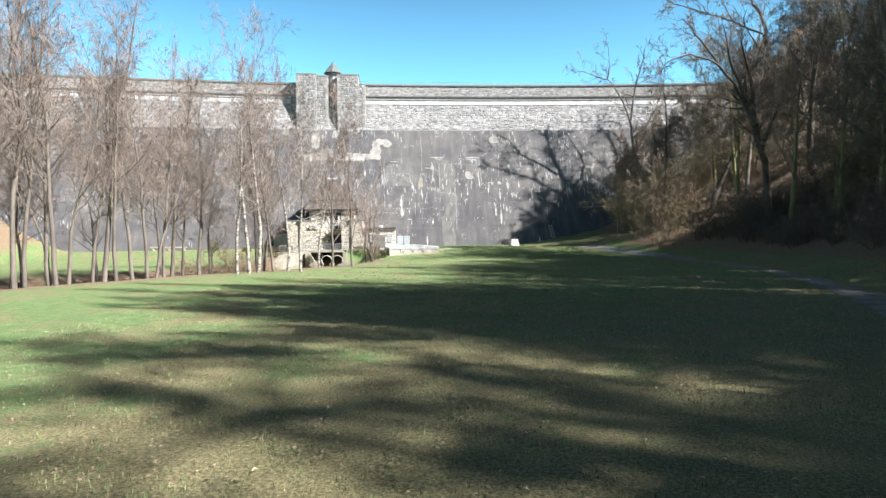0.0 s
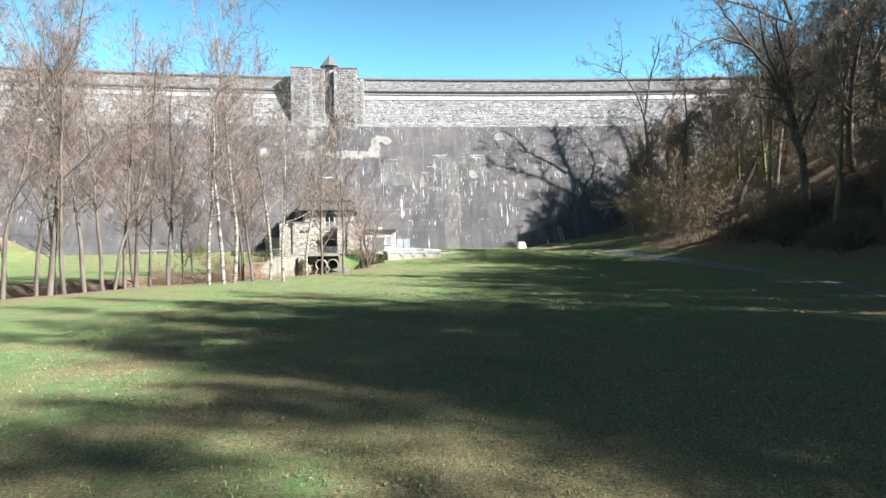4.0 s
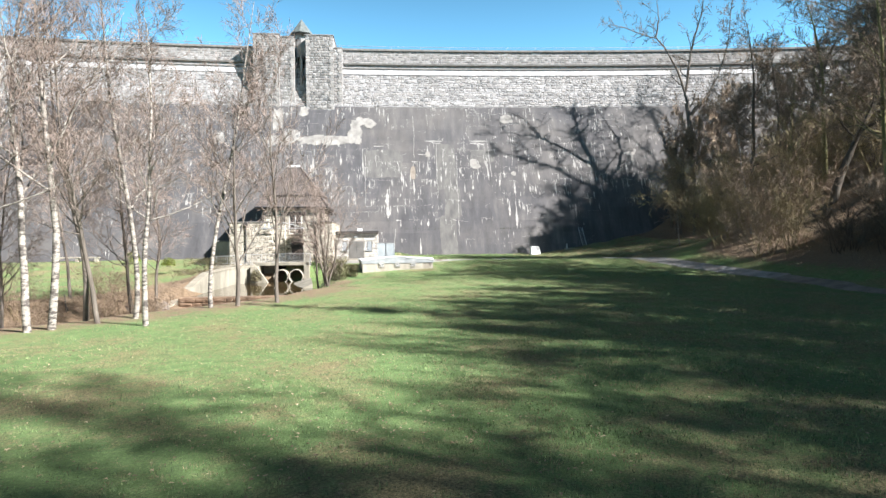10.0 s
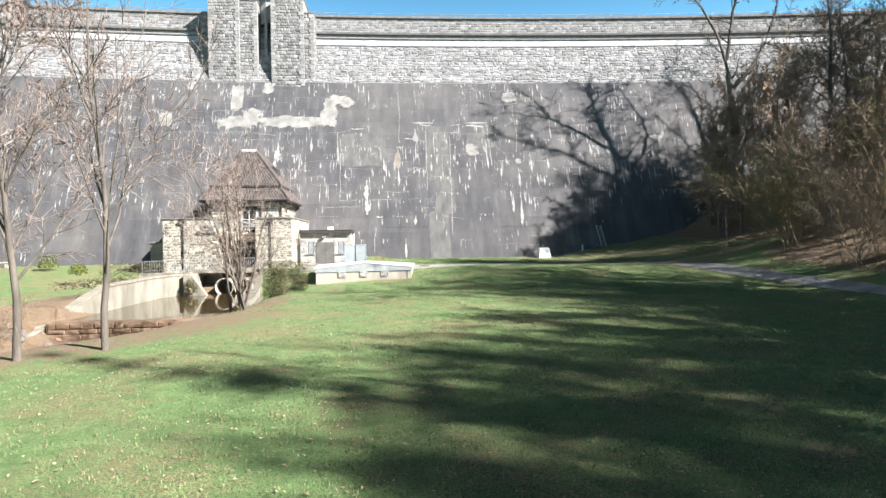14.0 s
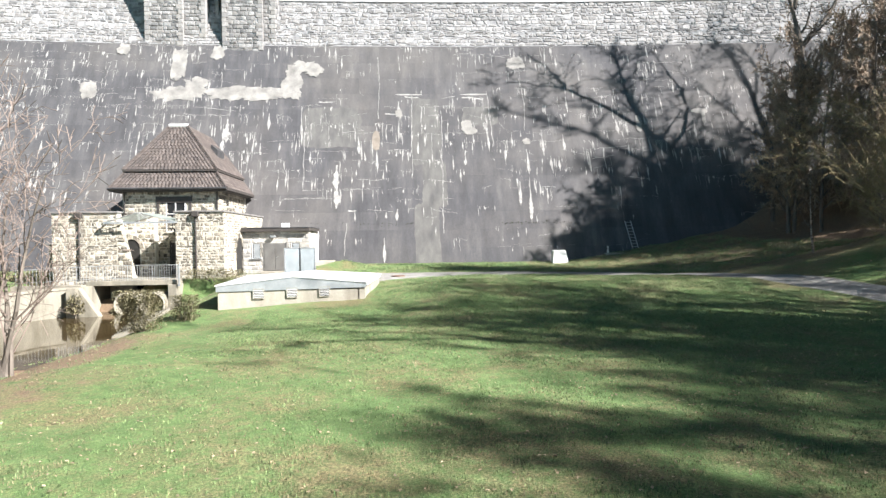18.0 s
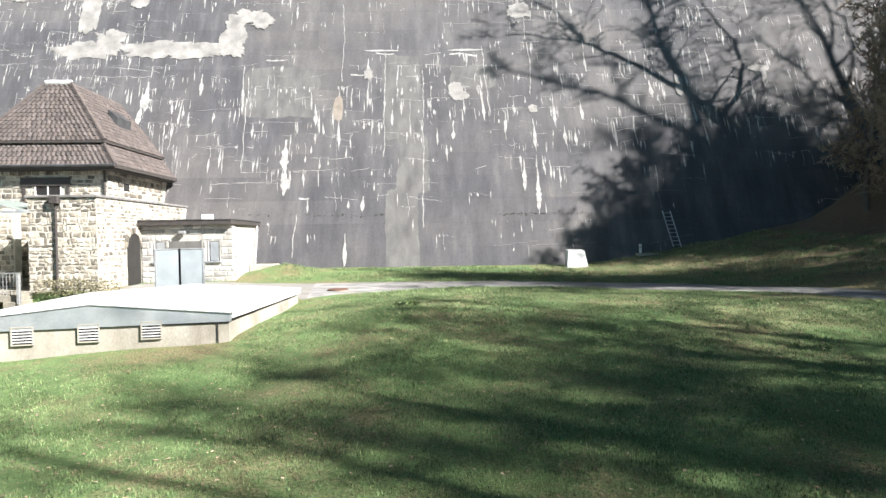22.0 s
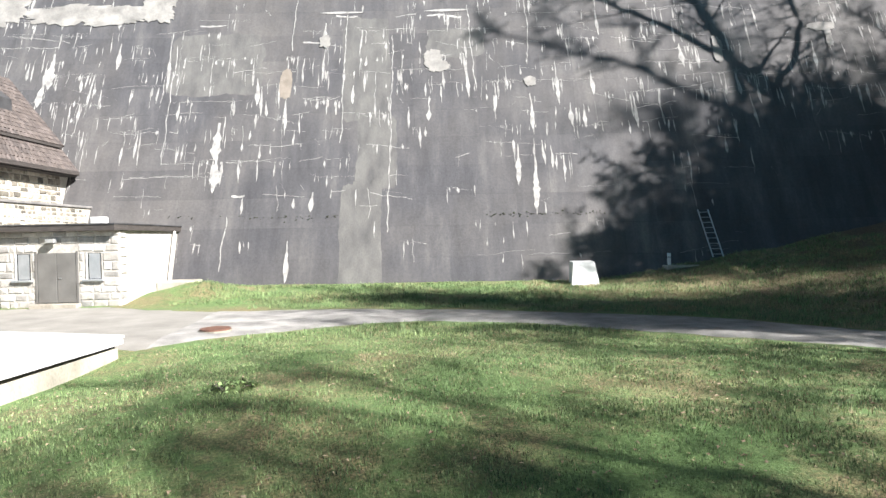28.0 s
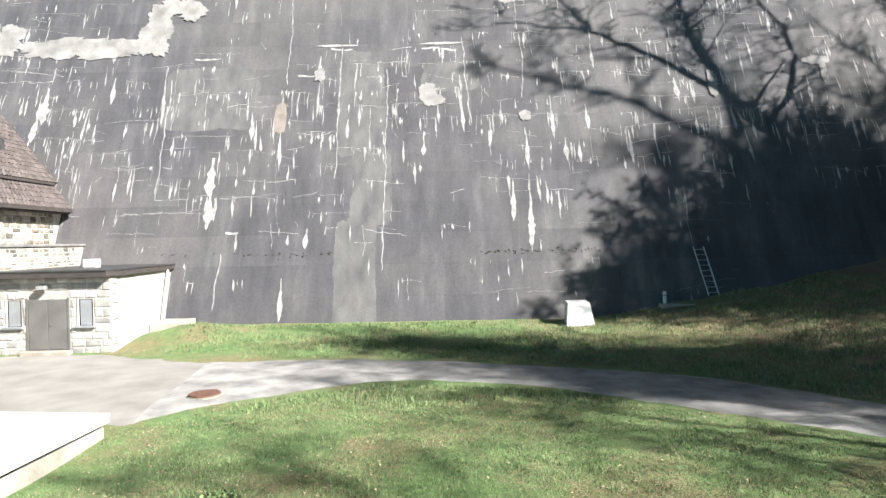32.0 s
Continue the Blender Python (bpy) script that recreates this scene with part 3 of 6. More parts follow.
def run_shape(rng, x, z, length, width, tear=0.62):
    """A lime run: a thread from its crack that swells to a ragged tear and thins out again."""
    n = max(4, int(length / 0.16))
    left, right = [], []
    drift, lean = 0.0, rng.uniform(-0.05, 0.05)
    for i in range(n + 1):
        t = i / n
        swell = math.exp(-((t - tear) / 0.26) ** 2) * (1 - smooth(0.86, 1.0, t))
        w = width * (0.22 + 0.95 * swell) * rng.uniform(0.6, 1.25) * (1 - 0.8 * smooth(0.9, 1.0, t)) / 2
        drift += rng.uniform(-0.022, 0.022) + lean * length / n
        left.append(on_plaster(x + drift - w, z - length * t))
        right.append(on_plaster(x + drift + w, z - length * t))
    return left + right, [(i, i + 1, n + 2 + i, n + 1 + i) for i in range(n)]


def crack_shape(rng, x, z, length, width, steep=0.0):
    n = max(3, int(length / 0.16))
    top, low = [], []
    dz = 0.0
    for i in range(n + 1):
        t = i / n
        dz += rng.uniform(-0.045, 0.045) + steep * length / n
        w = width * rng.uniform(0.4, 1.3) / 2
        top.append(on_plaster(x + length * t, z + dz + w))
        low.append(on_plaster(x + length * t, z + dz - w))
    return low + top, [(i, i + 1, n + 2 + i, n + 1 + i) for i in range(n)]


def crack_upright(rng, x, z, length, width):
    """A wandering hairline that climbs the face."""
    n = max(3, int(length / 0.16))
    left, right, dx = [], [], 0.0
    for i in range(n + 1):
        dx += rng.uniform(-0.045, 0.045)
        w = width * rng.uniform(0.4, 1.3) / 2
        left.append(on_plaster(x + dx - w, z - length * i / n))
        right.append(on_plaster(x + dx + w, z - length * i / n))
    return left + right, [(i, i + 1, n + 2 + i, n + 1 + i) for i in range(n)]


# the broad runs that stand out: x, height of the head, length, width
BROAD_RUNS = [(3.2, 8.5, 2.0, 0.52), (3.3, 7.0, 2.2, 0.42), (0.05, 13.6, 3.4, 0.16), (-6.0, 12.6, 2.1, 0.5), (-6.2, 11.0, 1.5, 0.36), (4.9, 11.0, 1.6, 0.24), (6.5, 10.3, 2.6, 0.16), (8.4, 14.3, 1.2, 0.18),
              (8.45, 12.9, 2.3, 0.13), (7.1, 2.4, 2.0, 0.22), (4.78, 4.6, 0.9, 0.14), (10.0, 10.5, 1.1, 0.2), (12.9, 9.2, 1.2, 0.13), (14.0, 9.2, 0.8, 0.24), (-2.6, 13.2, 1.6, 0.22), (8.2, 4.75, 1.0, 0.26), (7.3, 4.45, 0.5, 0.18), (-9.2, 12.0, 2.0, 0.3)]
RIGHT_RUNS = [(18.4, 7.0, 2.1, 0.24), (19.2, 6.8, 3.4, 0.28), (19.6, 7.2, 1.3, 0.19), (20.0, 6.9, 1.2, 0.16), (20.6, 11.6, 2.5, 0.18), (19.2, 9.8, 2.3, 0.2), (21.2, 9.2, 1.3, 0.24), (21.9, 9.1, 1.3, 0.18),
              (22.4, 11.0, 1.4, 0.22), (24.4, 9.5, 1.8, 0.2), (27.2, 12.4, 1.2, 0.26), (28.0, 12.2, 1.3, 0.16), (16.0, 11.8, 2.2, 0.18), (17.4, 10.4, 1.6, 0.16), (30.2, 9.4, 1.8, 0.14), (33.9, 12.3, 1.9, 0.18)]
LONG_SEAMS = [(12.02, 13.4, 5.4), (12.06, 8.0, 5.3), (0.4, 13.0, 6.5), (6.6, 18.6, 6.0), (-4.6, 9.6, 4.0), (16.1, 15.2, 5.2), (19.25, 15.5, 4.0), (4.1, 3.6, 2.6), (9.6, 14.8, 7.5)]


def lime_runs():
    """Nets of hairline cracks along the lift joints, with lime runs hanging from them."""
    rng = random.Random(5)
    solids = []
    for k in range(23):
        joint = 1.5 + 0.82 * k
        x = -54.0
        while x < 64:
            x += rng.expovariate(1 / 0.86)
            here = noise.noise((x * 0.11, joint * 0.22, 3.1)) + 0.45 * noise.noise((x * 0.4, joint * 0.6, 8.0))
            if rng.random() > (0.22 + 0.78 * smooth(-0.4, 0.25, here)) * (0.2 if joint < 4.4 else 0.55 if joint < 6.5 else 1.0):
                continue
            z = joint + rng.uniform(-0.1, 0.1)
            if rng.random() < 0.62:
                ln = rng.choice((0.5, 0.9, 1.3, 1.9, 2.6)) * rng.uniform(0.6, 1.2)
                solids.append(crack_shape(rng, x - ln * rng.random(), z, ln, rng.choice((0.008, 0.011, 0.015, 0.022)), rng.choice((0, 0, 0, 0.04, -0.04, 0.15, -0.2))))
            if rng.random() < 0.3:
                solids.append(crack_upright(rng, x, z + rng.uniform(0, 0.4), rng.uniform(0.5, 1.5), rng.choice((0.012, 0.018, 0.026))))
            for _ in range(rng.choice((0, 1, 1, 2, 2, 3))):
                w = rng.choice((0.03, 0.035, 0.045, 0.055, 0.07, 0.09, 0.13))
                drop = min(z - 0.3, rng.choice((0.25, 0.35, 0.5, 0.7, 0.95)) * rng.uniform(0.7, 1.3) * (1.4 if w > 0.08 else 1.0))
                solids.append(run_shape(rng, x + rng.uniform(-0.6, 0.6), z + rng.uniform(0.0, 0.08), drop, w, rng.uniform(0.3, 0.75)))
    for _ in range(90):
        x, z = rng.uniform(-45, 60), rng.uniform(5, 19)
        solids.append(crack_shape(rng, x, z, rng.uniform(0.15, 0.4), rng.uniform(0.012, 0.026), rng.choice((1.2, -1.3, 0.8, -2.0))))
    for x, z, ln, w in BROAD_RUNS + RIGHT_RUNS:
        solids.append(run_shape(rng, x, z, ln, w))
    for x, z, ln in LONG_SEAMS:
        solids.append(crack_upright(rng, x, z, ln, 0.05))
    for x, z, ln in ((7.2, 13.15, 1.2), (4.2, 4.64, 0.65), (1.5, 14.2, 1.4), (13.9, 14.6, 1.9), (8.9, 14.7, 1.2)):
        solids.append(crack_shape(rng, x, z, ln, 0.1))
    joined("lime_runs", solids, LIME, dam, "white lime runs and cracks")


lime_runs()


def joint_moss():
    """Dark tufts of moss that sit in the lowest lift joint."""
    rng = random.Random(15)
    solids = []
    for lo, hi, z0, n in ((5.2, 9.6, 3.5, 40), (16.6, 22.3, 3.45, 70), (-1.0, 5.0, 3.6, 12)):
        for _ in range(n):
            x, z, r = rng.uniform(lo, hi), z0 + rng.gauss(0, 0.06), rng.uniform(0.012, 0.05)
            ring = [on_plaster(x + r * math.cos(a) * rng.uniform(0.7, 1.3), z + 0.7 * r * math.sin(a) * rng.uniform(0.7, 1.3), 0.01) for a in (0, 1.05, 2.1, 3.14, 4.19, 5.24)]
            solids.append((ring + [on_plaster(x, z, 0.05)], [(i, (i + 1) % 6, 6) for i in range(6)]))
    joined("joint_moss", solids, MOSS, dam, "dark moss tufts in the joint")


joint_moss()


def blob(name, cx, cz, rx, rz, material, seed, label="", out=0.02, rough=0.75, square=2.0):
    """A flat ragged patch of lime or cement on the face."""
    n = 84
    verts = [on_plaster(cx, cz, out)]
    for i in range(n):
        a = 2 * math.pi * i / n
        k = (abs(math.cos(a)) ** square + abs(math.sin(a)) ** square) ** (-1 / square)
        k *= 1 + rough * (0.7 * noise.noise((math.cos(a) * 1.6, math.sin(a) * 1.6, seed)) + 0.4 * noise.noise((math.cos(a) * 5, math.sin(a) * 5, seed)) + 0.28 * noise.noise((math.cos(a) * 13, math.sin(a) * 13, seed)))
        verts.append(on_plaster(cx + rx * k * math.cos(a), cz + rz * k * math.sin(a), out))
    return pydata(name, verts, [(0, 1 + i, 1 + (i + 1) % n) for i in range(n)], material, dam, label)


for i, (cx, cz, rx, rz) in enumerate([(-10.4, 14.9, 1.9, 0.55), (-9.0, 15.6, 1.1, 0.9), (-6.0, 15.1, 2.5, 0.6), (-3.2, 15.0, 2.4, 0.55), (-1.0, 15.5, 1.0, 0.9), (-0.6, 16.6, 0.75, 1.3), (0.3, 17.6, 1.2, 0.6), (1.1, 17.2, 0.75, 0.45)]):
    blob("lime_sheet", cx, cz, rx, rz, LIMESHEET, i * 3.3, "broad white lime sheet", 0.03 + 0.004 * i)
for i, (cx, cz, rx, rz) in enumerate([(18.9, 17.95, 1.0, 0.7), (14.2, 11.9, 0.5, 0.75), (14.55, 11.5, 0.6, 0.35), (19.25, 10.45, 0.36, 0.34), (-17.6, 15.2, 0.8, 1.0), (34.6, 13.1, 0.8, 0.3), (34.8, 12.5, 0.2, 0.7), (8.4, 13.1, 0.35, 0.45), (-7.4, 18.9, 0.6, 0.8), (-10.6, 17.6, 0.7, 1.9), (29.1, 12.0, 0.3, 0.9), (-15.3, 19.1, 0.6, 0.6)]):
    blob("lime_patch", cx, cz, rx * 0.85, rz * 0.85, LIMESHEET, 40 + i * 2.7, "white lime patch", 0.03 + 0.003 * i, 0.45, 2.6)
for i, (cx, cz, rx, rz) in enumerate([(10.6, 2.4, 1.05, 2.9), (11.3, 6.8, 1.0, 2.0), (10.65, 11.4, 1.25, 3.2), (15.4, 12.9, 1.6, 0.9), (2.6, 11.9, 2.5, 1.8)]):
    blob("cement_patch", cx, cz, rx, rz, PALE, 60 + i * 1.9, "pale grey cement repair", 0.006, 0.16, 7.0)
blob("mortar_patch", 6.45, 10.6, 0.3, 0.85, BEIGE, 71.0, "beige mortar repair", 0.014, 0.25, 3.0)
for x in (9.2, 15.0):
    blob("lime_patch", x, 14.9, 1.1, 0.07, LIME, x, "thin horizontal lime line", 0.028, 0.4)

rail = thing("crest_railing", (0, 109, 27.8), "thin steel railing along the dam crest", "railing")
part("top_rail", tube([(x, face_y(x, 27.8) + 0.6, 28.75) for x in np.linspace(-90, 90, 61)], 0.035, 5), ZINC, rail)
for x in np.linspace(-88, 88, 45):
    part("post", tube([(x, face_y(x, 27.8) + 0.6, 27.7), (x, face_y(x, 27.8) + 0.6, 28.75)], 0.025, 5), ZINC, rail)

# ---- gate tower on the dam ----
tower = thing("gate_tower", (-8.3, 104.8, 19), "twin-pier masonry gate tower on the dam with a slate turret", "tower", kind="")
TY = 104.75
rng = random.Random(21)
for nm, x0, x1, y0, ztop in (("outer_pier", -14.8, -13.7, TY + 1.3, 27.3), ("pier", -13.7, -10.45, TY, 28.8), ("pier", -10.45, -8.6, TY + 0.35, 28.6), ("pier", -7.05, -3.55, TY, 28.75), ("outer_pier", -3.55, -2.5, TY + 0.35, 27.25)):
    p = part(nm, box(x0, x1, y0, 110.5, 17.4, ztop, 0.03), JOINT, tower)
    part("cap_stone", box(x0 - 0.08, x1 + 0.08, y0 - 0.1, 110.6, ztop, ztop + 0.16, 0.02), COPING, p)
    zb = max(17.6, (y0 - DAM_Y + dam_curve(x0)) / BATTER - 1.5)
    stone_wall(p, stone_rows(x1 - x0, ztop - zb, 0.34, (0.3, 0.7), rng), lambda u, v, o, x0=x0, y0=y0, zb=zb: (x0 + u, y0 - o, zb + v), 0.05, STONE, rng, 40)
    if x0 > -4 or x0 < -14:
        side = x1 if x0 > -4 else x0
        s = 1 if x0 > -4 else -1
        stone_wall(p, stone_rows(3.0, ztop - 20, 0.34, (0.3, 0.7), rng), lambda u, v, o, y0=y0, side=side, s=s: (side + s * o, y0 + 0.05 + u, 20 + v), 0.05, STONE, rng, 0)
for x0, x1, y0, zt in ((-13.72, -13.3, TY, 28.8), (-10.85, -10.43, TY, 28.8), (-9.0, -8.58, TY + 0.35, 28.6), (-7.07, -6.7, TY, 28.75), (-3.95, -3.53, TY, 28.75), (-2.9, -2.48, TY + 0.35, 27.25)):
    z = 19.2
    for k in range(40):
        h = rng.uniform(0.34, 0.46)
        if z + h > zt:
            break
        grow_by = 0.16 * (k % 2)
        part("quoin", box(x0 - (grow_by if x0 in (-10.85, -9.0, -3.95, -2.9) else 0), x1 + (grow_by if x0 in (-13.72, -7.07) else 0), y0 - 0.085, y0 + 0.05, z + 0.01, z + h - 0.01, 0.015), BLOCKWORK, tower)
        z += h
part("recess_wall", box(-8.6, -7.05, TY + 3.2, 110, 17.4, 27.4), JOINT, tower, "shadowed recess between the piers")
part("turret", tube([(-7.85, TY + 2.2, 26.5), (-7.85, TY + 2.2, 29.7)], 0.85, 8), JOINT, tower)
part("turret_roof", tube([(-7.85, TY + 2.2, 29.5), (-7.85, TY + 2.2, 31.6)], [1.6, 0.03], 8), SLATE, tower, "pointed grey slate turret roof")
part("pilaster", box(-8.0, -7.7, TY + 1.2, TY + 3.3, 18.0, 27.2, 0.02), BLOCKWORK, tower)


# ---- valve house ----
house = thing("valve_house", (-7.2, 88.6, 0), "small quarry-stone valve house with a steep brown tiled roof", "house")
HX0, HX1, HY, HTOP = -12.9, -2.55, 88.6, 4.25
BX0, BX1, BY, BTOP = -10.35, -3.95, 92.4, 5.85
rng = random.Random(31)
for nm, x0, x1 in (("wing_wall", HX0, -9.0), ("wing_wall", -5.5, HX1)):
    back = 89.15 if x0 < -8 else 99.4
    w = part(nm, box(x0, x1, HY, back, -2.6, HTOP - 0.12), HJOINT, house)
    part("coping", box(x0 - 0.08, x1 + 0.08, HY - 0.1, back + 0.05, HTOP - 0.12, HTOP, 0.02), COPING, w)
    stone_wall(w, stone_rows(x1 - x0, HTOP + 0.4, 0.18, (0.1, 0.42), rng, gap=0.032, wobble=0.6), lambda u, v, o, x0=x0: (x0 + u, HY - o, -0.52 + v), 0.022, HSTONE, rng, 300 if x0 > -8 else 150, "stone", lambda r: -r[2], 0.045)
part("flat_roof", box(HX0, -10.4, 89.15, 99.4, HTOP - 0.3, HTOP - 0.06), COPING, house)
part("end_wall", box(HX0, HX0 + 0.4, 89.15, 99.4, -1.0, HTOP - 0.3), HJOINT, house)
wing = [c for c in house.children if c.name.startswith("wing_wall")][1]
stone_wall(wing, stone_rows(10.0, HTOP - 0.1, 0.2, (0.15, 0.45), rng, [(2.6, 4.1, -1, 2.55)], gap=0.03, wobble=0.4), lambda u, v, o: (HX1 + o, HY + u, v), 0.02, HSTONE, rng, 150, "side_stone", lambda r: r[0])


def arch_outline(w, h, n=10):
    pts = [(-w / 2, 0)] + [(-w / 2 * math.cos(math.pi * i / n), h - w / 2 + w / 2 * math.sin(math.pi * i / n)) for i in range(n + 1)] + [(w / 2, 0)]
    return pts


def arch_niche(parent, place, w, h, depth, name="arched_opening"):
    """An arched doorway, its inner shade painted black: reveal set into the wall and a ring of voussoirs round it."""
    pts = arch_outline(w, h)
    n = len(pts)
    verts = [place(u, v, 0.004) for u, v in pts] + [place(u, v, -depth) for u, v in pts]
    faces = [tuple(range(n, 2 * n))] + [(i, i + 1, n + i + 1, n + i) for i in range(n - 1)]
    ob = pydata(name, verts, faces, BLACK, parent, "arched doorway with its inner shade painted black")
    return ob


def arch_ring(parent, place, w, h, t, rng, material):
    r0, r1, zc = w / 2, w / 2 + t, h - w / 2
    for i in range(9):
        a0, a1 = math.pi * i / 9 + 0.02, math.pi * (i + 1) / 9 - 0.02
        q = [(r0, a0), (r1, a0), (r1, a1), (r0, a1)]
        f = [(-r * math.cos(a), zc + r * math.sin(a)) for r, a in q]
        o = 0.06 * rng.uniform(0.8, 1.2)
        verts = [place(u, v, -0.02) for u, v in f] + [place(u, v, o) for u, v in f]
        pydata("voussoir", verts, [(4, 5, 6, 7), (0, 1, 5, 4), (1, 2, 6, 5), (2, 3, 7, 6), (3, 0, 4, 7)], material, parent)


side_at = lambda u, v, o: (HX1 + o, HY + 3.35 + u, 0.02 + v)  # noqa: E731
# black box and arch sheet paint the shade inside the side doorway
door_side = part("side_doorway", box(HX1 - 0.9, HX1 + 0.012, HY + 2.66, HY + 4.04, 0.0, 1.85), BLACK, house, "arched side doorway with its inner shade painted black")
arch_niche(door_side, lambda u, v, o: (HX1 + 0.02 + o * 0.02, HY + 3.35 + u, v), 1.38, 2.55, 0.02, "arch_shade")
arch_ring(house, side_at, 1.38, 2.55, 0.28, rng, HSTONE)
body = part("tower_body", box(BX0, BX1, BY, 100.5, -2.0, BTOP), HJOINT, house)
stone_wall(body, stone_rows(BX1 - BX0, BTOP - 0.1, 0.22, (0.16, 0.5), rng, [(0.9, 1.95, -1, 2.75), (3.2, 4.4, -1, 2.3), (3.0, 4.5, 4.3, 5.5)]), lambda u, v, o: (BX0 + u, BY - o, v), 0.035, HSTONE, rng, 160, "stone", lambda r: -r[2])
stone_wall(body, stone_rows(6.5, 1.6, 0.26, (0.22, 0.6), rng, [(1.6, 2.3, 0.55, 1.0)]), lambda u, v, o: (BX1 + o, BY + u, HTOP + v), 0.035, HSTONE, rng, 60, "side_stone", lambda r: r[0])
stone_wall(body, stone_rows(6.5, 1.6, 0.26, (0.22, 0.6), rng), lambda u, v, o: (BX0 - o, BY + 6.5 - u, HTOP + v), 0.035, HSTONE, rng, 0, "side_stone")
RY = 91.15
recess = part("recess_wall", box(-12.4, -7.75, RY, RY + 0.5, -0.2, HTOP - 0.32), HJOINT, house, "warm stone back wall of the entrance recess")
stone_wall(recess, stone_rows(3.2, 3.7, 0.24, (0.2, 0.5), rng, [(1.1, 2.3, -1, 2.1), (1.3, 2.1, 2.0, 2.5)]), lambda u, v, o: (-11.0 + u, RY - o, 0.08 + v), 0.022, HSTONE, rng, 120, "stone", lambda r: r[2])
front_at = lambda cx: (lambda u, v, o: (cx + u, RY - o - 0.006, 0.1 + v))  # noqa: E731
arch_niche(recess, front_at(-9.3), 1.1, 2.42, 0.0)
arch_ring(recess, front_at(-9.3), 1.1, 2.42, 0.26, rng, HSTONE)
part("slit_opening", box(BX1 - 0.05, BX1 + 0.012, BY + 1.65, BY + 2.25, HTOP + 0.58, HTOP + 0.98), BLACK, body)
dr = part("entrance_door", box(-7.2, -5.6, BY - 0.03, BY + 0.05, 0.1, 2.25), DARKWOOD, house, "dark timber entrance door")
part("door_frame", box(-7.3, -7.2, BY - 0.06, BY + 0.05, 0.1, 2.35), DARKWOOD, dr)
part("door_frame", box(-6.43, -6.37, BY - 0.06, BY + 0.05, 0.1, 2.35), DARKWOOD, dr)
wn_ = part("window", box(-7.45, -6.25, BY - 0.02, BY + 0.02, 3.0, 4.98), GLASS, house, "tall dark casement window")
part("lintel", box(-8.15, -5.75, BY - 0.1, BY + 0.02, 4.98, 5.4, 0.01), DARKWOOD, wn_, "dark timber lintel")
part("sill", box(-7.6, -6.1, BY - 0.12, BY + 0.02, 2.9, 3.0, 0.01), CONC, wn_)
for x in (-7.5, -6.88, -6.25):
    part("mullion", box(x, x + 0.06, BY - 0.05, BY + 0.02, 3.0, 4.98), WPAINT, wn_)
for z in (3.0, 4.2):
    part("glazing_bar", box(-7.44, -6.25, BY - 0.045, BY + 0.02, z, z + 0.05), WPAINT, wn_)
for x in (-8.1, -5.95):
    part("jamb_board", box(x, x + 0.16, BY - 0.07, BY + 0.02, 4.3, 4.98, 0.01), DARKWOOD, wn_)
# splayed buttress at the left wing
part("buttress", prism([(-9.0, HY + 0.02), (-8.15, HY + 0.02), (-8.15, HY + 0.6), (-9.0, HY + 0.6)], -2.3, [3.9, 0.1, 0.1, 3.9]), HJOINT, house, "sloping stone buttress")
rng = random.Random(32)
stone_wall(house, [r for r in stone_rows(0.85, 3.7, 0.26, (0.2, 0.5), rng) if r[1] < 0.85 * (1 - (r[3] - 0.1) / 3.9) + 0.25], lambda u, v, o: (-9.0 + u, HY - o, 0.1 + v), 0.04, HSTONE, rng, 60, "buttress_stone")


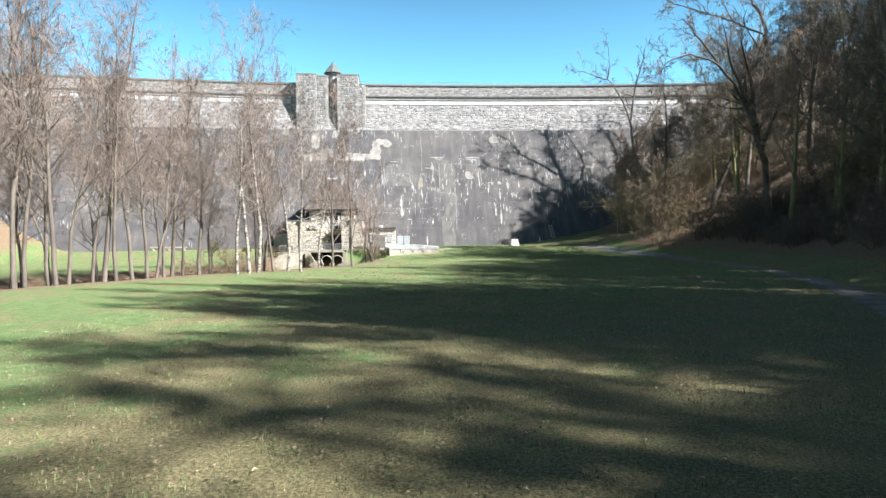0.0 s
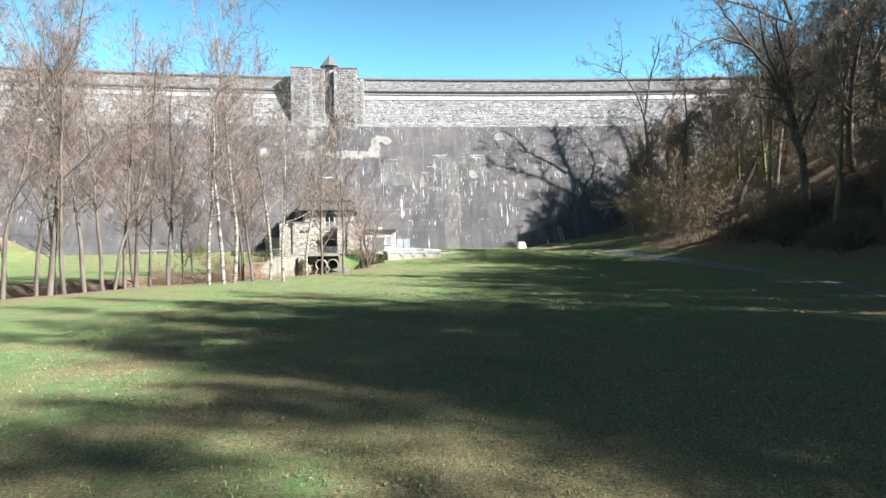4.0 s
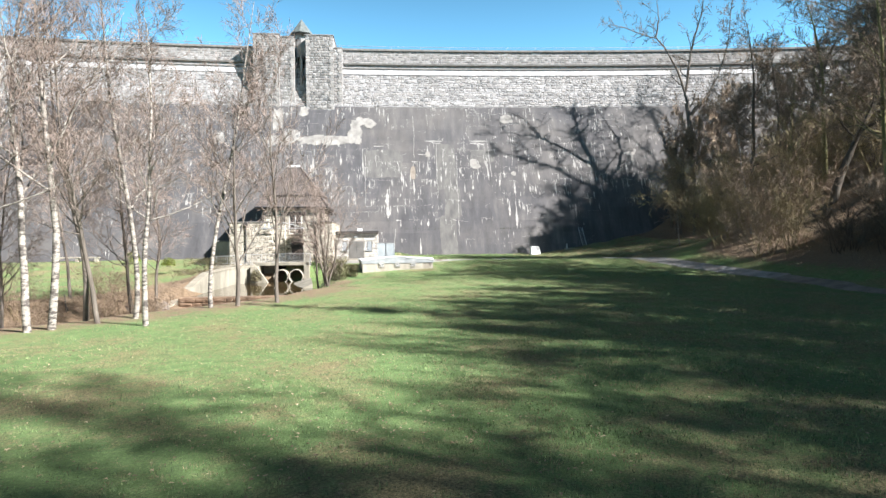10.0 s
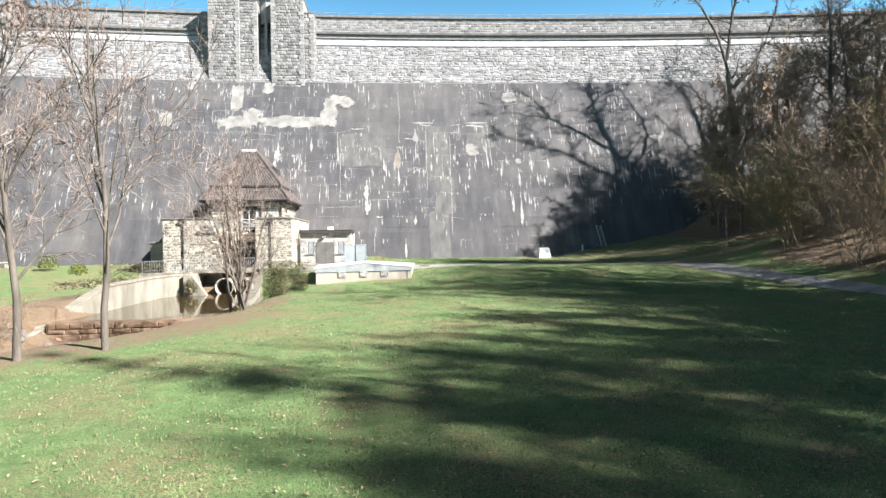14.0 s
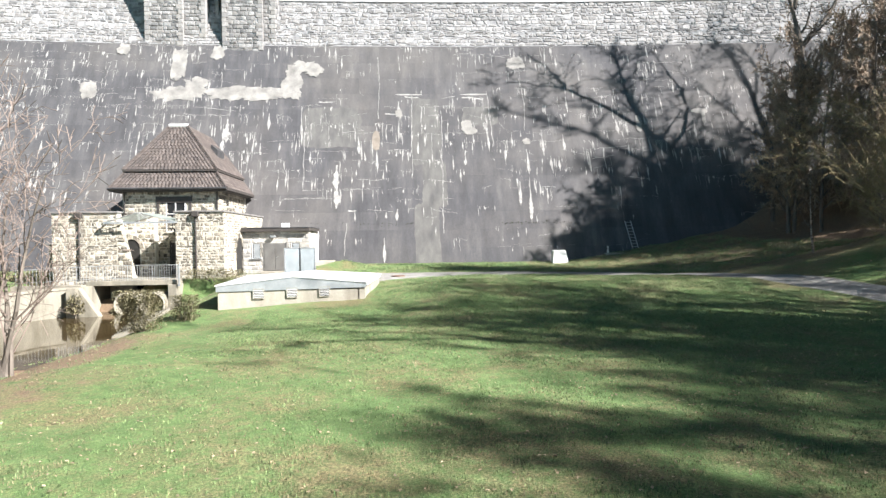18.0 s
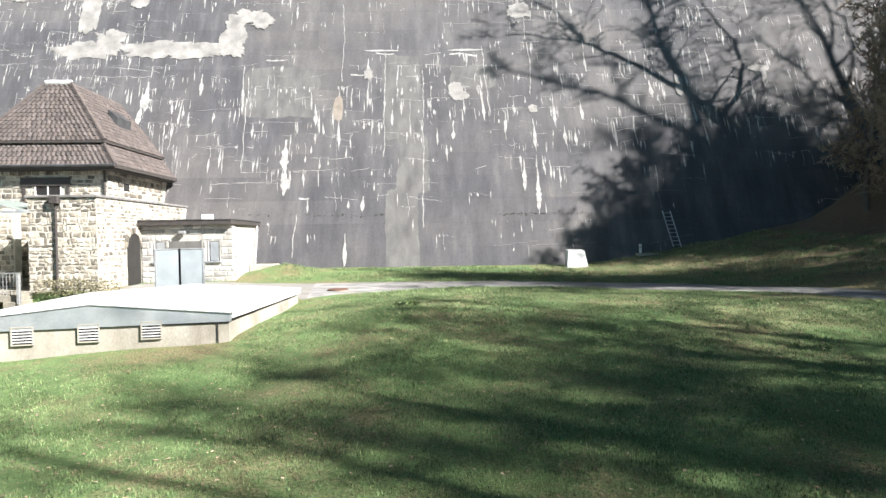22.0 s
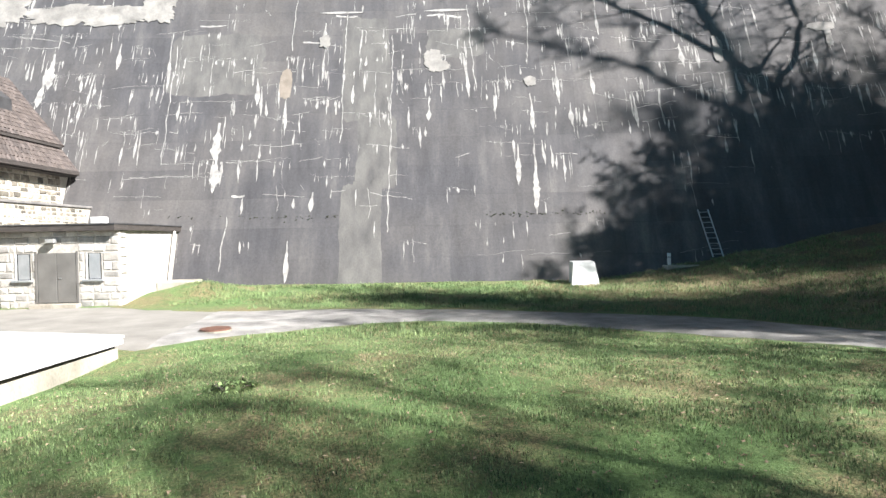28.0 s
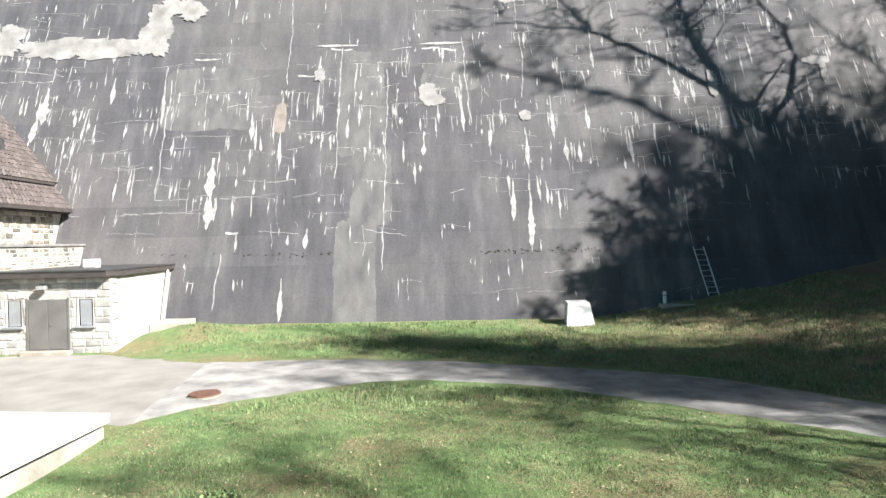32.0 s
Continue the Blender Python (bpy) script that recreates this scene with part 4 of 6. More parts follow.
def tiled_roof():
    """Steep hipped roof in two stages with a flared lower skirt; rows of rounded tiles."""
    roof = thing("roof", (-7.15, 95, 6))
    roof.parent = house
    roof.matrix_parent_inverse = placed(house).inverted()
    roof["label"] = "steep brown clay-tiled hipped roof in two stages"
    ex, ey0, ey1, cx = 3.85, BY - 0.55, 99.4, -7.15
    levels = [(5.95, ex, ey0), (7.15, 3.0, ey0 + 0.62), (7.25, 3.16, ey0 + 0.5), (10.55, 0.62, ey0 + 2.25)]
    rng = random.Random(3)
    for (za, wa, ya), (zb, wb, yb) in (levels[0:2], levels[2:4]):
        fr = [(cx - wa, ya, za), (cx + wa, ya, za), (cx + wb, yb, zb), (cx - wb, yb, zb)]
        rt = [(cx + wa, ya, za), (cx + wa, ey1, za), (cx + wb, ey1, zb), (cx + wb, yb, zb)]
        lf = [(cx - wa, ey1, za), (cx - wa, ya, za), (cx - wb, yb, zb), (cx - wb, ey1, zb)]
        for face, quad in (("front", fr), ("side", rt), ("side", lf)):
            a, b, c, d = (Vector(q) for q in quad)
            n = (b - a).cross(d - a).normalized()
            pydata("roof_slope", [a, b, c, d, a - n * 0.12, b - n * 0.12, c - n * 0.12, d - n * 0.12], [(0, 1, 2, 3), (7, 6, 5, 4), (0, 4, 5, 1), (1, 5, 6, 2), (2, 6, 7, 3), (3, 7, 4, 0)], TILE, roof)
            solids = []
            rows = max(3, int((d - a).length / 0.30))
            for r in range(rows):
                t0, t1 = r / rows, (r + 1.12) / rows
                l0, r0_ = a.lerp(d, t0), b.lerp(c, t0)
                l1, r1_ = a.lerp(d, min(t1, 1)), b.lerp(c, min(t1, 1))
                m = max(1, int((r0_ - l0).length / 0.24))
                for k in range(m):
                    p0, p1 = l0.lerp(r0_, k / m), l0.lerp(r0_, (k + 0.97) / m)
                    q0, q1 = l1.lerp(r1_, k / m), l1.lerp(r1_, (k + 0.97) / m)
                    pm, qm = (p0 + p1) / 2, (q0 + q1) / 2
                    h = 0.055 * rng.uniform(0.85, 1.15)
                    vs = [p0 + n * 0.012, pm + n * h, p1 + n * 0.012, q0 + n * 0.004, qm + n * (h - 0.03), q1 + n * 0.004, p0 - n * 0.02, p1 - n * 0.02]
                    solids.append((vs, [(0, 1, 4, 3), (1, 2, 5, 4), (6, 7, 2, 1, 0)]))
            if face == "front":
                for s in solids[:300]:
                    pydata("roof_tile", *s, TILE, roof)
                if solids[300:]:
                    joined("roof_tiles", solids[300:], TILE, roof)
            else:
                joined("roof_tiles", solids, TILE, roof)
    part("ridge", tube([(cx - 0.66, ey0 + 2.25, 10.55), (cx + 0.66, ey0 + 2.25, 10.55)], 0.13, 8), WPAINT, roof, "pale ridge capping")
    for s in (-1, 1):
        part("hip_tiles", tube([(cx + s * 3.16, ey0 + 0.5, 7.27), (cx + s * 0.62, ey0 + 2.25, 10.55)], 0.09, 6), TILE, roof)
        part("hip_tiles", tube([(cx + s * 3.85, ey0, 5.97), (cx + s * 3.0, ey0 + 0.62, 7.17)], 0.09, 6), TILE, roof)
    part("fascia", box(cx - 3.9, cx + 3.9, ey0 - 0.06, ey0 + 0.05, 5.78, 5.98, 0.01), DARKWOOD, roof, "dark timber fascia")
    part("fascia", box(cx + 3.8, cx + 3.92, ey0, 99.3, 5.78, 5.98, 0.01), DARKWOOD, roof)
    part("soffit", box(cx - 3.8, cx + 3.8, ey0, 99.3, 5.72, 5.8), DARKWOOD, roof)
    part("step_board", box(cx - 3.14, cx + 3.14, ey0 + 0.44, ey0 + 0.54, 7.12, 7.24), DARKWOOD, roof, "dark board at the roof step")
    part("step_board", box(cx + 3.06, cx + 3.16, ey0 + 0.5, 99.2, 7.12, 7.24), DARKWOOD, roof)
    part("roof_hatch", prism([(cx + 1.75, 95.6), (cx + 2.2, 95.6), (cx + 2.2, 97.2), (cx + 1.75, 97.2)], 8.4, [9.45, 9.05, 9.05, 9.45]), GUTTER, roof, "grey zinc roof hatch")
    part("gutter", tube([(cx - 3.9, ey0 - 0.1, 5.92), (cx + 3.9, ey0 - 0.1, 5.92)], 0.075, 8), GUTTER, roof)


tiled_roof()
for x, z1, hopper in ((-11.25, 3.9, True), (-4.25, 3.9, True)):
    pp = part("downpipe", tube([(x, HY - 0.1, 0.1), (x, HY - 0.1, z1)], 0.055, 8), DARKWOOD, house, "dark rainwater downpipe")
    part("hopper", box(x - 0.2, x + 0.2, HY - 0.28, HY - 0.02, z1 - 0.05, z1 + 0.3, 0.03), DARKWOOD, pp)
for x in (-4.05, -10.2):
    part("downpipe", tube([(x, BY - 0.1, 4.25), (x, BY - 0.1, 5.8)], 0.05, 8), DARKWOOD, house, "dark rainwater downpipe")
# glass canopy over the entrance
can = thing("entrance_canopy", (-7.2, 88, 3.4), "greenish glass gable canopy on a steel frame over the entrance", "canopy")
CX, CY = -7.5, HY + 0.02
for s in (-1, 1):
    gl = part("glass_slope", prism([(CX, CY - 0.5), (CX + s * 2.1, CY - 0.5), (CX + s * 2.1, RY - 0.1), (CX, RY - 0.1)], [4.14, 3.56, 3.56, 4.14], [4.16, 3.58, 3.58, 4.16]), CANOPY, can, "pale greenish glass pane")
    gl.visible_shadow = False
    for k in range(4):
        y = CY - 0.48 + k * 0.98
        part("rafter", tube([(CX + s * 2.1, y, 3.55), (CX, y, 4.14)], 0.03, 6), GALV, can)
    part("web_strut", tube([(CX, CY - 0.48, 4.1), (CX + s * 0.75, CY - 0.48, 3.56)], 0.02, 5), GALV, can)
    part("eaves_beam", box(CX + s * 2.1 - 0.04, CX + s * 2.1 + 0.04, CY - 0.5, RY - 0.1, 3.48, 3.57), ZINC, can)
part("front_beam", box(CX - 2.1, CX + 2.1, CY - 0.53, CY - 0.45, 3.46, 3.57), ZINC, can)
part("king_post", tube([(CX, CY - 0.48, 3.5), (CX, CY - 0.48, 4.12)], 0.025, 6), GALV, can)

# balcony with railing over the outlet
deck = thing("outlet_bridge", (-7.2, 87, 0), "concrete bridge slab over the outlet with a steel railing", "bridge")
part("slab", box(-9.95, -4.75, 86.6, HY + 3.8, -0.22, 0.06, 0.02), CONCD, deck)
part("top_rail", tube([(-9.0, 86.7, 0.95), (-4.8, 86.7, 0.95)], 0.03, 6), GALV, deck)
part("low_rail", tube([(-9.0, 86.7, 0.2), (-4.8, 86.7, 0.2)], 0.02, 6), GALV, deck)
for x in np.linspace(-9.0, -4.8, 31):
    part("baluster", tube([(x, 86.7, 0.05), (x, 86.7, 0.95)], 0.014 if abs((x + 9.0) % 1.4) > 0.1 else 0.028, 5), GALV, deck)
part("side_rail", tube([(-13.6, 86.2, 0.78), (-9.0, 86.7, 0.95)], 0.03, 6), GALV, deck)
part("side_low_rail", tube([(-13.6, 86.2, 0.05), (-9.0, 86.7, 0.2)], 0.02, 6), GALV, deck)
for k in range(26):
    f = k / 26
    part("baluster", tube([(-13.6 + 4.6 * f, 86.2 + 0.5 * f, -0.3 + 0.3 * f), (-13.6 + 4.6 * f, 86.2 + 0.5 * f, 0.78 + 0.17 * f)], 0.014 if k % 6 else 0.028, 5), GALV, deck)
part("side_kerb", box(-13.8, -9.9, 86.0, 86.5, -1.4, -0.12, 0.02), CONCD, deck)
part("abutment", box(-10.0, -9.5, 84.6, 89.0, -3.2, -0.2, 0.02), CONCD, deck)
part("wing_slope", prism([(-9.5, 84.9), (-8.3, 84.9), (-8.3, 85.4), (-9.5, 85.4)], -3.2, [-0.25, -2.0, -2.0, -0.25]), CONCD, deck, "sloping concrete cheek")
part("abutment", box(-5.2, -4.7, 86.4, 89.0, -3.2, -0.2, 0.02), CONCD, deck)
# black wall stands in for the shade below the slab
part("back_wall", box(-9.8, -4.8, 90.6, 91.0, -3.2, -0.2), BLACK, deck, "black wall painted as the shade of the vault under the bridge")

for x in (-7.35, -5.9):
    pipe = thing("outlet_pipe", (x, 85.6, -1.3), "large concrete outlet pipe under the bridge", "pipe", "outlet pipes")
    bm = bmesh.new()
    rings = []
    for y, r in ((85.9, 0.7), (85.9, 0.63), (90.4, 0.63)):
        rings.append([bm.verts.new((x + r * math.cos(a), y, -1.3 + r * math.sin(a))) for a in np.linspace(0, 2 * math.pi, 24, endpoint=False)])
    outer = [bm.verts.new((x + 0.7 * math.cos(a), 90.4, -1.3 + 0.7 * math.sin(a))) for a in np.linspace(0, 2 * math.pi, 24, endpoint=False)]
    for r0, r1 in ((rings[0], rings[1]), (rings[1], rings[2]), (rings[0], outer)):
        for k in range(24):
            bm.faces.new((r0[k], r0[(k + 1) % 24], r1[(k + 1) % 24], r1[k]))
    bmesh.ops.recalc_face_normals(bm, faces=bm.faces)
    part("pipe_shell", bm, CONCD, pipe)
    part("pipe_lip", tube([(x + 0.67 * math.cos(a), 85.88, -1.3 + 0.67 * math.sin(a)) for a in np.linspace(0, 2 * math.pi, 33)], 0.05, 6, cap=False), CONC, pipe, "pale rim of the pipe")
    part("cradle", box(x - 0.45, x + 0.45, 85.8, 90.0, -3.0, -1.95), CONCD, pipe)

# ---- annex ----
annex = thing("annex", (0, 92.7, 0), "low whitewashed stone annex with a flat dark-edged roof", "annex")
AX0, AX1, AY, ATOP = -2.5, 2.1, 92.7, 2.95
rng = random.Random(41)
aw = part("wall", prism([(AX0, AY), (AX1, AY), (1.8, 98.9), (AX0, 98.9)], -0.3, ATOP), WSTONE, annex, "whitewashed wall")
stone_wall(aw, stone_rows(AX1 - AX0, ATOP, 0.3, (0.24, 0.7), rng, [(1.4, 3.05, -1, 2.18), (0.55, 1.25, 1.02, 2.15), (3.25, 3.95, 1.02, 2.15)]), lambda u, v, o: (AX0 + u, AY - o, v), 0.028, WSTONE, rng, 300)
stone_wall(aw, stone_rows(0.5, ATOP, 0.3, (0.2, 0.5), rng), lambda u, v, o: (AX1 + o, AY + u, v), 0.028, WSTONE, rng, 30, "quoin")
ad = part("door", box(-1.05, 0.45, AY - 0.012, AY + 0.04, 0.2, 2.12), DOORGREY, annex, "grey double steel door")
for x in (-1.02, -0.28):
    part("door_leaf", box(x, x + 0.71, AY - 0.03, AY - 0.005, 0.22, 2.1, 0.006), DOORGREY, ad)
part("door_handle", tube([(-0.22, AY - 0.05, 1.15), (-0.1, AY - 0.05, 1.15)], 0.015, 6), GALV, ad)
for x in (-1.12, 0.45):
    part("door_frame", box(x, x + 0.07, AY - 0.045, AY + 0.03, 0.2, 2.18), DOORGREY, ad)
part("door_step", box(-1.2, 0.6, AY - 0.35, AY, -0.1, 0.18, 0.02), CONC, annex)
for x in (-1.92, 0.78):
    aw_ = part("window", box(x, x + 0.62, AY - 0.005, AY + 0.03, 1.1, 2.1), GLASS, annex, "small window with pale frame")
    part("pane_frame", box(x + 0.04, x + 0.1, AY - 0.03, AY, 1.1, 2.1), WPAINT, aw_)
    # zinc-coloured panel laid over the glass as the light-blue pane
    part("shutter", box(x + 0.16, x + 0.58, AY - 0.02, AY, 1.12, 2.08), ZINC, aw_, "pale panel over the glass for the light-blue pane")
    part("sill", box(x - 0.08, x + 0.72, AY - 0.12, AY + 0.02, 1.02, 1.1, 0.01), ZINC, aw_)
ar = part("roof_slab", prism([(AX0 - 0.02, AY - 0.35), (AX1 + 0.02, AY - 0.35), (AX1 + 0.14, 93.1), (1.92, 99.4), (AX0 - 0.02, 99.4)], ATOP, ATOP + 0.22), DARKWOOD, annex, "dark overhanging roof edge")
part("roof_cover", prism([(AX0, AY - 0.38), (AX1 + 0.03, AY - 0.38), (AX1 + 0.17, 93.08), (1.95, 99.6), (AX0, 99.6)], ATOP + 0.22, ATOP + 0.27), GUTTER, annex, "grey sheet roof")
part("roof_vent", box(-0.3, 0.25, 95.0, 95.4, ATOP + 0.27, ATOP + 0.62, 0.02), WPAINT, annex)
part("floodlight", box(-0.55, -0.2, AY - 0.3, AY - 0.12, 2.5, 2.66, 0.02), GALV, annex)
part("drain_pipe", tube([(2.0, 96.9, 0.3), (1.98, 97.8, ATOP)], 0.05, 6), WPAINT, annex)
part("plinth", box(1.98, 3.3, 95.9, 97.6, 0.2, 0.7, 0.02), CONC, annex, "low concrete plinth")

# gate panels beside the yard
gate = thing("gate_screen", (2.2, 83.3, 0), "pale glazed steel gate panels on the yard", "gate")
for (x0, y0), (x1, y1) in (((2.2, 83.3), (2.98, 83.5)), ((2.98, 83.5), (3.78, 83.6))):
    d = Vector((x1 - x0, y1 - y0, 0))
    for t in (0, 1):
        p = Vector((x0, y0, 0)) + d * t
        part("post", box(p.x - 0.03, p.x + 0.03, p.y - 0.03, p.y + 0.03, -0.05, 1.9), GALV, gate)
    for z in (0.12, 1.87):
        part("rail", tube([(x0, y0, z), (x1, y1, z)], 0.03, 4), GALV, gate)
    n = Vector((-d.y, d.x, 0)).normalized() * 0.01
    pydata("infill", [(x0 - n.x, y0 - n.y, 0.15), (x1 - n.x, y1 - n.y, 0.15), (x1 - n.x, y1 - n.y, 1.84), (x0 - n.x, y0 - n.y, 1.84), (x0 + n.x, y0 + n.y, 0.15), (x1 + n.x, y1 + n.y, 0.15), (x1 + n.x, y1 + n.y, 1.84), (x0 + n.x, y0 + n.y, 1.84)],
           [(0, 1, 2, 3), (7, 6, 5, 4), (0, 4, 5, 1), (2, 6, 7, 3), (0, 3, 7, 4), (1, 5, 6, 2)], SCREEN, gate, "pale opaque glass panel with its glare in the colour")

# ---- covered basin with white roof ----
basin = thing("covered_basin", (4, 80, 0), "low concrete basin with a white membrane roof and louvred vents", "basin")
FL, FR, BR, BL = Vector((1.1, 75.1, 0)), Vector((6.95, 76.2, 0)), Vector((7.3, 82.7, 0)), Vector((0.5, 82.2, 0))
part("wall", prism([FL, FR, BR, BL], -1.2, [0.27, 0.2, 0.2, 0.27]), CONC, basin, "stained concrete wall")
FM, BM = (FL + FR) / 2, (BL + BR) / 2
out = 0.06
# dark solid strip stands in for the shade under the roof edge
part("shadow_gap", prism([FL + Vector((0.05, 0.05, 0)), FR + Vector((-0.04, 0.05, 0)), BR + Vector((-0.04, -0.05, 0)), BL + Vector((0.05, -0.05, 0))], 0.2, 0.34), DARKWOOD, basin, "dark strip painted as the shade under the roof edge")
part("fascia", prism([FL + Vector((-out, -out, 0)), FM + Vector((0, -out, 0)), FR + Vector((out, -out, 0)), FR + Vector((out, 0.02, 0)), FM + Vector((0, 0.02, 0)), FL + Vector((-out, 0.02, 0))], 0.25, [0.47, 0.77, 0.45, 0.45, 0.77, 0.47]), ZINC, basin, "zinc gable fascia")
part("roof_membrane", prism([FL + Vector((-0.1, -0.1, 0)), FM + Vector((-0.003, -0.1, 0)), BM + Vector((-0.003, 0, 0)), BL + Vector((-0.1, 0.1, 0))], [0.475, 0.775, 0.655, 0.435], [0.52, 0.82, 0.70, 0.48]), MEMBRANE, basin, "white roof sheet")
part("roof_membrane", prism([FM + Vector((0.003, -0.1, 0)), FR + Vector((0.1, -0.1, 0)), BR + Vector((0.1, 0.1, 0)), BM + Vector((0.003, 0, 0))], [0.775, 0.455, 0.415, 0.655], [0.82, 0.50, 0.46, 0.70]), MEMBRANE, basin, "white roof sheet")
for a, b, za, zb, s in ((FR, BR, 0.45, 0.41, 1), (FL, BL, 0.47, 0.43, -1)):
    part("roof_edge", prism([a + Vector((s * 0.02, 0.03, 0)), a + Vector((s * 0.09, 0.03, 0)), b + Vector((s * 0.09, 0.05, 0)), b + Vector((s * 0.02, 0.05, 0))], [za - 0.13, za - 0.13, zb - 0.13, zb - 0.13], [za, za, zb, zb]), MEMBRANE, basin, "white turned-down roof edge")
ux = (FR - FL).normalized()
for d in (1.58, 2.92, 4.24):
    p = FL + ux * d
    v = part("vent", box(-0.21, 0.21, -0.03, 0.03, -0.17, 0.17), BLACK, basin, "louvred vent grille")
    m = Matrix.Translation((p.x, p.y - 0.01, 0.12)) @ Matrix.Rotation(math.atan2(ux.y, ux.x), 4, "Z")
    v.matrix_basis = m
    for k in range(5):
        s = part("louvre", box(-0.2, 0.2, -0.05, -0.02, -0.145 + k * 0.066, -0.122 + k * 0.066), WPAINT, v)
        s.matrix_parent_inverse = Matrix.Identity(4)
    for x in (-0.225, 0.2):
        s = part("vent_frame", box(x, x + 0.025, -0.055, 0.0, -0.185, 0.185), CONC, v)
        s.matrix_parent_inverse = Matrix.Identity(4)
    for z in (-0.21, 0.185):
        s = part("vent_frame", box(-0.225, 0.225, -0.055, 0.0, z, z + 0.025), CONC, v)
        s.matrix_parent_inverse = Matrix.Identity(4)
p = FR - ux * 0.25
part("earth_cable", tube([(p.x, p.y - 0.03, -0.4), (p.x, p.y - 0.03, 0.3)], 0.015, 5), DARKWOOD, basin)

# ---- pool, weir and walls ----
pool = pydata("pool_water", [(-11.2, 70.3, -1.82), (-2.5, 70.3, -1.82), (-2.5, 90.4, -1.82), (-11.2, 90.4, -1.82)], [(0, 1, 2, 3)], WATER)
tagged(pool, "still brown water of the stilling pool", "water", kind="structure")
low = pydata("stream_water", [(-2.0, 69.8, -2.72), (-2.5, 66, -2.72), (-7.5, 60.0, -2.75), (-16, 52, -2.78), (-28, 33, -2.82), (-37, 10, -2.85), (-41, 10, -2.85), (-32, 33, -2.82), (-20.5, 53, -2.78), (-11.5, 62, -2.75), (-12, 69.8, -2.72)], [tuple(range(11))], WATER)
tagged(low, "shallow brown stream", "water", kind="structure")
weir = thing("weir", (-7, 69.8, -2), "rust-stained stone weir across the stream", "weir")
part("sill", box(-11.6, -2.0, 69.5, 70.5, -3.3, -1.78, 0.04), RUSTSTONE, weir)
rng = random.Random(51)
stone_wall(weir, stone_rows(9.4, 1.2, 0.3, (0.4, 1.0), rng), lambda u, v, o: (-11.5 + u, 69.5 - o - 0.02, -3.0 + v), 0.06, RUSTSTONE, rng, 120)
part("apron", box(-11.6, -1.6, 66.5, 69.5, -3.4, -2.68, 0.03), RUSTSTONE, weir, "wet rust-coloured apron")
pw = thing("pool_wall", (-11, 76, -1), "curved pale concrete wall round the pool", "wall", kind="structure")
line = resample([(-11.9, 68.0), (-11.6, 71.0), (-11.3, 75.7), (-11.35, 82.5), (-10.6, 84.6), (-9.7, 85.6)], 1.2)
verts, faces = [], []
tops = [float(np.interp(p.y, [68, 70, 73.2, 75.6, 85], [-2.4, -2.05, -0.95, -0.4, -0.3])) for p in line]
for p, zt in zip(line, tops):
    verts += [(p.x, p.y, -3.4), (p.x, p.y, zt), (p.x - 0.45, p.y + 0.1, zt), (p.x - 0.45, p.y + 0.1, -3.4)]
for i in range(len(line) - 1):
    a = i * 4
    for k in range(4):
        faces.append((a + k, a + (k + 1) % 4, a + 4 + (k + 1) % 4, a + 4 + k))
faces += [(0, 1, 2, 3), tuple(range(len(verts) - 1, len(verts) - 5, -1))]
pydata("wall", verts, faces, POOLC, pw)
verts, faces = [], []
for p, zt in zip(line, tops):
    verts += [(p.x + 0.06, p.y - 0.02, zt), (p.x + 0.06, p.y - 0.02, zt + 0.12), (p.x - 0.55, p.y + 0.12, zt + 0.12), (p.x - 0.55, p.y + 0.12, zt)]
for i in range(len(line) - 1):
    a = i * 4
    for k in range(4):
        faces.append((a + k, a + (k + 1) % 4, a + 4 + (k + 1) % 4, a + 4 + k))
pydata("coping", verts, faces, CONCD, pw)
rw = thing("outlet_apron", (-5.2, 80, -1.6), "pale sloping concrete apron beside the outlet", "apron")
part("wedge", prism([(-6.3, 84.0), (-4.2, 84.0), (-3.2, 77.2), (-4.0, 77.0)], -3.2, [-1.95, -1.3, -1.45, -1.75]), POOLC, rw)
side = thing("low_outbuilding", (-14.2, 93, 0), "low grey rendered outbuilding beside the valve house", "outbuilding")
part("wall", box(-15.6, -12.95, 93.0, 98.6, -0.4, 2.2, 0.02), CONC, side)
part("roof", box(-15.75, -12.93, 92.85, 98.9, 2.2, 2.36, 0.02), COPING, side)
post = thing("railing_post", (-4.55, 86.4, 0), "pale steel gate post beside the bridge", "post")
part("shaft", box(-4.62, -4.5, 86.35, 86.47, -0.3, 0.95, 0.01), GALV, post)
part("cap", box(-4.64, -4.48, 86.33, 86.49, 0.95, 0.98), GALV, post)

# stones and snags on the far bank of the stream
def rough_stone(seed):
    bm = bmesh.new()
    bmesh.ops.create_icosphere(bm, subdivisions=2, radius=0.5)
    for v in bm.verts:
        v.co *= 1 + 0.5 * noise.noise(v.co * 1.7 + Vector((seed * 7.0, 0, 0)))
        v.co.z *= 0.6
    me = bpy.data.meshes.new("bank_stone")
    bm.to_mesh(me)
    bm.free()
    me.materials.append(RUSTSTONE if seed % 3 == 0 else EARTH)
    return me


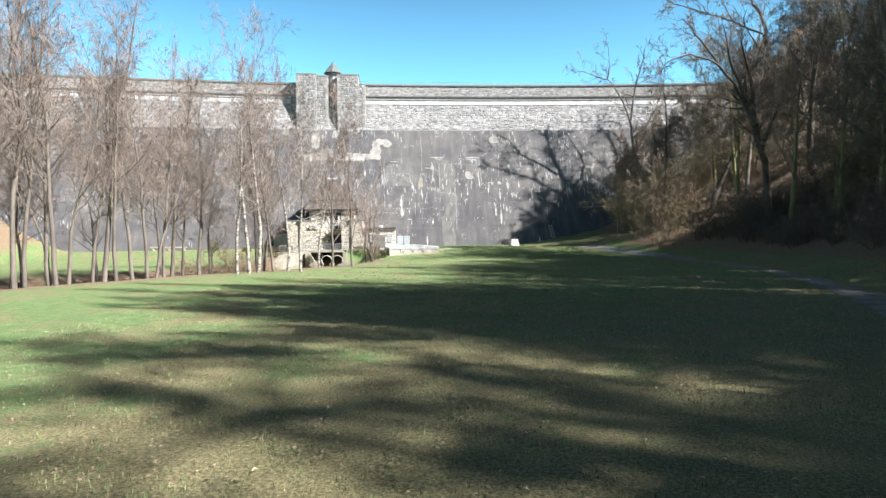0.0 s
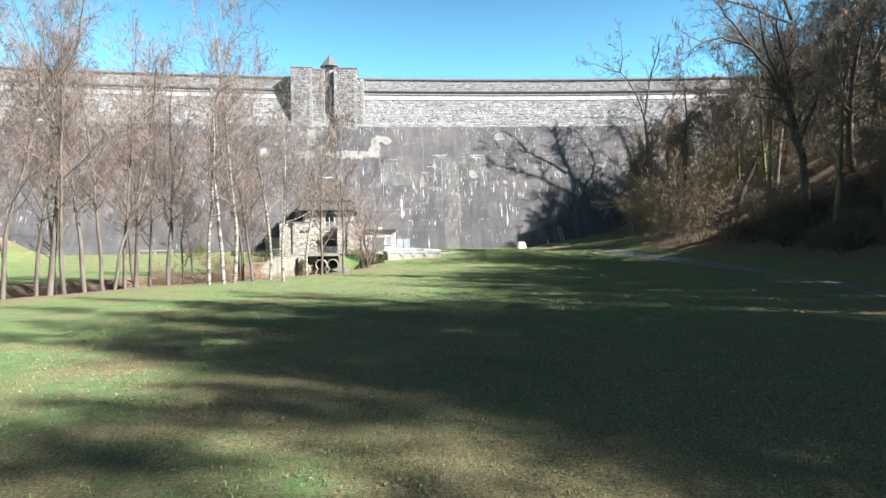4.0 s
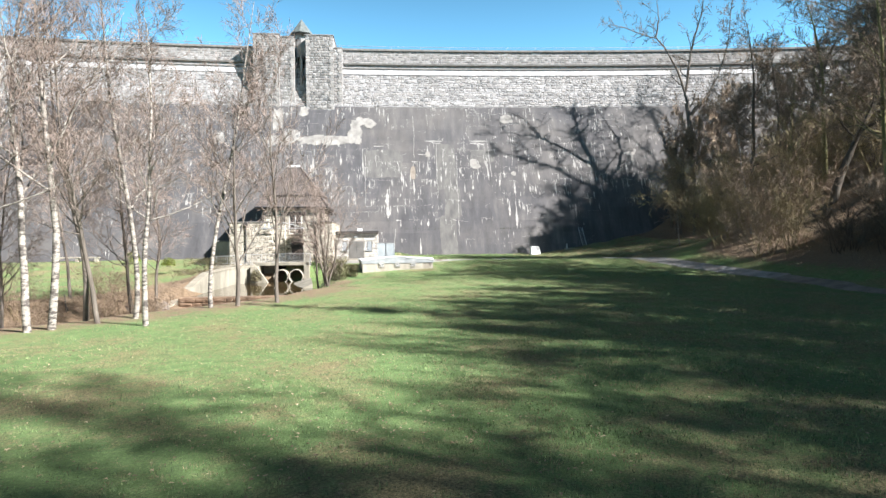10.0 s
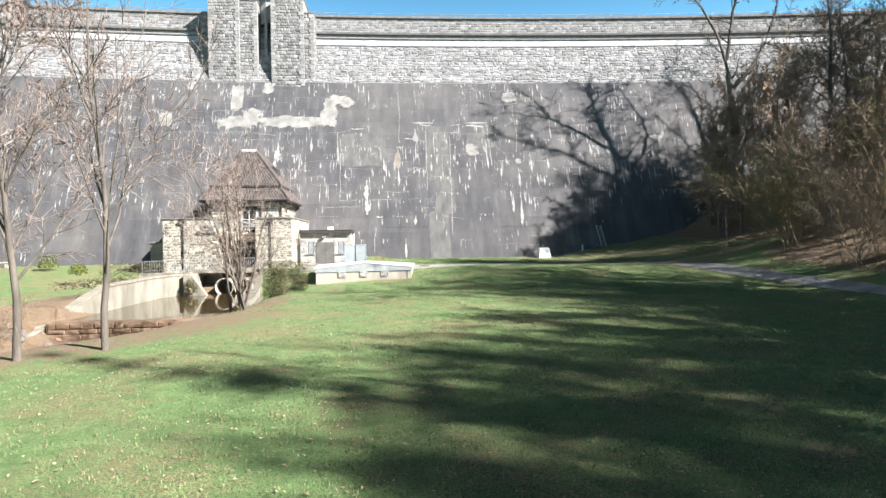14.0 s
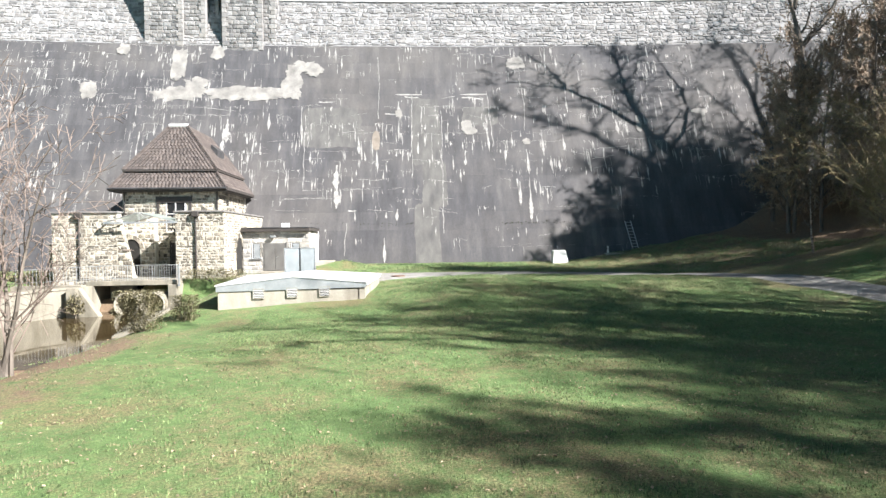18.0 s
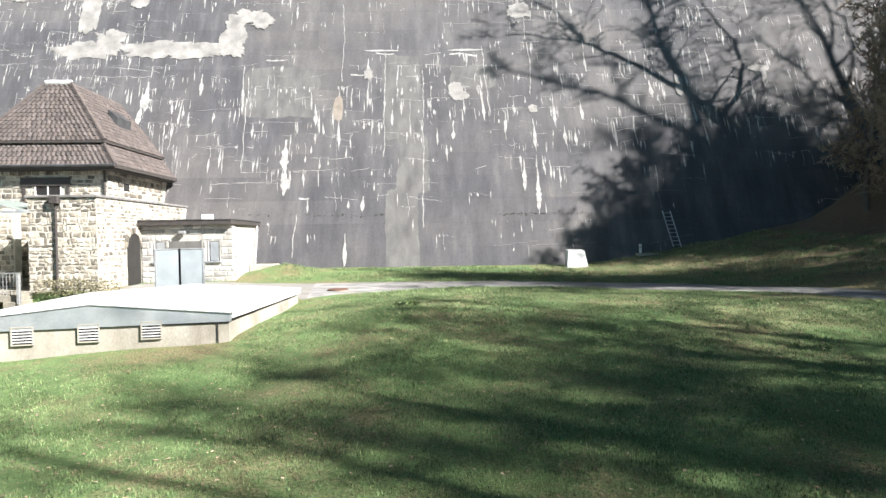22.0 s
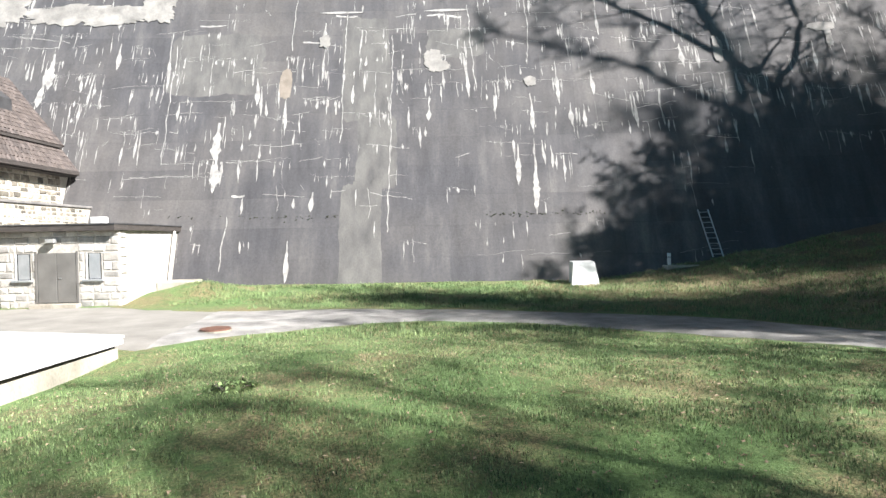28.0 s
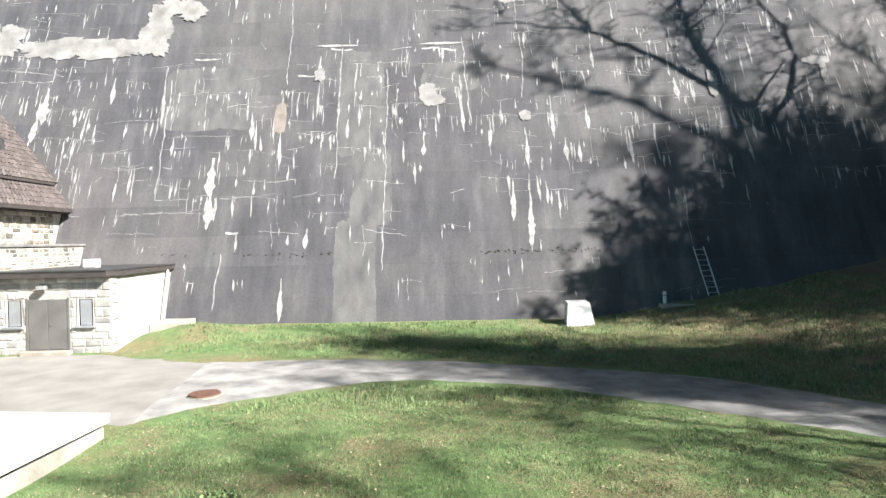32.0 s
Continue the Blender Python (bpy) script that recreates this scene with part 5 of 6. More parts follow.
rocks = [rough_stone(i) for i in range(5)]
rng = random.Random(61)
for i in range(70):
    y = rng.uniform(52, 69.5)
    x = float(np.interp(y, [50, 57, 62, 68, 70], [-19.5, -13.5, -10.5, -9.8, -9.5])) + rng.uniform(-3.2, 1.6)
    ob = new("bank_stone", rocks[i % 5])
    k = rng.uniform(0.3, 0.95)
    ob.matrix_basis = pose(x, y, max(land(x, y), -2.75) + 0.08 * k, 0, 0, rng.uniform(0, 360)) @ Matrix.Diagonal((k, k * rng.uniform(0.6, 1.0), k, 1))
    tagged(ob, "rough brown stone lying on the stream bank", "stone", "stones of the stream bank")
for i in range(9):
    x, y = rng.uniform(-16, -9), rng.uniform(53, 64)
    a = rng.uniform(0, 6.28)
    pts = []
    for k in range(6):
        px, py = x + math.cos(a) * k * 0.5, y + math.sin(a) * k * 0.5
        pts.append((px, py, max(land(px, py), -2.75) + 0.10 + 0.10 * math.sin(k * 1.3 + i)))
    br = thing("fallen_branch", pts[0], "dark fallen branch lying on the stream bank", "branch", "fallen branches")
    part("stick", tube(pts, [0.07, 0.065, 0.055, 0.045, 0.035, 0.02], 6), BARKD, br)

# ---- small things at the dam foot ----
hut = thing("white_marker_box", (20.6, 95.7, 0.3), "small white tapered concrete box at the dam foot", "box")
bm = bmesh.new()
lo = [bm.verts.new(p) for p in ((20.05, 95.55, 0.1), (21.3, 95.55, 0.1), (21.25, 96.4, 0.1), (20.1, 96.4, 0.1))]
hi = [bm.verts.new(p) for p in ((20.15, 95.65, 1.15), (21.1, 95.65, 1.15), (21.1, 96.4, 1.2), (20.15, 96.4, 1.2))]
bm.faces.new(hi)
for k in range(4):
    bm.faces.new((lo[k], lo[(k + 1) % 4], hi[(k + 1) % 4], hi[k]))
bmesh.ops.recalc_face_normals(bm, faces=bm.faces)
part("body", bm, WPAINT, hut)
part("lid", prism([(20.16, 95.66), (21.09, 95.66), (21.09, 96.4), (20.16, 96.4)], [1.15, 1.15, 1.2, 1.2], [1.22, 1.22, 1.27, 1.27]), WPAINT, hut)
ladder = thing("wall_ladder", (26.8, 97.6, 1.2), "slim aluminium ladder leaning on the dam face", "ladder")
lf0, lf1 = Vector((26.85, face_y(26.85, 1.3) - 0.25, 1.3)), Vector((26.6, face_y(26.6, 3.5) - 0.1, 3.5))
for s in (0.0, 0.48):
    part("stile", tube([lf0 + Vector((s, 0, 0)), lf1 + Vector((s, 0, 0))], 0.03, 6), GALV, ladder)
for k in range(9):
    q = lf0.lerp(lf1, (k + 0.5) / 9)
    part("rung", tube([q, q + Vector((0.48, 0, 0))], 0.018, 5), GALV, ladder)
slab = thing("ladder_slab", (25.6, 97.2, 0.9), "low concrete slab at the foot of the dam", "slab")
part("block", box(24.6, 26.9, 96.6, 97.9, 0.2, 0.96, 0.03), CONC, slab)
marker = thing("marker_post", (24.9, 97.2, 0.96), "short white marker post on the slab", "post")
part("post", box(24.85, 24.98, 97.1, 97.23, 0.96, 1.3, 0.01), WPAINT, marker)
part("cap", tube([(24.915, 97.165, 1.34), (24.915, 97.165, 1.5)], 0.08, 10), WPAINT, marker)
mz = land(8.3, 85.7)
cover = thing("manhole_cover", (8.3, 85.7, mz), "rusty round manhole cover on a low concrete ring", "manhole cover")
part("ring", tube([(8.3, 85.7, mz - 0.1), (8.3, 85.7, mz + 0.07)], 0.43, 24), CONCD, cover)
part("lid", tube([(8.3, 85.7, mz + 0.07), (8.3, 85.7, mz + 0.11)], 0.4, 24), RUST, cover, "rust-brown iron lid")


# ---- trees ----
def grow(seed, height, r0, style):
    """A bare tree: returns the solids of trunk with limbs, and of fine twigs, as (verts, faces)."""
    rng = random.Random(seed)
    wood, fine = ([], []), ([], [])

    def tube_raw(store, pts, rads, sides):
        verts, faces = store
        k = len(verts)
        for i, p in enumerate(pts):
            d = (pts[min(i + 1, len(pts) - 1)] - pts[max(i - 1, 0)])
            if d.length < 1e-6:
                d = Vector((0, 0, 1))
            d.normalize()
            s = d.cross(Vector((0, 0, 1)) if abs(d.z) < 0.92 else Vector((1, 0, 0))).normalized()
            u = s.cross(d)
            for j in range(sides):
                a = 2 * math.pi * j / sides
                verts.append(p + rads[i] * (math.cos(a) * s + math.sin(a) * u))
        for i in range(len(pts) - 1):
            for j in range(sides):
                a, b = k + i * sides, k + (i + 1) * sides
                faces.append((a + j, a + (j + 1) % sides, b + (j + 1) % sides, b + j))

    P = style

    def branch(p, d, length, r, level):
        n = P["segs"][level]
        pts, rads, dirs = [p.copy()], [r], [d.copy()]
        q = p.copy()
        dd = d.copy()
        for i in range(n):
            w = P["wander"][level]
            dd = dd + Vector((rng.gauss(0, w), rng.gauss(0, w), rng.gauss(0, w) + P["lift"][level]))
            dd.normalize()
            q = q + dd * (length / n)
            pts.append(q.copy())
            dirs.append(dd.copy())
            t = (i + 1) / n
            rads.append(max(r * (1 - t * P["taper"][level]), P["least"]))
        tube_raw(wood if level < P["wood"] else fine, pts, rads, P["sides"][level])
        if level == len(P["count"]):
            return
        cnt = P["count"][level]
        cnt = max(1, int(round(cnt * rng.uniform(0.8, 1.2))))
        for c in range(cnt):
            f = P["start"][level] + (1 - P["start"][level]) * (c + rng.random()) / cnt
            f = min(f, 0.985)
            x = f * n
            i = min(int(x), n - 1)
            t = x - i
            bp = pts[i].lerp(pts[i + 1], t)
            bd = dirs[i + 1]
            ang = radians(P["angle"][level] * rng.uniform(0.7, 1.3))
            az = rng.uniform(0, 2 * math.pi)
            side = bd.cross(Vector((math.cos(az), math.sin(az), 0.13))).normalized()
            nd_ = (bd * math.cos(ang) + side * math.sin(ang)).normalized()
            br = (rads[i] + (rads[i + 1] - rads[i]) * t) * P["thin"][level] * rng.uniform(0.75, 1.1)
            bl = length * P["ratio"][level] * rng.uniform(0.65, 1.25) * (1 - P["cone"][level] * f)
            branch(bp, nd_, bl, max(br, P["least"]), level + 1)

    for path, ra, rb in P.get("guides", ()):
        pts = [Vector(p) for p in path]
        n = len(pts) - 1
        fine_pts, rads = [], []
        for i in range(n * 4 + 1):
            k, t = min(i // 4, n - 1), (i - 4 * min(i // 4, n - 1)) / 4
            fine_pts.append(pts[k].lerp(pts[k + 1], t) + Vector((rng.gauss(0, 0.06), rng.gauss(0, 0.06), rng.gauss(0, 0.06))))
            rads.append(ra + (rb - ra) * i / (n * 4))
        tube_raw(wood, fine_pts, rads, 8)
        total = (pts[-1] - pts[0]).length
        for c in range(int(total * P["per_metre"])):
            f = rng.uniform(0.3 if ra > 0.25 else 0.1, 0.98) * n * 4
            i = min(int(f), n * 4 - 1)
            p = fine_pts[i].lerp(fine_pts[i + 1], f - i)
            d = (fine_pts[i + 1] - fine_pts[i]).normalized()
            az = rng.uniform(0, 6.283)
            side = d.cross(Vector((math.cos(az), math.sin(az), 0.2))).normalized()
            r = rads[i] * 0.45
            branch(p, (d * 0.75 + side * 0.7).normalized(), P["spread"] * rng.uniform(0.4, 1.2), max(r, P["least"]), 1)
    if "guides" in P:
        return wood, fine
    lean = Vector((rng.gauss(0, P["lean"]), rng.gauss(0, P["lean"]), 1)).normalized()
    branch(Vector((0, 0, -0.35)), lean, height, r0, 0)
    return wood, fine


SLIM = dict(segs=[14, 5, 3, 1], wander=[0.06, 0.12, 0.15, 0.16], lift=[0.04, 0.09, 0.07, 0.05], taper=[0.9, 0.85, 0.7, 0.6], sides=[9, 5, 3, 3], count=[38, 9, 7], start=[0.30, 0.2, 0.1],
            angle=[52, 45, 42], thin=[0.36, 0.5, 0.55], ratio=[0.33, 0.45, 0.6], cone=[0.6, 0.5, 0.4], lean=0.05, wood=2, least=0.0065)
FORKED = dict(SLIM, least=0.008, count=[19, 11, 9], start=[0.22, 0.2, 0.1], angle=[38, 42, 42], thin=[0.55, 0.5, 0.55], ratio=[0.58, 0.40, 0.42], cone=[0.45, 0.4, 0.4], wander=[0.06, 0.12, 0.15, 0.16], lean=0.09)
OAK = dict(SLIM, least=0.014, segs=[10, 7, 4, 1], count=[12, 11, 9], start=[0.28, 0.22, 0.1], angle=[55, 48, 45], thin=[0.55, 0.48, 0.5], ratio=[0.62, 0.42, 0.36], cone=[0.45, 0.4, 0.3], wander=[0.08, 0.16, 0.2, 0.2], lift=[0.0, 0.06, 0.04, 0.03], lean=0.14)
WOOD = dict(SLIM, least=0.011, count=[24, 11, 10], start=[0.28, 0.15, 0.1], angle=[60, 48, 45], thin=[0.34, 0.5, 0.55], ratio=[0.34, 0.44, 0.5], cone=[0.45, 0.4, 0.4], wander=[0.04, 0.13, 0.16, 0.18], lift=[0.02, 0.05, 0.04, 0.02])


def tree_proto(name, seed, height, r0, style, bark, twigs):
    wood, fine = grow(seed, height, r0, style)
    a = bpy.data.meshes.new("trunk")
    a.from_pydata([tuple(v) for v in wood[0]], [], wood[1])
    a.polygons.foreach_set("use_smooth", [True] * len(a.polygons))
    a.materials.append(bark)
    b = bpy.data.meshes.new("crown")
    b.from_pydata([tuple(v) for v in fine[0]], [], fine[1])
    b.materials.append(twigs)
    return a, b


def plant(name, proto, x, y, turn, size, label, group, lean=(0, 0), z=None, wide=1.0):
    t = thing(name, (0, 0, 0), label, "tree", group)
    t.matrix_basis = pose(x, y, land(x, y) if z is None else z, lean[0], lean[1], turn) @ Matrix.Diagonal((size * wide, size * wide, size, 1))
    for nm, me in zip(("trunk", "crown"), proto):
        ob = new(nm, me)
        ob.parent = t
    return t


rng = random.Random(77)
alders = [tree_proto("alder", 100 + i, 13.5, 0.125, SLIM, BARK, TWIG) for i in range(3)]
birches = [tree_proto("birch", 200 + i, 13.0, 0.115, SLIM, BIRCH, TWIG) for i in range(2)]
forks = [tree_proto("fork", 300 + i, 9.0, 0.108, FORKED, BARK, TWIG) for i in range(2)]
LA = "slender bare alder with grey-brown bark on the stream bank"
LB = "slender bare white-barked birch on the stream bank"
LF = "bare young tree with a low forking crown on the stream bank"
ROW = [("alder_tree", -18.3, 36.8, 19.0), ("alder_tree", -18.8, 38.6, 17.0), ("limby", -18.5, 40.5, 16.0), ("alder_tree", -17.0, 38.2, 18.0), ("alder_tree", -17.1, 39.6, 15.0), ("alder_tree", -17.1, 42.1, 15.0), ("limby", -16.3, 42.0, 19.5),
       ("alder_tree", -15.6, 42.2, 16.0), ("alder_tree", -15.0, 43.0, 14.0), ("alder_tree", -14.3, 43.5, 12.5), ("alder_tree", -14.4, 45.0, 11.5), ("alder_tree", -14.45, 46.4, 15.5), ("limby", -14.25, 47.2, 15.0), ("alder_tree", -14.1, 49.7, 15.0),
       ("limby", -12.7, 48.9, 16.0), ("alder_tree", -13.2, 52.8, 10.0), ("birch_tree", -9.35, 45.9, 13.0), ("limby_birch", -8.75, 46.8, 17.0)]
ROW += [("limby_birch", -8.3, 47.3, 17.5), ("alder_tree", -8.35, 49.8, 12.0), ("alder_tree", -7.5, 49.0, 11.0), ("birch_tree", -6.7, 50.2, 15.0), ("birch_tree", -5.4, 47.9, 12.0), ("birch_tree", -4.65, 53.2, 14.5), ("young_tree", -3.7, 53.9, 9.0),
        ("young_tree", -2.12, 55.2, 10.8), ("alder_tree", -11.2, 61.1, 13.0), ("alder_tree", -10.9, 63.9, 12.0), ("alder_tree", -20.5, 35.5, 18.0), ("limby", -22.5, 39.0, 18.0), ("alder_tree", -24.5, 36.0, 17.0), ("alder_tree", -27.0, 38.5, 18.0),
        ("alder_tree", -23.5, 45.0, 15.0), ("alder_tree", -25.5, 50.0, 14.0), ("alder_tree", -19.0, 59.0, 13.5), ("alder_tree", -16.0, 64.0, 11.0), ("limby", -21.0, 52.0, 13.0), ("alder_tree", -28.0, 58.0, 13.0)]
LIMBY = dict(SLIM, count=[19, 11, 8], start=[0.26, 0.15, 0.1], angle=[44, 44, 42], thin=[0.46, 0.5, 0.55], ratio=[0.42, 0.42, 0.55], cone=[0.5, 0.4, 0.4], wander=[0.07, 0.13, 0.15, 0.16])
limbies = [tree_proto("limby", 330 + i, 15.0, 0.15, LIMBY, BARK, TWIG) for i in range(2)]
limby_birches = [tree_proto("limby_birch", 340 + i, 15.0, 0.14, LIMBY, BIRCH, TWIG) for i in range(2)]
KINDS = {"alder_tree": ("alder_tree", alders, LA, 13.5), "birch_tree": ("birch_tree", birches, LB, 13.0), "limby": ("alder_tree", limbies, LA, 15.0), "limby_birch": ("birch_tree", limby_birches, LB, 15.0), "young_tree": ("young_tree", forks, LF, 9.0)}
for i, (kind, x, y, tall) in enumerate(ROW):
    nm, protos, lab, base = KINDS[kind]
    plant(nm, protos[i % len(protos)], x, y, rng.uniform(0, 360), tall / base, lab, "trees along the stream", (rng.uniform(-1.8, 1.8), rng.uniform(-1.8, 1.8)), wide=0.82 if tall / base > 1.1 else 1.0)

# woods on the right-hand slope and behind
woods = [tree_proto("wood", 500 + i, 17.0, 0.22, WOOD, (MOSSBARK, MOSSBARK, BARK, BARKD)[i], (TWIGR, TWIGD, TWIGD, TWIGD)[i]) for i in range(4)]
dense = [tree_proto("upper", 540 + i, 17.0, 0.24, dict(WOOD, least=0.017, count=[28, 12, 10]), BARKD, TWIGD) for i in range(2)]
thickets = [tree_proto("thicket", 560 + i, 13.0, 0.2, dict(WOOD, least=0.019, count=[36, 13, 10], start=[0.12, 0.1, 0.1], ratio=[0.3, 0.42, 0.42]), BARK, TWIGR) for i in range(2)]
oaks = [tree_proto("oak", 600 + i, 15.0, 0.34, OAK, BARKD, TWIGD) for i in range(3)]
LW, LO = "bare woodland tree with dark bark on the shaded slope", "large bare oak with crooked spreading limbs on the slope"
OAKS = [(43.5, 60.5, 1.1, 20), (38.5, 70.5, 1.0, 250), (47.0, 55.0, 1.3, 310), (36.0, 44.0, 1.15, 80), (60.0, 84.0, 1.45, 15), (66.0, 76.0, 1.3, 170), (52.0, 92.0, 1.1, 70), (33.0, 34.0, 1.1, 140), (30.0, 20.0, 1.15, 30)]
for i, (x, y, s, a) in enumerate(OAKS):
    plant("oak_tree", oaks[i % 3], x, y, a, s, LO, "woodland oaks", (rng.uniform(-5, 5), rng.uniform(-5, 5)))
rng = random.Random(88)
spots = [(37.8, 64.4), (36.2, 62.0), (40.5, 67.0), (36.0, 77.0), (40.0, 78.0)]
SX, SY, SZ = math.sin(radians(SUN_AZ)) * math.cos(radians(SUN_EL)), -math.cos(radians(SUN_AZ)) * math.cos(radians(SUN_EL)), math.sin(radians(SUN_EL))


def shade_on_dam(x, y, z):
    """Where the shadow of a point falls on the dam's face."""
    k = 20.0
    for _ in range(8):
        k = (face_y(x - SX * k, z - SZ * k) - y) / -SY
    return x - SX * k, z - SZ * k


def sunny(x, y):
    """The parts of the lawn that lie open to the sun."""
    return (y > 66 and x < 13.5) or (56 < y <= 66 and x < 7) or (36 < y <= 56 and x < 2) or (16 < y <= 36 and x < -9)


def throws_too_far(x, y, top):
    """Whether a tree's shade would reach the sunny part of the lawn or the dam's open middle."""
    ax, ay, t = math.sin(radians(SUN_AZ)), math.cos(radians(SUN_AZ)), math.tan(radians(SUN_EL))
    along, off = (x - 32) * ax - (y - 71) * ay, abs((x - 32) * ay + (y - 71) * ax)
    if off < 8 and along < 55 and top > 2 + t * along:
        return True
    foot = land(x, y)
    for part_way in (0.45, 0.7, 0.85, 1.0, 1.12):
        high = foot + (top - foot) * part_way
        px, pz = shade_on_dam(x, y, high)
        if pz > -3 and px < float(np.interp(pz, [0, 3, 6, 8, 10, 11, 20], [17, 21, 23.5, 25.5, 27.5, 37, 46])) + 3.0:
            return True
        d = (high + 0.5) / t
        if sunny(x - ax * d, y + ay * d) and high - foot > 5 and y + ay * d < 92:
            return True
    return False


for y0, y1, quota, gap in ((-20, 46, 52, 9), (46, 66, 28, 10), (66, 98, 58, 8)):
    got = 0
    for k in range(5000):
        y = rng.uniform(y0, y1)
        x = hill_foot(y) + (rng.uniform(7.5, 24) if k % 3 else rng.uniform(6.0, 15)) * (1.0 if y < 66 else 1.6)
        if got < quota and not throws_too_far(x, y, land(x, y) + 16) and all((x - a) ** 2 + (y - b) ** 2 > gap for a, b in spots + [o[:2] for o in OAKS]):
            spots.append((x, y))
            got += 1
for i, (x, y) in enumerate(spots):
    plant("woodland_tree", dense[i % 2] if x - hill_foot(y) > 17 else woods[i % 4], x, y, rng.uniform(0, 360), rng.uniform(0.8, 1.2) * (1 + 0.3 * smooth(20, 5, y) * smooth(12, 20, x - hill_foot(y))), LW, "trees of the slope", (rng.uniform(-4, 4), rng.uniform(-7, 2)))

# the tall forked oak at the abutment, whose shadow lies on the dam
OB = Vector((39.6, 95.0, land(39.6, 95.0)))
rel = lambda pts: [Vector((x, y, z)) - OB for x, y, z in pts]  # noqa: E731
forked = dict(OAK, least=0.014, per_metre=1.1, spread=3.0, count=[8, 8, 6], lean=0, guides=[
    (rel([(39.6, 95, OB.z - 0.4), (39.8, 95, 10), (39.6, 95, 14), (39.3, 95, 18.2)]), 0.38, 0.28),
    (rel([(39.3, 95, 18.2), (38.3, 95, 21.5), (36.8, 95, 24.4), (35.5, 95.1, 26.0), (33.8, 95.2, 26.4), (31.0, 95.2, 27.4)]), 0.15, 0.04),
    (rel([(35.5, 95.1, 26.0), (35.7, 95, 28.1), (35.5, 95, 30.6)]), 0.11, 0.03),
    (rel([(39.1, 95, 19.7), (39.8, 95.2, 24.4), (41.0, 95.3, 28.2), (41.9, 95.4, 32.0)]), 0.18, 0.03),
    (rel([(39.5, 95, 16.5), (41.5, 95.2, 18.6), (43.3, 95.3, 21.6), (44.5, 95.2, 25.3), (45.1, 95.2, 31.2)]), 0.18, 0.03)])
plant("forked_oak", tree_proto("forked_oak", 611, 20, 0.4, forked, BARK, TWIGD), OB.x, OB.y, 0, 1.0, "tall bare forked oak beside the dam", "", z=OB.z)


def towards_sun(x, z, far):
    """The point, so far up the sun's ray, whose shadow falls on the dam's face at (x, z)."""
    return Vector((x + SX * far, face_y(x, z) + SY * far, z + SZ * far))


# an oak added high on the slope, its limbs traced from their shadow on the plaster
HB = towards_sun(30.0, 8.0, 36.0)
HB.z = land(HB.x, HB.y)
limb = lambda pts: [towards_sun(x, z, 36.0) - HB for x, z in pts]  # noqa: E731
high_oak = dict(forked, per_metre=1.2, spread=2.0, least=0.022, guides=[
    ([Vector((0, 0, -0.4)), Vector((0.2, 0, 7)), towards_sun(29.6, 8.4, 36.0) - HB], 0.42, 0.32),
    (limb([(29.6, 8.4), (25.9, 10.4), (23.9, 11.5), (21.8, 12.0), (19.8, 12.7), (17.6, 13.5), (16.4, 14.4)]), 0.16, 0.04),
    (limb([(22.2, 12.0), (21.5, 13.3), (20.4, 14.9)]), 0.08, 0.03),
    (limb([(25.4, 10.8), (24.8, 13.4), (23.7, 15.6)]), 0.09, 0.03),
    (limb([(29.9, 9.0), (29.7, 12.4), (28.7, 14.7), (28.0, 16.2), (28.05, 18.0), (26.6, 19.8)]), 0.24, 0.06),
    (limb([(28.0, 16.8), (29.4, 18.2), (31.5, 19.0)]), 0.1, 0.03)])
plant("shade_oak", tree_proto("shade_oak", 613, 20, 0.4, high_oak, BARKD, TWIGD), HB.x, HB.y, 0, 1.0, "tall dark oak added high on the slope to cast a limb's shadow", "", z=HB.z)
# the great oak whose crown arches out over the meadow
AB = Vector((36.1, 56.3, land(36.1, 56.3)))
arch = lambda pts: [Vector((x, y, z)) - AB for x, y, z in pts]  # noqa: E731
arching = dict(forked, per_metre=1.7, spread=3.4, least=0.008, count=[8, 9, 8], guides=[
    (arch([(36.1, 56.3, AB.z - 0.4), (35.2, 56.0, 8.0), (33.6, 55.4, 12.2), (31.8, 55.0, 14.8)]), 0.34, 0.17),
    (arch([(31.8, 55.0, 14.8), (30.0, 54.8, 16.7), (27.4, 54.5, 17.4), (25.4, 54.3, 16.6), (24.0, 54.0, 15.2)]), 0.12, 0.02),
    (arch([(33.0, 55.2, 13.2), (31.8, 55.6, 17.2), (31.2, 55.8, 20.6)]), 0.17, 0.03),
    (arch([(34.6, 55.8, 10.0), (34.4, 56.5, 15.0), (33.8, 57.0, 19.4), (34.4, 57.4, 22.4)]), 0.18, 0.03),
    (arch([(34.9, 55.9, 9.0), (37.0, 56.5, 13.5), (38.8, 57.0, 17.0), (40.0, 57.2, 20.5)]), 0.17, 0.03),
    (arch([(31.2, 54.9, 15.4), (29.0, 55.6, 19.0), (27.6, 56.0, 21.0)]), 0.12, 0.03)])
plant("arching_oak", tree_proto("arching_oak", 615, 20, 0.4, arching, BARKD, TWIGD), AB.x, AB.y, 0, 1.0, "great dark oak with a crown arching out over the meadow", "", z=AB.z)


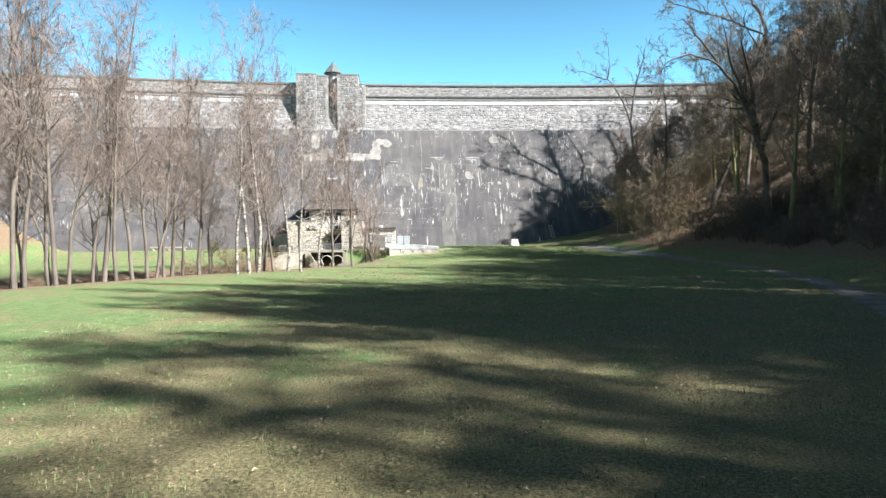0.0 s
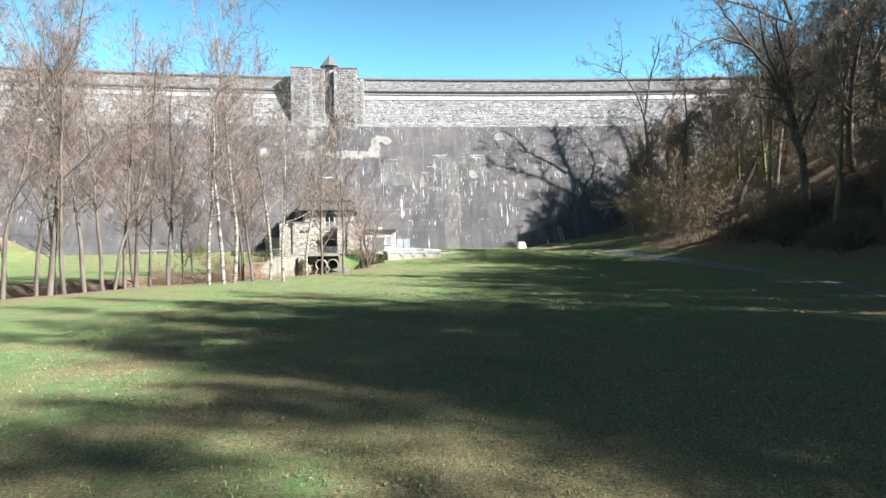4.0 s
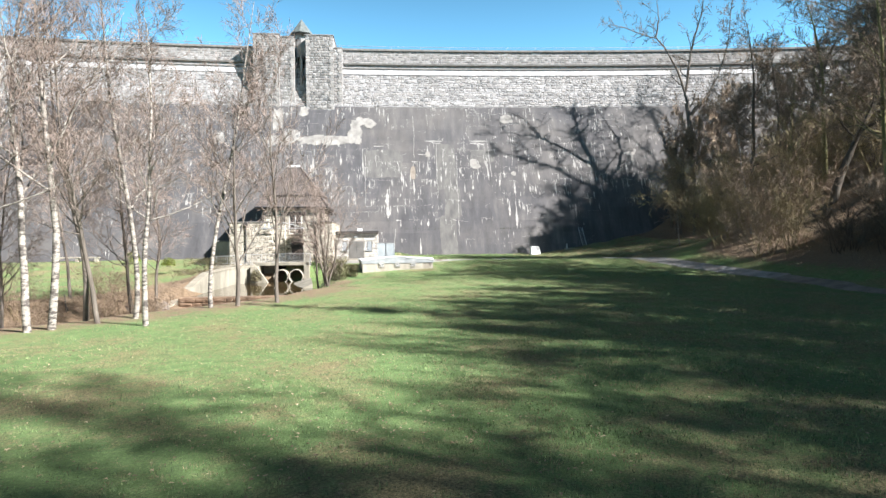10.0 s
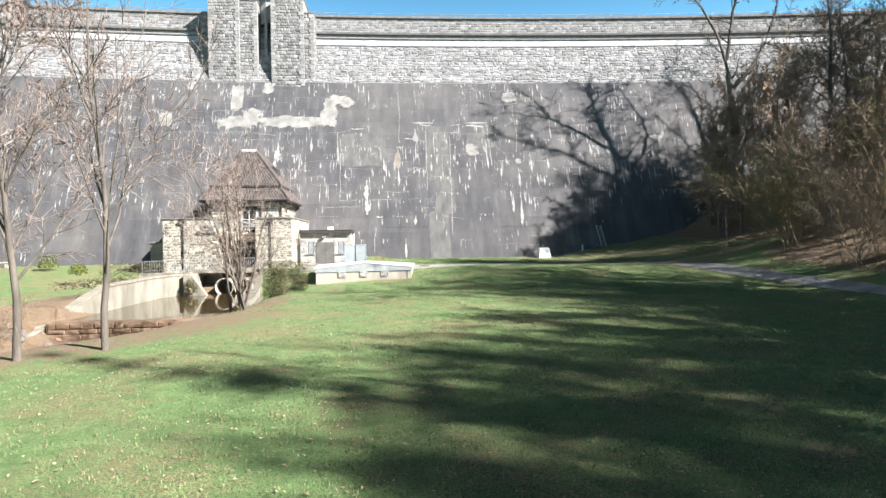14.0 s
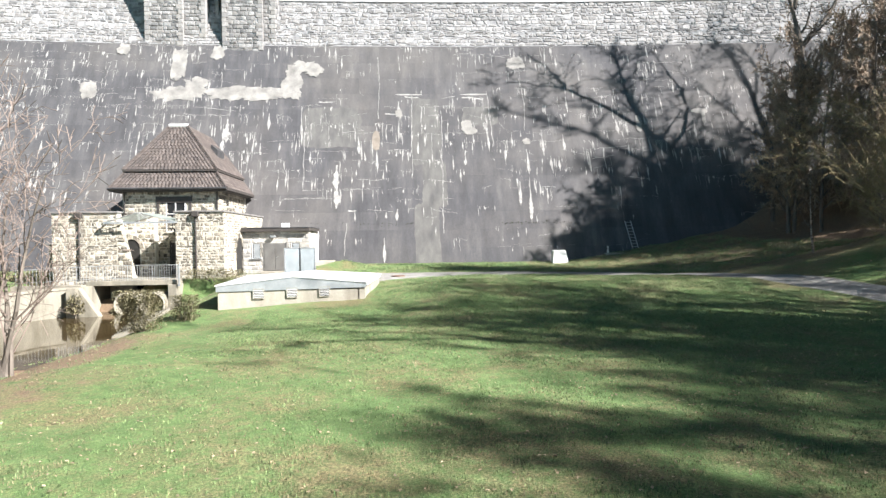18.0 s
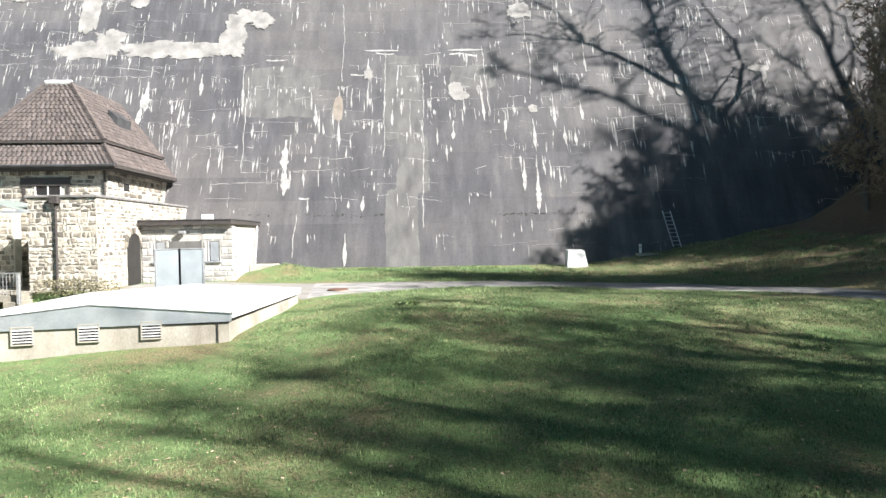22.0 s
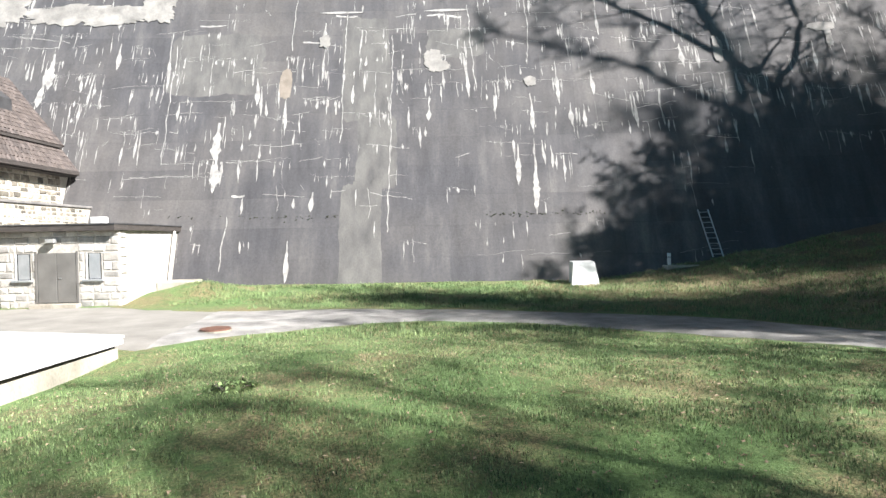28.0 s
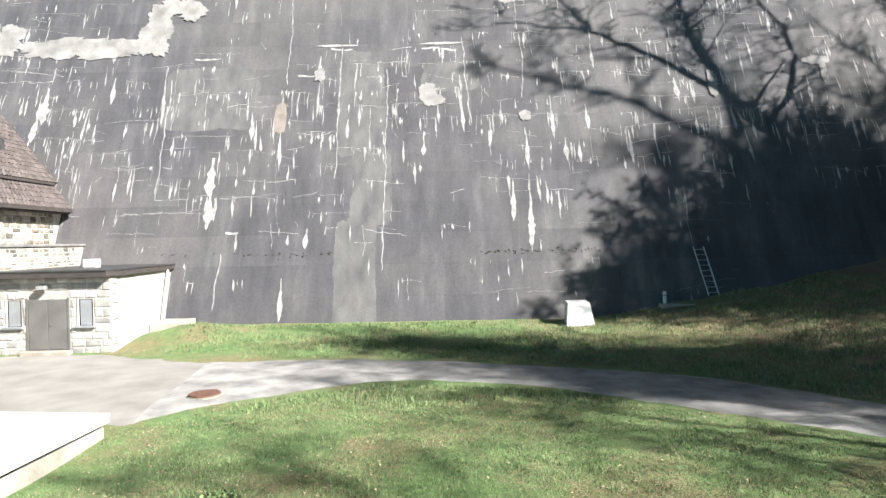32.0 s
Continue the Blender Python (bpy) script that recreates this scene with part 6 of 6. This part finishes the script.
# dark spruces, added on the upper slope to throw shade
def conifer_proto(seed, height, spread, per_whorl=9, gaps=1.0):
    rng = random.Random(seed)
    v, f = [], []
    z = height * 0.10
    while z < height * 0.985:
        t = z / height
        reach = spread * (1 - t) ** 0.8 * rng.uniform(0.75, 1.15)
        for k in range(per_whorl):
            a = rng.uniform(0, 6.283)
            ln = reach * rng.uniform(0.6, 1.1)
            for j in range(max(3, int(ln / 0.22))):
                q = (j + rng.random()) / max(3, int(ln / 0.22))
                r = ln * q
                drop = -0.28 * r * q + 0.12 * r
                w = 0.16 + 0.30 * (1 - q) * min(1.0, ln / 2)
                for sgn in (-1, 1):
                    b = a + sgn * rng.uniform(0.5, 1.1)
                    p = Vector((r * math.cos(a), r * math.sin(a), z + drop))
                    d = Vector((math.cos(b), math.sin(b), rng.uniform(-0.5, 0.15))) * w * rng.uniform(0.9, 1.8)
                    s = Vector((-math.sin(b), math.cos(b), rng.uniform(-0.4, 0.4))) * w * 0.28
                    i0 = len(v)
                    v += [p, p + d * 0.55 + s, p + d, p + d * 0.55 - s]
                    f.append((i0, i0 + 1, i0 + 2, i0 + 3))
        z += height * rng.uniform(0.018, 0.034) * gaps
    a = bpy.data.meshes.new("trunk")
    bm = tube([(0, 0, -0.3), (0.05, 0, height * 0.5), (0, 0, height)], [height * 0.014, height * 0.009, 0.01], 8)
    bm.to_mesh(a)
    bm.free()
    a.materials.append(BARKD)
    b = bpy.data.meshes.new("crown")
    b.from_pydata([tuple(p) for p in v], [], f)
    b.materials.append(NEEDLE)
    return a, b


spruces = [conifer_proto(80 + i, 24.0, 5.4, 10, 1.5) for i in range(2)]
LC, LS = "dense brown bare tree added beside the dam to shade its foot", "tall dark spruce added up the slope to shade the meadow"
rng = random.Random(71)
# dense bare trees added at the abutment, set up-sun to shade the dam's foot
for i, (px, pz) in enumerate([(22.6, 1.2), (24.0, 2.6), (25.2, 4.2), (26.4, 5.6), (27.6, 7.0), (28.8, 8.4), (30.4, 9.4), (31.8, 9.0), (33.0, 9.8), (35.0, 9.2), (37.0, 9.8), (40.0, 9.4), (44.0, 10.5), (29.0, 6.0), (32.0, 6.0), (35.0, 5.5), (27.0, 2.5), (30.0, 3.0), (38.0, 6.0), (20.4, 2.4), (21.8, 4.2), (23.2, 5.8)]):
    best = None
    for k in range(12, 52):
        x, y, z = px + SX * k, face_y(px, pz) + SY * k, pz + SZ * k
        h = z - land(x, y)
        want = 13.5 + 2.5 * math.sin(i * 2.1)
        if y < 96 and x > hill_foot(y) + 13 and (best is None or abs(h - want) < abs(best[3] - want)):
            best = (x, y, z, h)
    x, y, z, h = best
    plant("thicket_tree", thickets[i % 2], x, y, rng.uniform(0, 360), h / 13.0, LC, "thicket of the abutment", (0, 0), wide=0.95 if i < 19 else 0.6)
# tall spruces added up the slope, set by where their shadows fall on the meadow
UPPER = [(33.1, -9.4, 1.75), (38.5, 5.7, 2.2), (39.4, 28.0, 2.2), (41.1, -1.7, 1.7), (43.2, 4.6, 2.2), (46.6, 19.6, 1.7), (46.0, 29.0, 1.7), (44.0, 35.0, 1.5), (44.5, 40.0, 1.6), (47.0, 46.0, 1.55), (48.5, 51.1, 1.3), (51.5, 32.6, 1.5), (55.3, 0.5, 2.2)]
LOWER = [(55.9, 44.9, 1.25), (57.0, -8.9, 2.75), (59.6, 34.3, 1.4), (63.9, -24.8, 1.7), (64.1, 20.6, 1.75), (65.5, 71.7, 1.3), (67.8, -2.3, 1.85), (68.0, 1.8, 2.0), (75.2, 28.7, 1.45), (77.1, 21.5, 1.75), (60.0, -16.0, 2.3), (62.0, -8.0, 2.75), (58.5, -12.5, 2.55), (49.4, -23.5, 2.2), (44.0, -20.0, 1.9), (50.7, -28.0, 2.4), (52.0, -25.5, 2.25), (46.0, -24.0, 2.1)]
EDGE = [(27.5, -4, 1.0), (27, -10, 0.9), (30, 2, 1.0), (31.0, 8, 1.1), (32.5, 14, 1.1), (34, 20, 1.1), (35.5, 27, 1.15), (37.5, 34, 1.15), (39.5, 42, 1.15), (41.5, 48, 1.1)]
for i, (x, y, s) in enumerate(UPPER + LOWER + EDGE):
    plant("added_spruce", spruces[i % 2], x, y, rng.uniform(0, 360), s * 13 / 24, LS, "tall spruces of the slope", (0, 0))
# an added wood, never in view, that closes the valley behind the start
for i in range(26):
    x, y = -52 + 3.0 * i + rng.uniform(-1, 1), -20 - 9 * (i % 3) + rng.uniform(-2, 2)
    if x < 15:
        plant("added_spruce", spruces[i % 2], x, y, rng.uniform(0, 360), rng.uniform(0.85, 1.1), "tall dark spruce added out of view behind the meadow", "spruces behind the meadow", (0, 0))
# far left slope
spots = []
for k in range(400):
    y = rng.uniform(30, 100)
    x = -47 - 0.10 * (97 - y) - rng.uniform(2, 40)
    if len(spots) < 22 and all((x - a) ** 2 + (y - b) ** 2 > 20 for a, b in spots):
        spots.append((x, y))
for i, (x, y) in enumerate(spots):
    plant("hillside_tree", alders[i % 3], x, y, rng.uniform(0, 360), rng.uniform(0.8, 1.15), "bare tree on the opposite hillside", "trees of the far slope", (0, 0))

# bushes at the foot of the slope
BUSH = dict(least=0.007, segs=[5, 4, 3, 1], wander=[0.1, 0.16, 0.18, 0.2], lift=[0.03, 0.03, 0.0, 0.0], taper=[0.8, 0.8, 0.7, 0.6], sides=[5, 3, 3, 3], count=[9, 6, 4], start=[0.15, 0.2, 0.1], angle=[32, 42, 45], thin=[0.5, 0.55, 0.6], ratio=[0.55, 0.5, 0.5], cone=[0.3, 0.4, 0.4], lean=0.45, wood=1)


def bush_proto(seed, stems, height, bark, twigs, r0=0.03, spread=0.35, lean=0.45):
    W, F = ([], []), ([], [])
    r = random.Random(seed)
    for s in range(stems):
        wood, fine = grow(seed * 50 + s, height * r.uniform(0.7, 1.15), r0 * r.uniform(0.7, 1.1), dict(BUSH, lean=lean))
        off = Vector((r.gauss(0, spread), r.gauss(0, spread), 0))
        for dst, src in ((W, wood), (F, fine)):
            k = len(dst[0])
            dst[0].extend(v + off for v in src[0])
            dst[1].extend(tuple(i + k for i in f) for f in src[1])
    out = []
    for nm, (v, f), m in (("stool", W, bark), ("crown", F, twigs)):
        me = bpy.data.meshes.new(nm)
        me.from_pydata([tuple(p) for p in v], [], f)
        me.materials.append(m)
        out.append(me)
    return out


hazels = [bush_proto(7 + i, 10, 4.2, SHRUBTWIG, TWIGR if i else SHRUBTWIG) for i in range(2)]
rng = random.Random(99)
for i, (x, y, s) in enumerate([(31.0, 68.0, 1.0), (32.5, 66.5, 1.1), (33.5, 70.0, 1.35), (31.5, 74.5, 1.3), (34.0, 73.5, 1.5), (35.5, 77.0, 1.5), (36.5, 81.0, 1.4), (38.0, 74.0, 1.5), (39.0, 84.0, 1.5), (40.5, 90.5, 1.4), (36.0, 62.5, 0.9), (42.0, 88.0, 1.4), (44, 80, 1.5), (42, 70, 1.4)]):
    t = thing("hazel_bush", (0, 0, 0), "bare many-stemmed hazel bush at the foot of the slope", "bush", "hazel bushes")
    t.matrix_basis = pose(x, y, land(x, y), 0, 0, rng.uniform(0, 360)) @ Matrix.Diagonal((s * 1.1, s * 1.1, s, 1))
    for nm, me in zip(("stool", "crown"), hazels[(i + 1) % 2]):
        ob = new(nm, me)
        ob.parent = t
pool_tree = thing("pool_tree", (0, 0, 0), "bare bushy willow with many grey stems beside the pool", "tree")
pool_tree.matrix_basis = pose(-0.75, 65.0, land(-0.75, 65.0) - 0.1, 0, 0, 40)
for nm, me in zip(("stool", "crown"), bush_proto(61, 8, 6.4, BARK, TWIG, 0.075, 0.2, 0.17)):
    ob = new(nm, me)
    ob.parent = pool_tree
# undergrowth on the shaded slope
brush = [bush_proto(27 + i, 12, 2.6, BARKD, TWIGD) for i in range(2)]
rng = random.Random(123)
spots = []
for k in range(3000):
    y = rng.uniform(18, 95)
    x = hill_foot(y) + (rng.uniform(4.6, 9) if k % 2 else rng.uniform(5, 22))
    if (63 < y < 84 and x < 42) or (y >= 84 and x < 41):
        continue
    if len(spots) < 120 and all((x - a) ** 2 + (y - b) ** 2 > 3.2 for a, b in spots):
        spots.append((x, y))
for i, (x, y) in enumerate(spots):
    s = rng.uniform(0.5, 1.15)
    t = thing("undergrowth_bush", (0, 0, 0), "dark bare undergrowth bush on the wooded slope", "bush", "undergrowth of the slope")
    t.matrix_basis = pose(x, y, land(x, y), 0, 0, rng.uniform(0, 360)) @ Matrix.Diagonal((s * 1.25, s * 1.25, s, 1))
    for nm, me in zip(("stool", "crown"), brush[i % 2]):
        ob = new(nm, me)
        ob.parent = t
poles = tree_proto("pole", 950, 8.5, 0.06, dict(WOOD, least=0.014, count=[16, 6, 4], start=[0.25, 0.2, 0.1]), MOSSBARK, TWIGD)
for k in range(46):
    y = rng.uniform(20, 92)
    x = hill_foot(y) + rng.uniform(4, 16)
    if (65 < y < 84 and x < 35.5) or y > 84 or throws_too_far(x, y, land(x, y) + 7):
        continue
    plant("young_woodland_tree", poles, x, y, rng.uniform(0, 360), rng.uniform(0.6, 1.15), "thin mossy young tree on the wooded slope", "young trees of the slope", (rng.uniform(-6, 6), rng.uniform(-12, 3)))
for i, (x, y, k) in enumerate([(-12.5, 60.0, 0.5), (-11.0, 63.5, 0.45), (-13.5, 63.0, 0.6), (-12.2, 66.5, 0.5), (-14.5, 58.0, 0.5), (-10.2, 60.8, 0.35), (-15.0, 66.0, 0.5), (-17.0, 60.0, 0.5)]):
    t = thing("bank_bush", (0, 0, 0), "low tangled brown brush on the stream bank", "bush", "brush of the stream bank")
    t.matrix_basis = pose(x, y, max(land(x, y), -2.7), 0, 0, 50 * i) @ Matrix.Diagonal((k * 1.4, k * 1.4, k, 1))
    for nm, me in zip(("stool", "crown"), hazels[1]):
        ob = new(nm, me)
        ob.parent = t
sap = tree_proto("sapling", 901, 5.2, 0.07, dict(SLIM, count=[12, 5, 4]), BIRCH, TWIGD)
plant("birch_sapling", sap, 32.6, 83.9, 20, 1.0, "thin leaning birch sapling on the grassy slope", "")
plant("birch_tree", tree_proto("leaning_birch", 902, 11.5, 0.11, dict(SLIM, count=[14, 5, 5], start=[0.5, 0.2, 0.1], lean=0.02, wander=[0.06, 0.1, 0.14, 0.16]), BIRCH, TWIGD), 33.9, 74.0, 250, 1.0, "thin white birch with a bent crown among the bushes", "", (0, -6))


def leaf_heap(rng, n, rx, ry, h, size, shape="dome"):
    solids = []
    for _ in range(n):
        if shape == "dome":
            a, b = rng.uniform(0, 2 * math.pi), rng.random() ** 0.5
            c = rng.random()
            p = Vector((rx * b * math.cos(a), ry * b * math.sin(a), h * (0.05 + 0.95 * c) * math.sqrt(max(0.0, 1 - b * b * 0.85))))
        else:
            p = Vector((rng.uniform(-rx, rx), rng.uniform(-ry, ry), rng.uniform(0, h)))
        n1 = Vector((rng.gauss(0, 1), rng.gauss(0, 1), rng.gauss(0, 1))).normalized()
        n2 = n1.cross(Vector((0.3, 0.5, 0.8))).normalized()
        s = size * rng.uniform(0.6, 1.3)
        solids.append(([p - n1 * s, p + n2 * s * 0.5, p + n1 * s, p - n2 * s * 0.5], [(0, 1, 2, 3)]))
    return solids


def leafy(name, x, y, z, rx, ry, h, n, size, material, label, category, seed, shape="dome", turn=0.0):
    rng = random.Random(seed)
    t = thing(name, (0, 0, 0), label, category)
    ob = joined("foliage", leaf_heap(rng, n, rx, ry, h, size, shape), material, t, kind="")
    st = bmesh.new()
    for _ in range(10):
        a = rng.uniform(0, 6.28)
        tube([(0.2 * rx * math.cos(a), 0.2 * ry * math.sin(a), -0.1), (0.7 * rx * math.cos(a), 0.7 * ry * math.sin(a), h * 0.75)], [0.02, 0.006], 4, st)
    part("stem_frame", st, BARK, t)
    t.matrix_basis = pose(x, y, z, 0, 0, turn)
    return t


leafy("clipped_bush", -0.75, 72.2, land(-0.75, 72.2) - 0.05, 0.75, 0.5, 0.66 - land(-0.75, 72.2), 9000, 0.032, HEDGELEAF, "square-clipped grey-green bush on the bank above the pool", "bush", 3, "box", -12)
leafy("clipped_bush", 0.3, 73.7, land(0.3, 73.7) - 0.05, 0.45, 0.4, 0.33 - land(0.3, 73.7), 4200, 0.032, HEDGELEAF, "small clipped grey-green bush beside the covered basin", "bush", 13, "box", -8)
leafy("ivy_bush", -9.4, 84.4, -1.6, 0.5, 0.35, 1.2, 700, 0.07, HEDGELEAF, "grey-green ivy hanging down the abutment", "bush", 4)
leafy("clipped_hedge", -2.7, 87.2, 0.0, 1.9, 0.5, 0.62, 2200, 0.05, HEDGELEAF, "low bare clipped hedge along the house wall", "hedge", 5, "box", -18)
leafy("clipped_hedge", -14.2, 86.2, -0.2, 2.4, 0.45, 0.9, 2200, 0.05, HEDGELEAF, "low bare clipped hedge beside the pool", "hedge", 6, "box", 8)
leafy("bank_hedge", -13.2, 78.5, -0.5, 0.8, 4.5, 0.5, 2200, 0.05, HEDGELEAF, "dry grey-green growth along the pool wall", "hedge", 7, "box")
leafy("round_shrub", -17.5, 84.5, 0.0, 0.65, 0.65, 0.85, 900, 0.06, LEAF, "round yellow-green shrub on the far lawn", "shrub", 8)
leafy("round_shrub", -24.0, 92.5, 0.2, 0.8, 0.8, 1.2, 900, 0.07, LEAF, "round yellow-green shrub on the far lawn", "shrub", 9)
leafy("weed_clump", 11.2, 78.6, land(11.2, 78.6), 0.4, 0.3, 0.10, 200, 0.05, GRASS, "low dark-green weed clump in the lawn", "weed", 10)
leafy("stream_growth", -9.0, 58.0, -2.4, 2.5, 2.0, 0.9, 1500, 0.06, DEADLEAF, "brown dead growth on the stream bank", "bank growth", 11)
bench = thing("bench", (-30, 95.5, 0.5), "plain concrete bench on the far lawn at the dam foot", "bench")
bz = land(-30, 95.0)
part("seat", box(-33.5, -28.5, 94.8, 95.3, bz + 0.4, bz + 0.55, 0.02), CONC, bench)
for x in (-33.2, -31, -29):
    part("leg", box(x, x + 0.3, 94.85, 95.25, bz - 0.1, bz + 0.4), CONC, bench)


# ---- grass and fallen leaves ----
def on_lawn(x, y):
    d, side = stream_off(x, y)
    if not side or d < (6.0 if y > 63 else 10.2 + 0.8 * noise.noise((x * 0.5, y * 0.5, 1.0))) or x > hill_foot(y) + (3 if y < 82 else 11):
        return False
    if y > 70:
        near = float(np.interp(x, [7.5, 9.6, 12.6, 15.0, 17.9, 20.0, 21.8, 23.2, 25.0, 26.7], [83.0, 84.9, 86.6, 86.4, 85.3, 83.2, 81.4, 79.6, 76.1, 70.6])) + 0.35 * noise.noise((x * 0.9, 3.0, 0))
        far = float(np.interp(x, [6.6, 8.4, 11.8, 15.0, 18.5, 21.6, 23.7, 25.2, 26.8, 28.2], [90.8, 91.0, 90.9, 90.1, 88.8, 87.5, 85.5, 83.1, 78.8, 72.3])) + 0.3 * noise.noise((x * 0.9, 7.0, 0))
        if near < y < far or (y > 82.2 and x < 7.4 and y < 92.5):
            return False
    if -0.3 < x < 7.3 and 74.6 < y < 86 and x > 1.0 - 0.1 * (y - 75):
        return False
    return y < 97.0


def blades(name, count, seed, material, label, hmin, hmax, y0, y1, x0, x1, width=0.006, bend=0.6, near=1.0):
    rng = random.Random(seed)
    verts, faces = [], []
    made = 0
    for _ in range(count * 4):
        if made >= count:
            break
        x, y = rng.uniform(x0, x1), rng.uniform(y0, y1)
        if y0 < 50 and rng.random() < 0.55:
            y = rng.uniform(y0, 84)
            x = 1.0 + 13.5 * y / 70 + rng.gauss(0, 4.5)
        if not on_lawn(x, y):
            continue
        if noise.noise((x * 0.8, y * 0.8, seed)) + 0.6 * noise.noise((x * 3.0, y * 3.0, seed)) < rng.uniform(-0.5, 0.35) or rng.random() > near + (1 - near) * (smooth(8, 34, y) if near < 1 else 1.0):
            continue
        z = land(x, y)
        for _ in range(3):
            made += 1
            bx, by = x + rng.gauss(0, 0.03), y + rng.gauss(0, 0.03)
            a = rng.uniform(0, 6.283)
            h = rng.uniform(hmin, hmax)
            w = width * rng.uniform(0.7, 1.4)
            lx, ly = math.cos(a) * h * bend * rng.random(), math.sin(a) * h * bend * rng.random()
            cx, cy = -math.sin(a) * w, math.cos(a) * w
            k = len(verts)
            verts += [(bx - cx, by - cy, z - 0.01), (bx + cx, by + cy, z - 0.01), (bx + lx, by + ly, z + h)]
            faces.append((k, k + 1, k + 2))
    ob = pydata(name, verts, faces, material)
    tagged(ob, label, "grass", kind="stuff")


blades("lawn_grass", 270000, 1, GRASS, "short green lawn grass", 0.025, 0.06, 6, 70, -8, 30, 0.007, near=0.45)
blades("dry_grass", 120000, 2, STRAW, "short dry straw-coloured grass", 0.025, 0.06, 6, 60, -8, 26, 0.006)
blades("lawn_grass", 270000, 3, GRASS, "short green lawn grass", 0.02, 0.06, 66, 88, 3, 24, 0.0055, bend=0.8)
blades("dry_grass", 36000, 4, STRAW, "short dry straw-coloured grass", 0.015, 0.045, 64, 88, 2, 26, 0.004, bend=0.9)
blades("slope_grass", 70000, 5, GRASS, "rough green grass on the bank below the dam", 0.05, 0.16, 84, 97, 4, 37, 0.009)
blades("slope_straw", 40000, 6, STRAW, "rough dry grass on the bank below the dam", 0.05, 0.14, 84, 97, 18, 37, 0.009)


def fallen_leaves():
    rng = random.Random(9)
    verts, faces = [], []
    n = 0
    while n < 40000:
        x, y = rng.uniform(-8, 40), rng.uniform(6, 95)
        u = x - hill_foot(y)
        if u < 0 and not on_lawn(x, y):
            continue
        if u < 0 and noise.noise((x * 0.3, y * 0.3, 4)) < rng.uniform(-0.6, 0.5):
            continue
        n += 1
        z = land(x, y) + 0.025
        a, s = rng.uniform(0, 6.283), rng.uniform(0.018, 0.042) * (1.5 if u > 0 else 1.0)
        c, sn = math.cos(a) * s, math.sin(a) * s
        k = len(verts)
        t = rng.uniform(0.0, 0.03)
        verts += [(x - c, y - sn, z), (x + sn * 0.6, y - c * 0.6, z + t), (x + c, y + sn, z + 0.01), (x - sn * 0.6, y + c * 0.6, z + t)]
        faces.append((k, k + 1, k + 2, k + 3))
    ob = pydata("fallen_leaves", verts, faces, DEADLEAF)
    tagged(ob, "scattered pale dead leaves on the grass", "leaves", kind="stuff")


fallen_leaves()
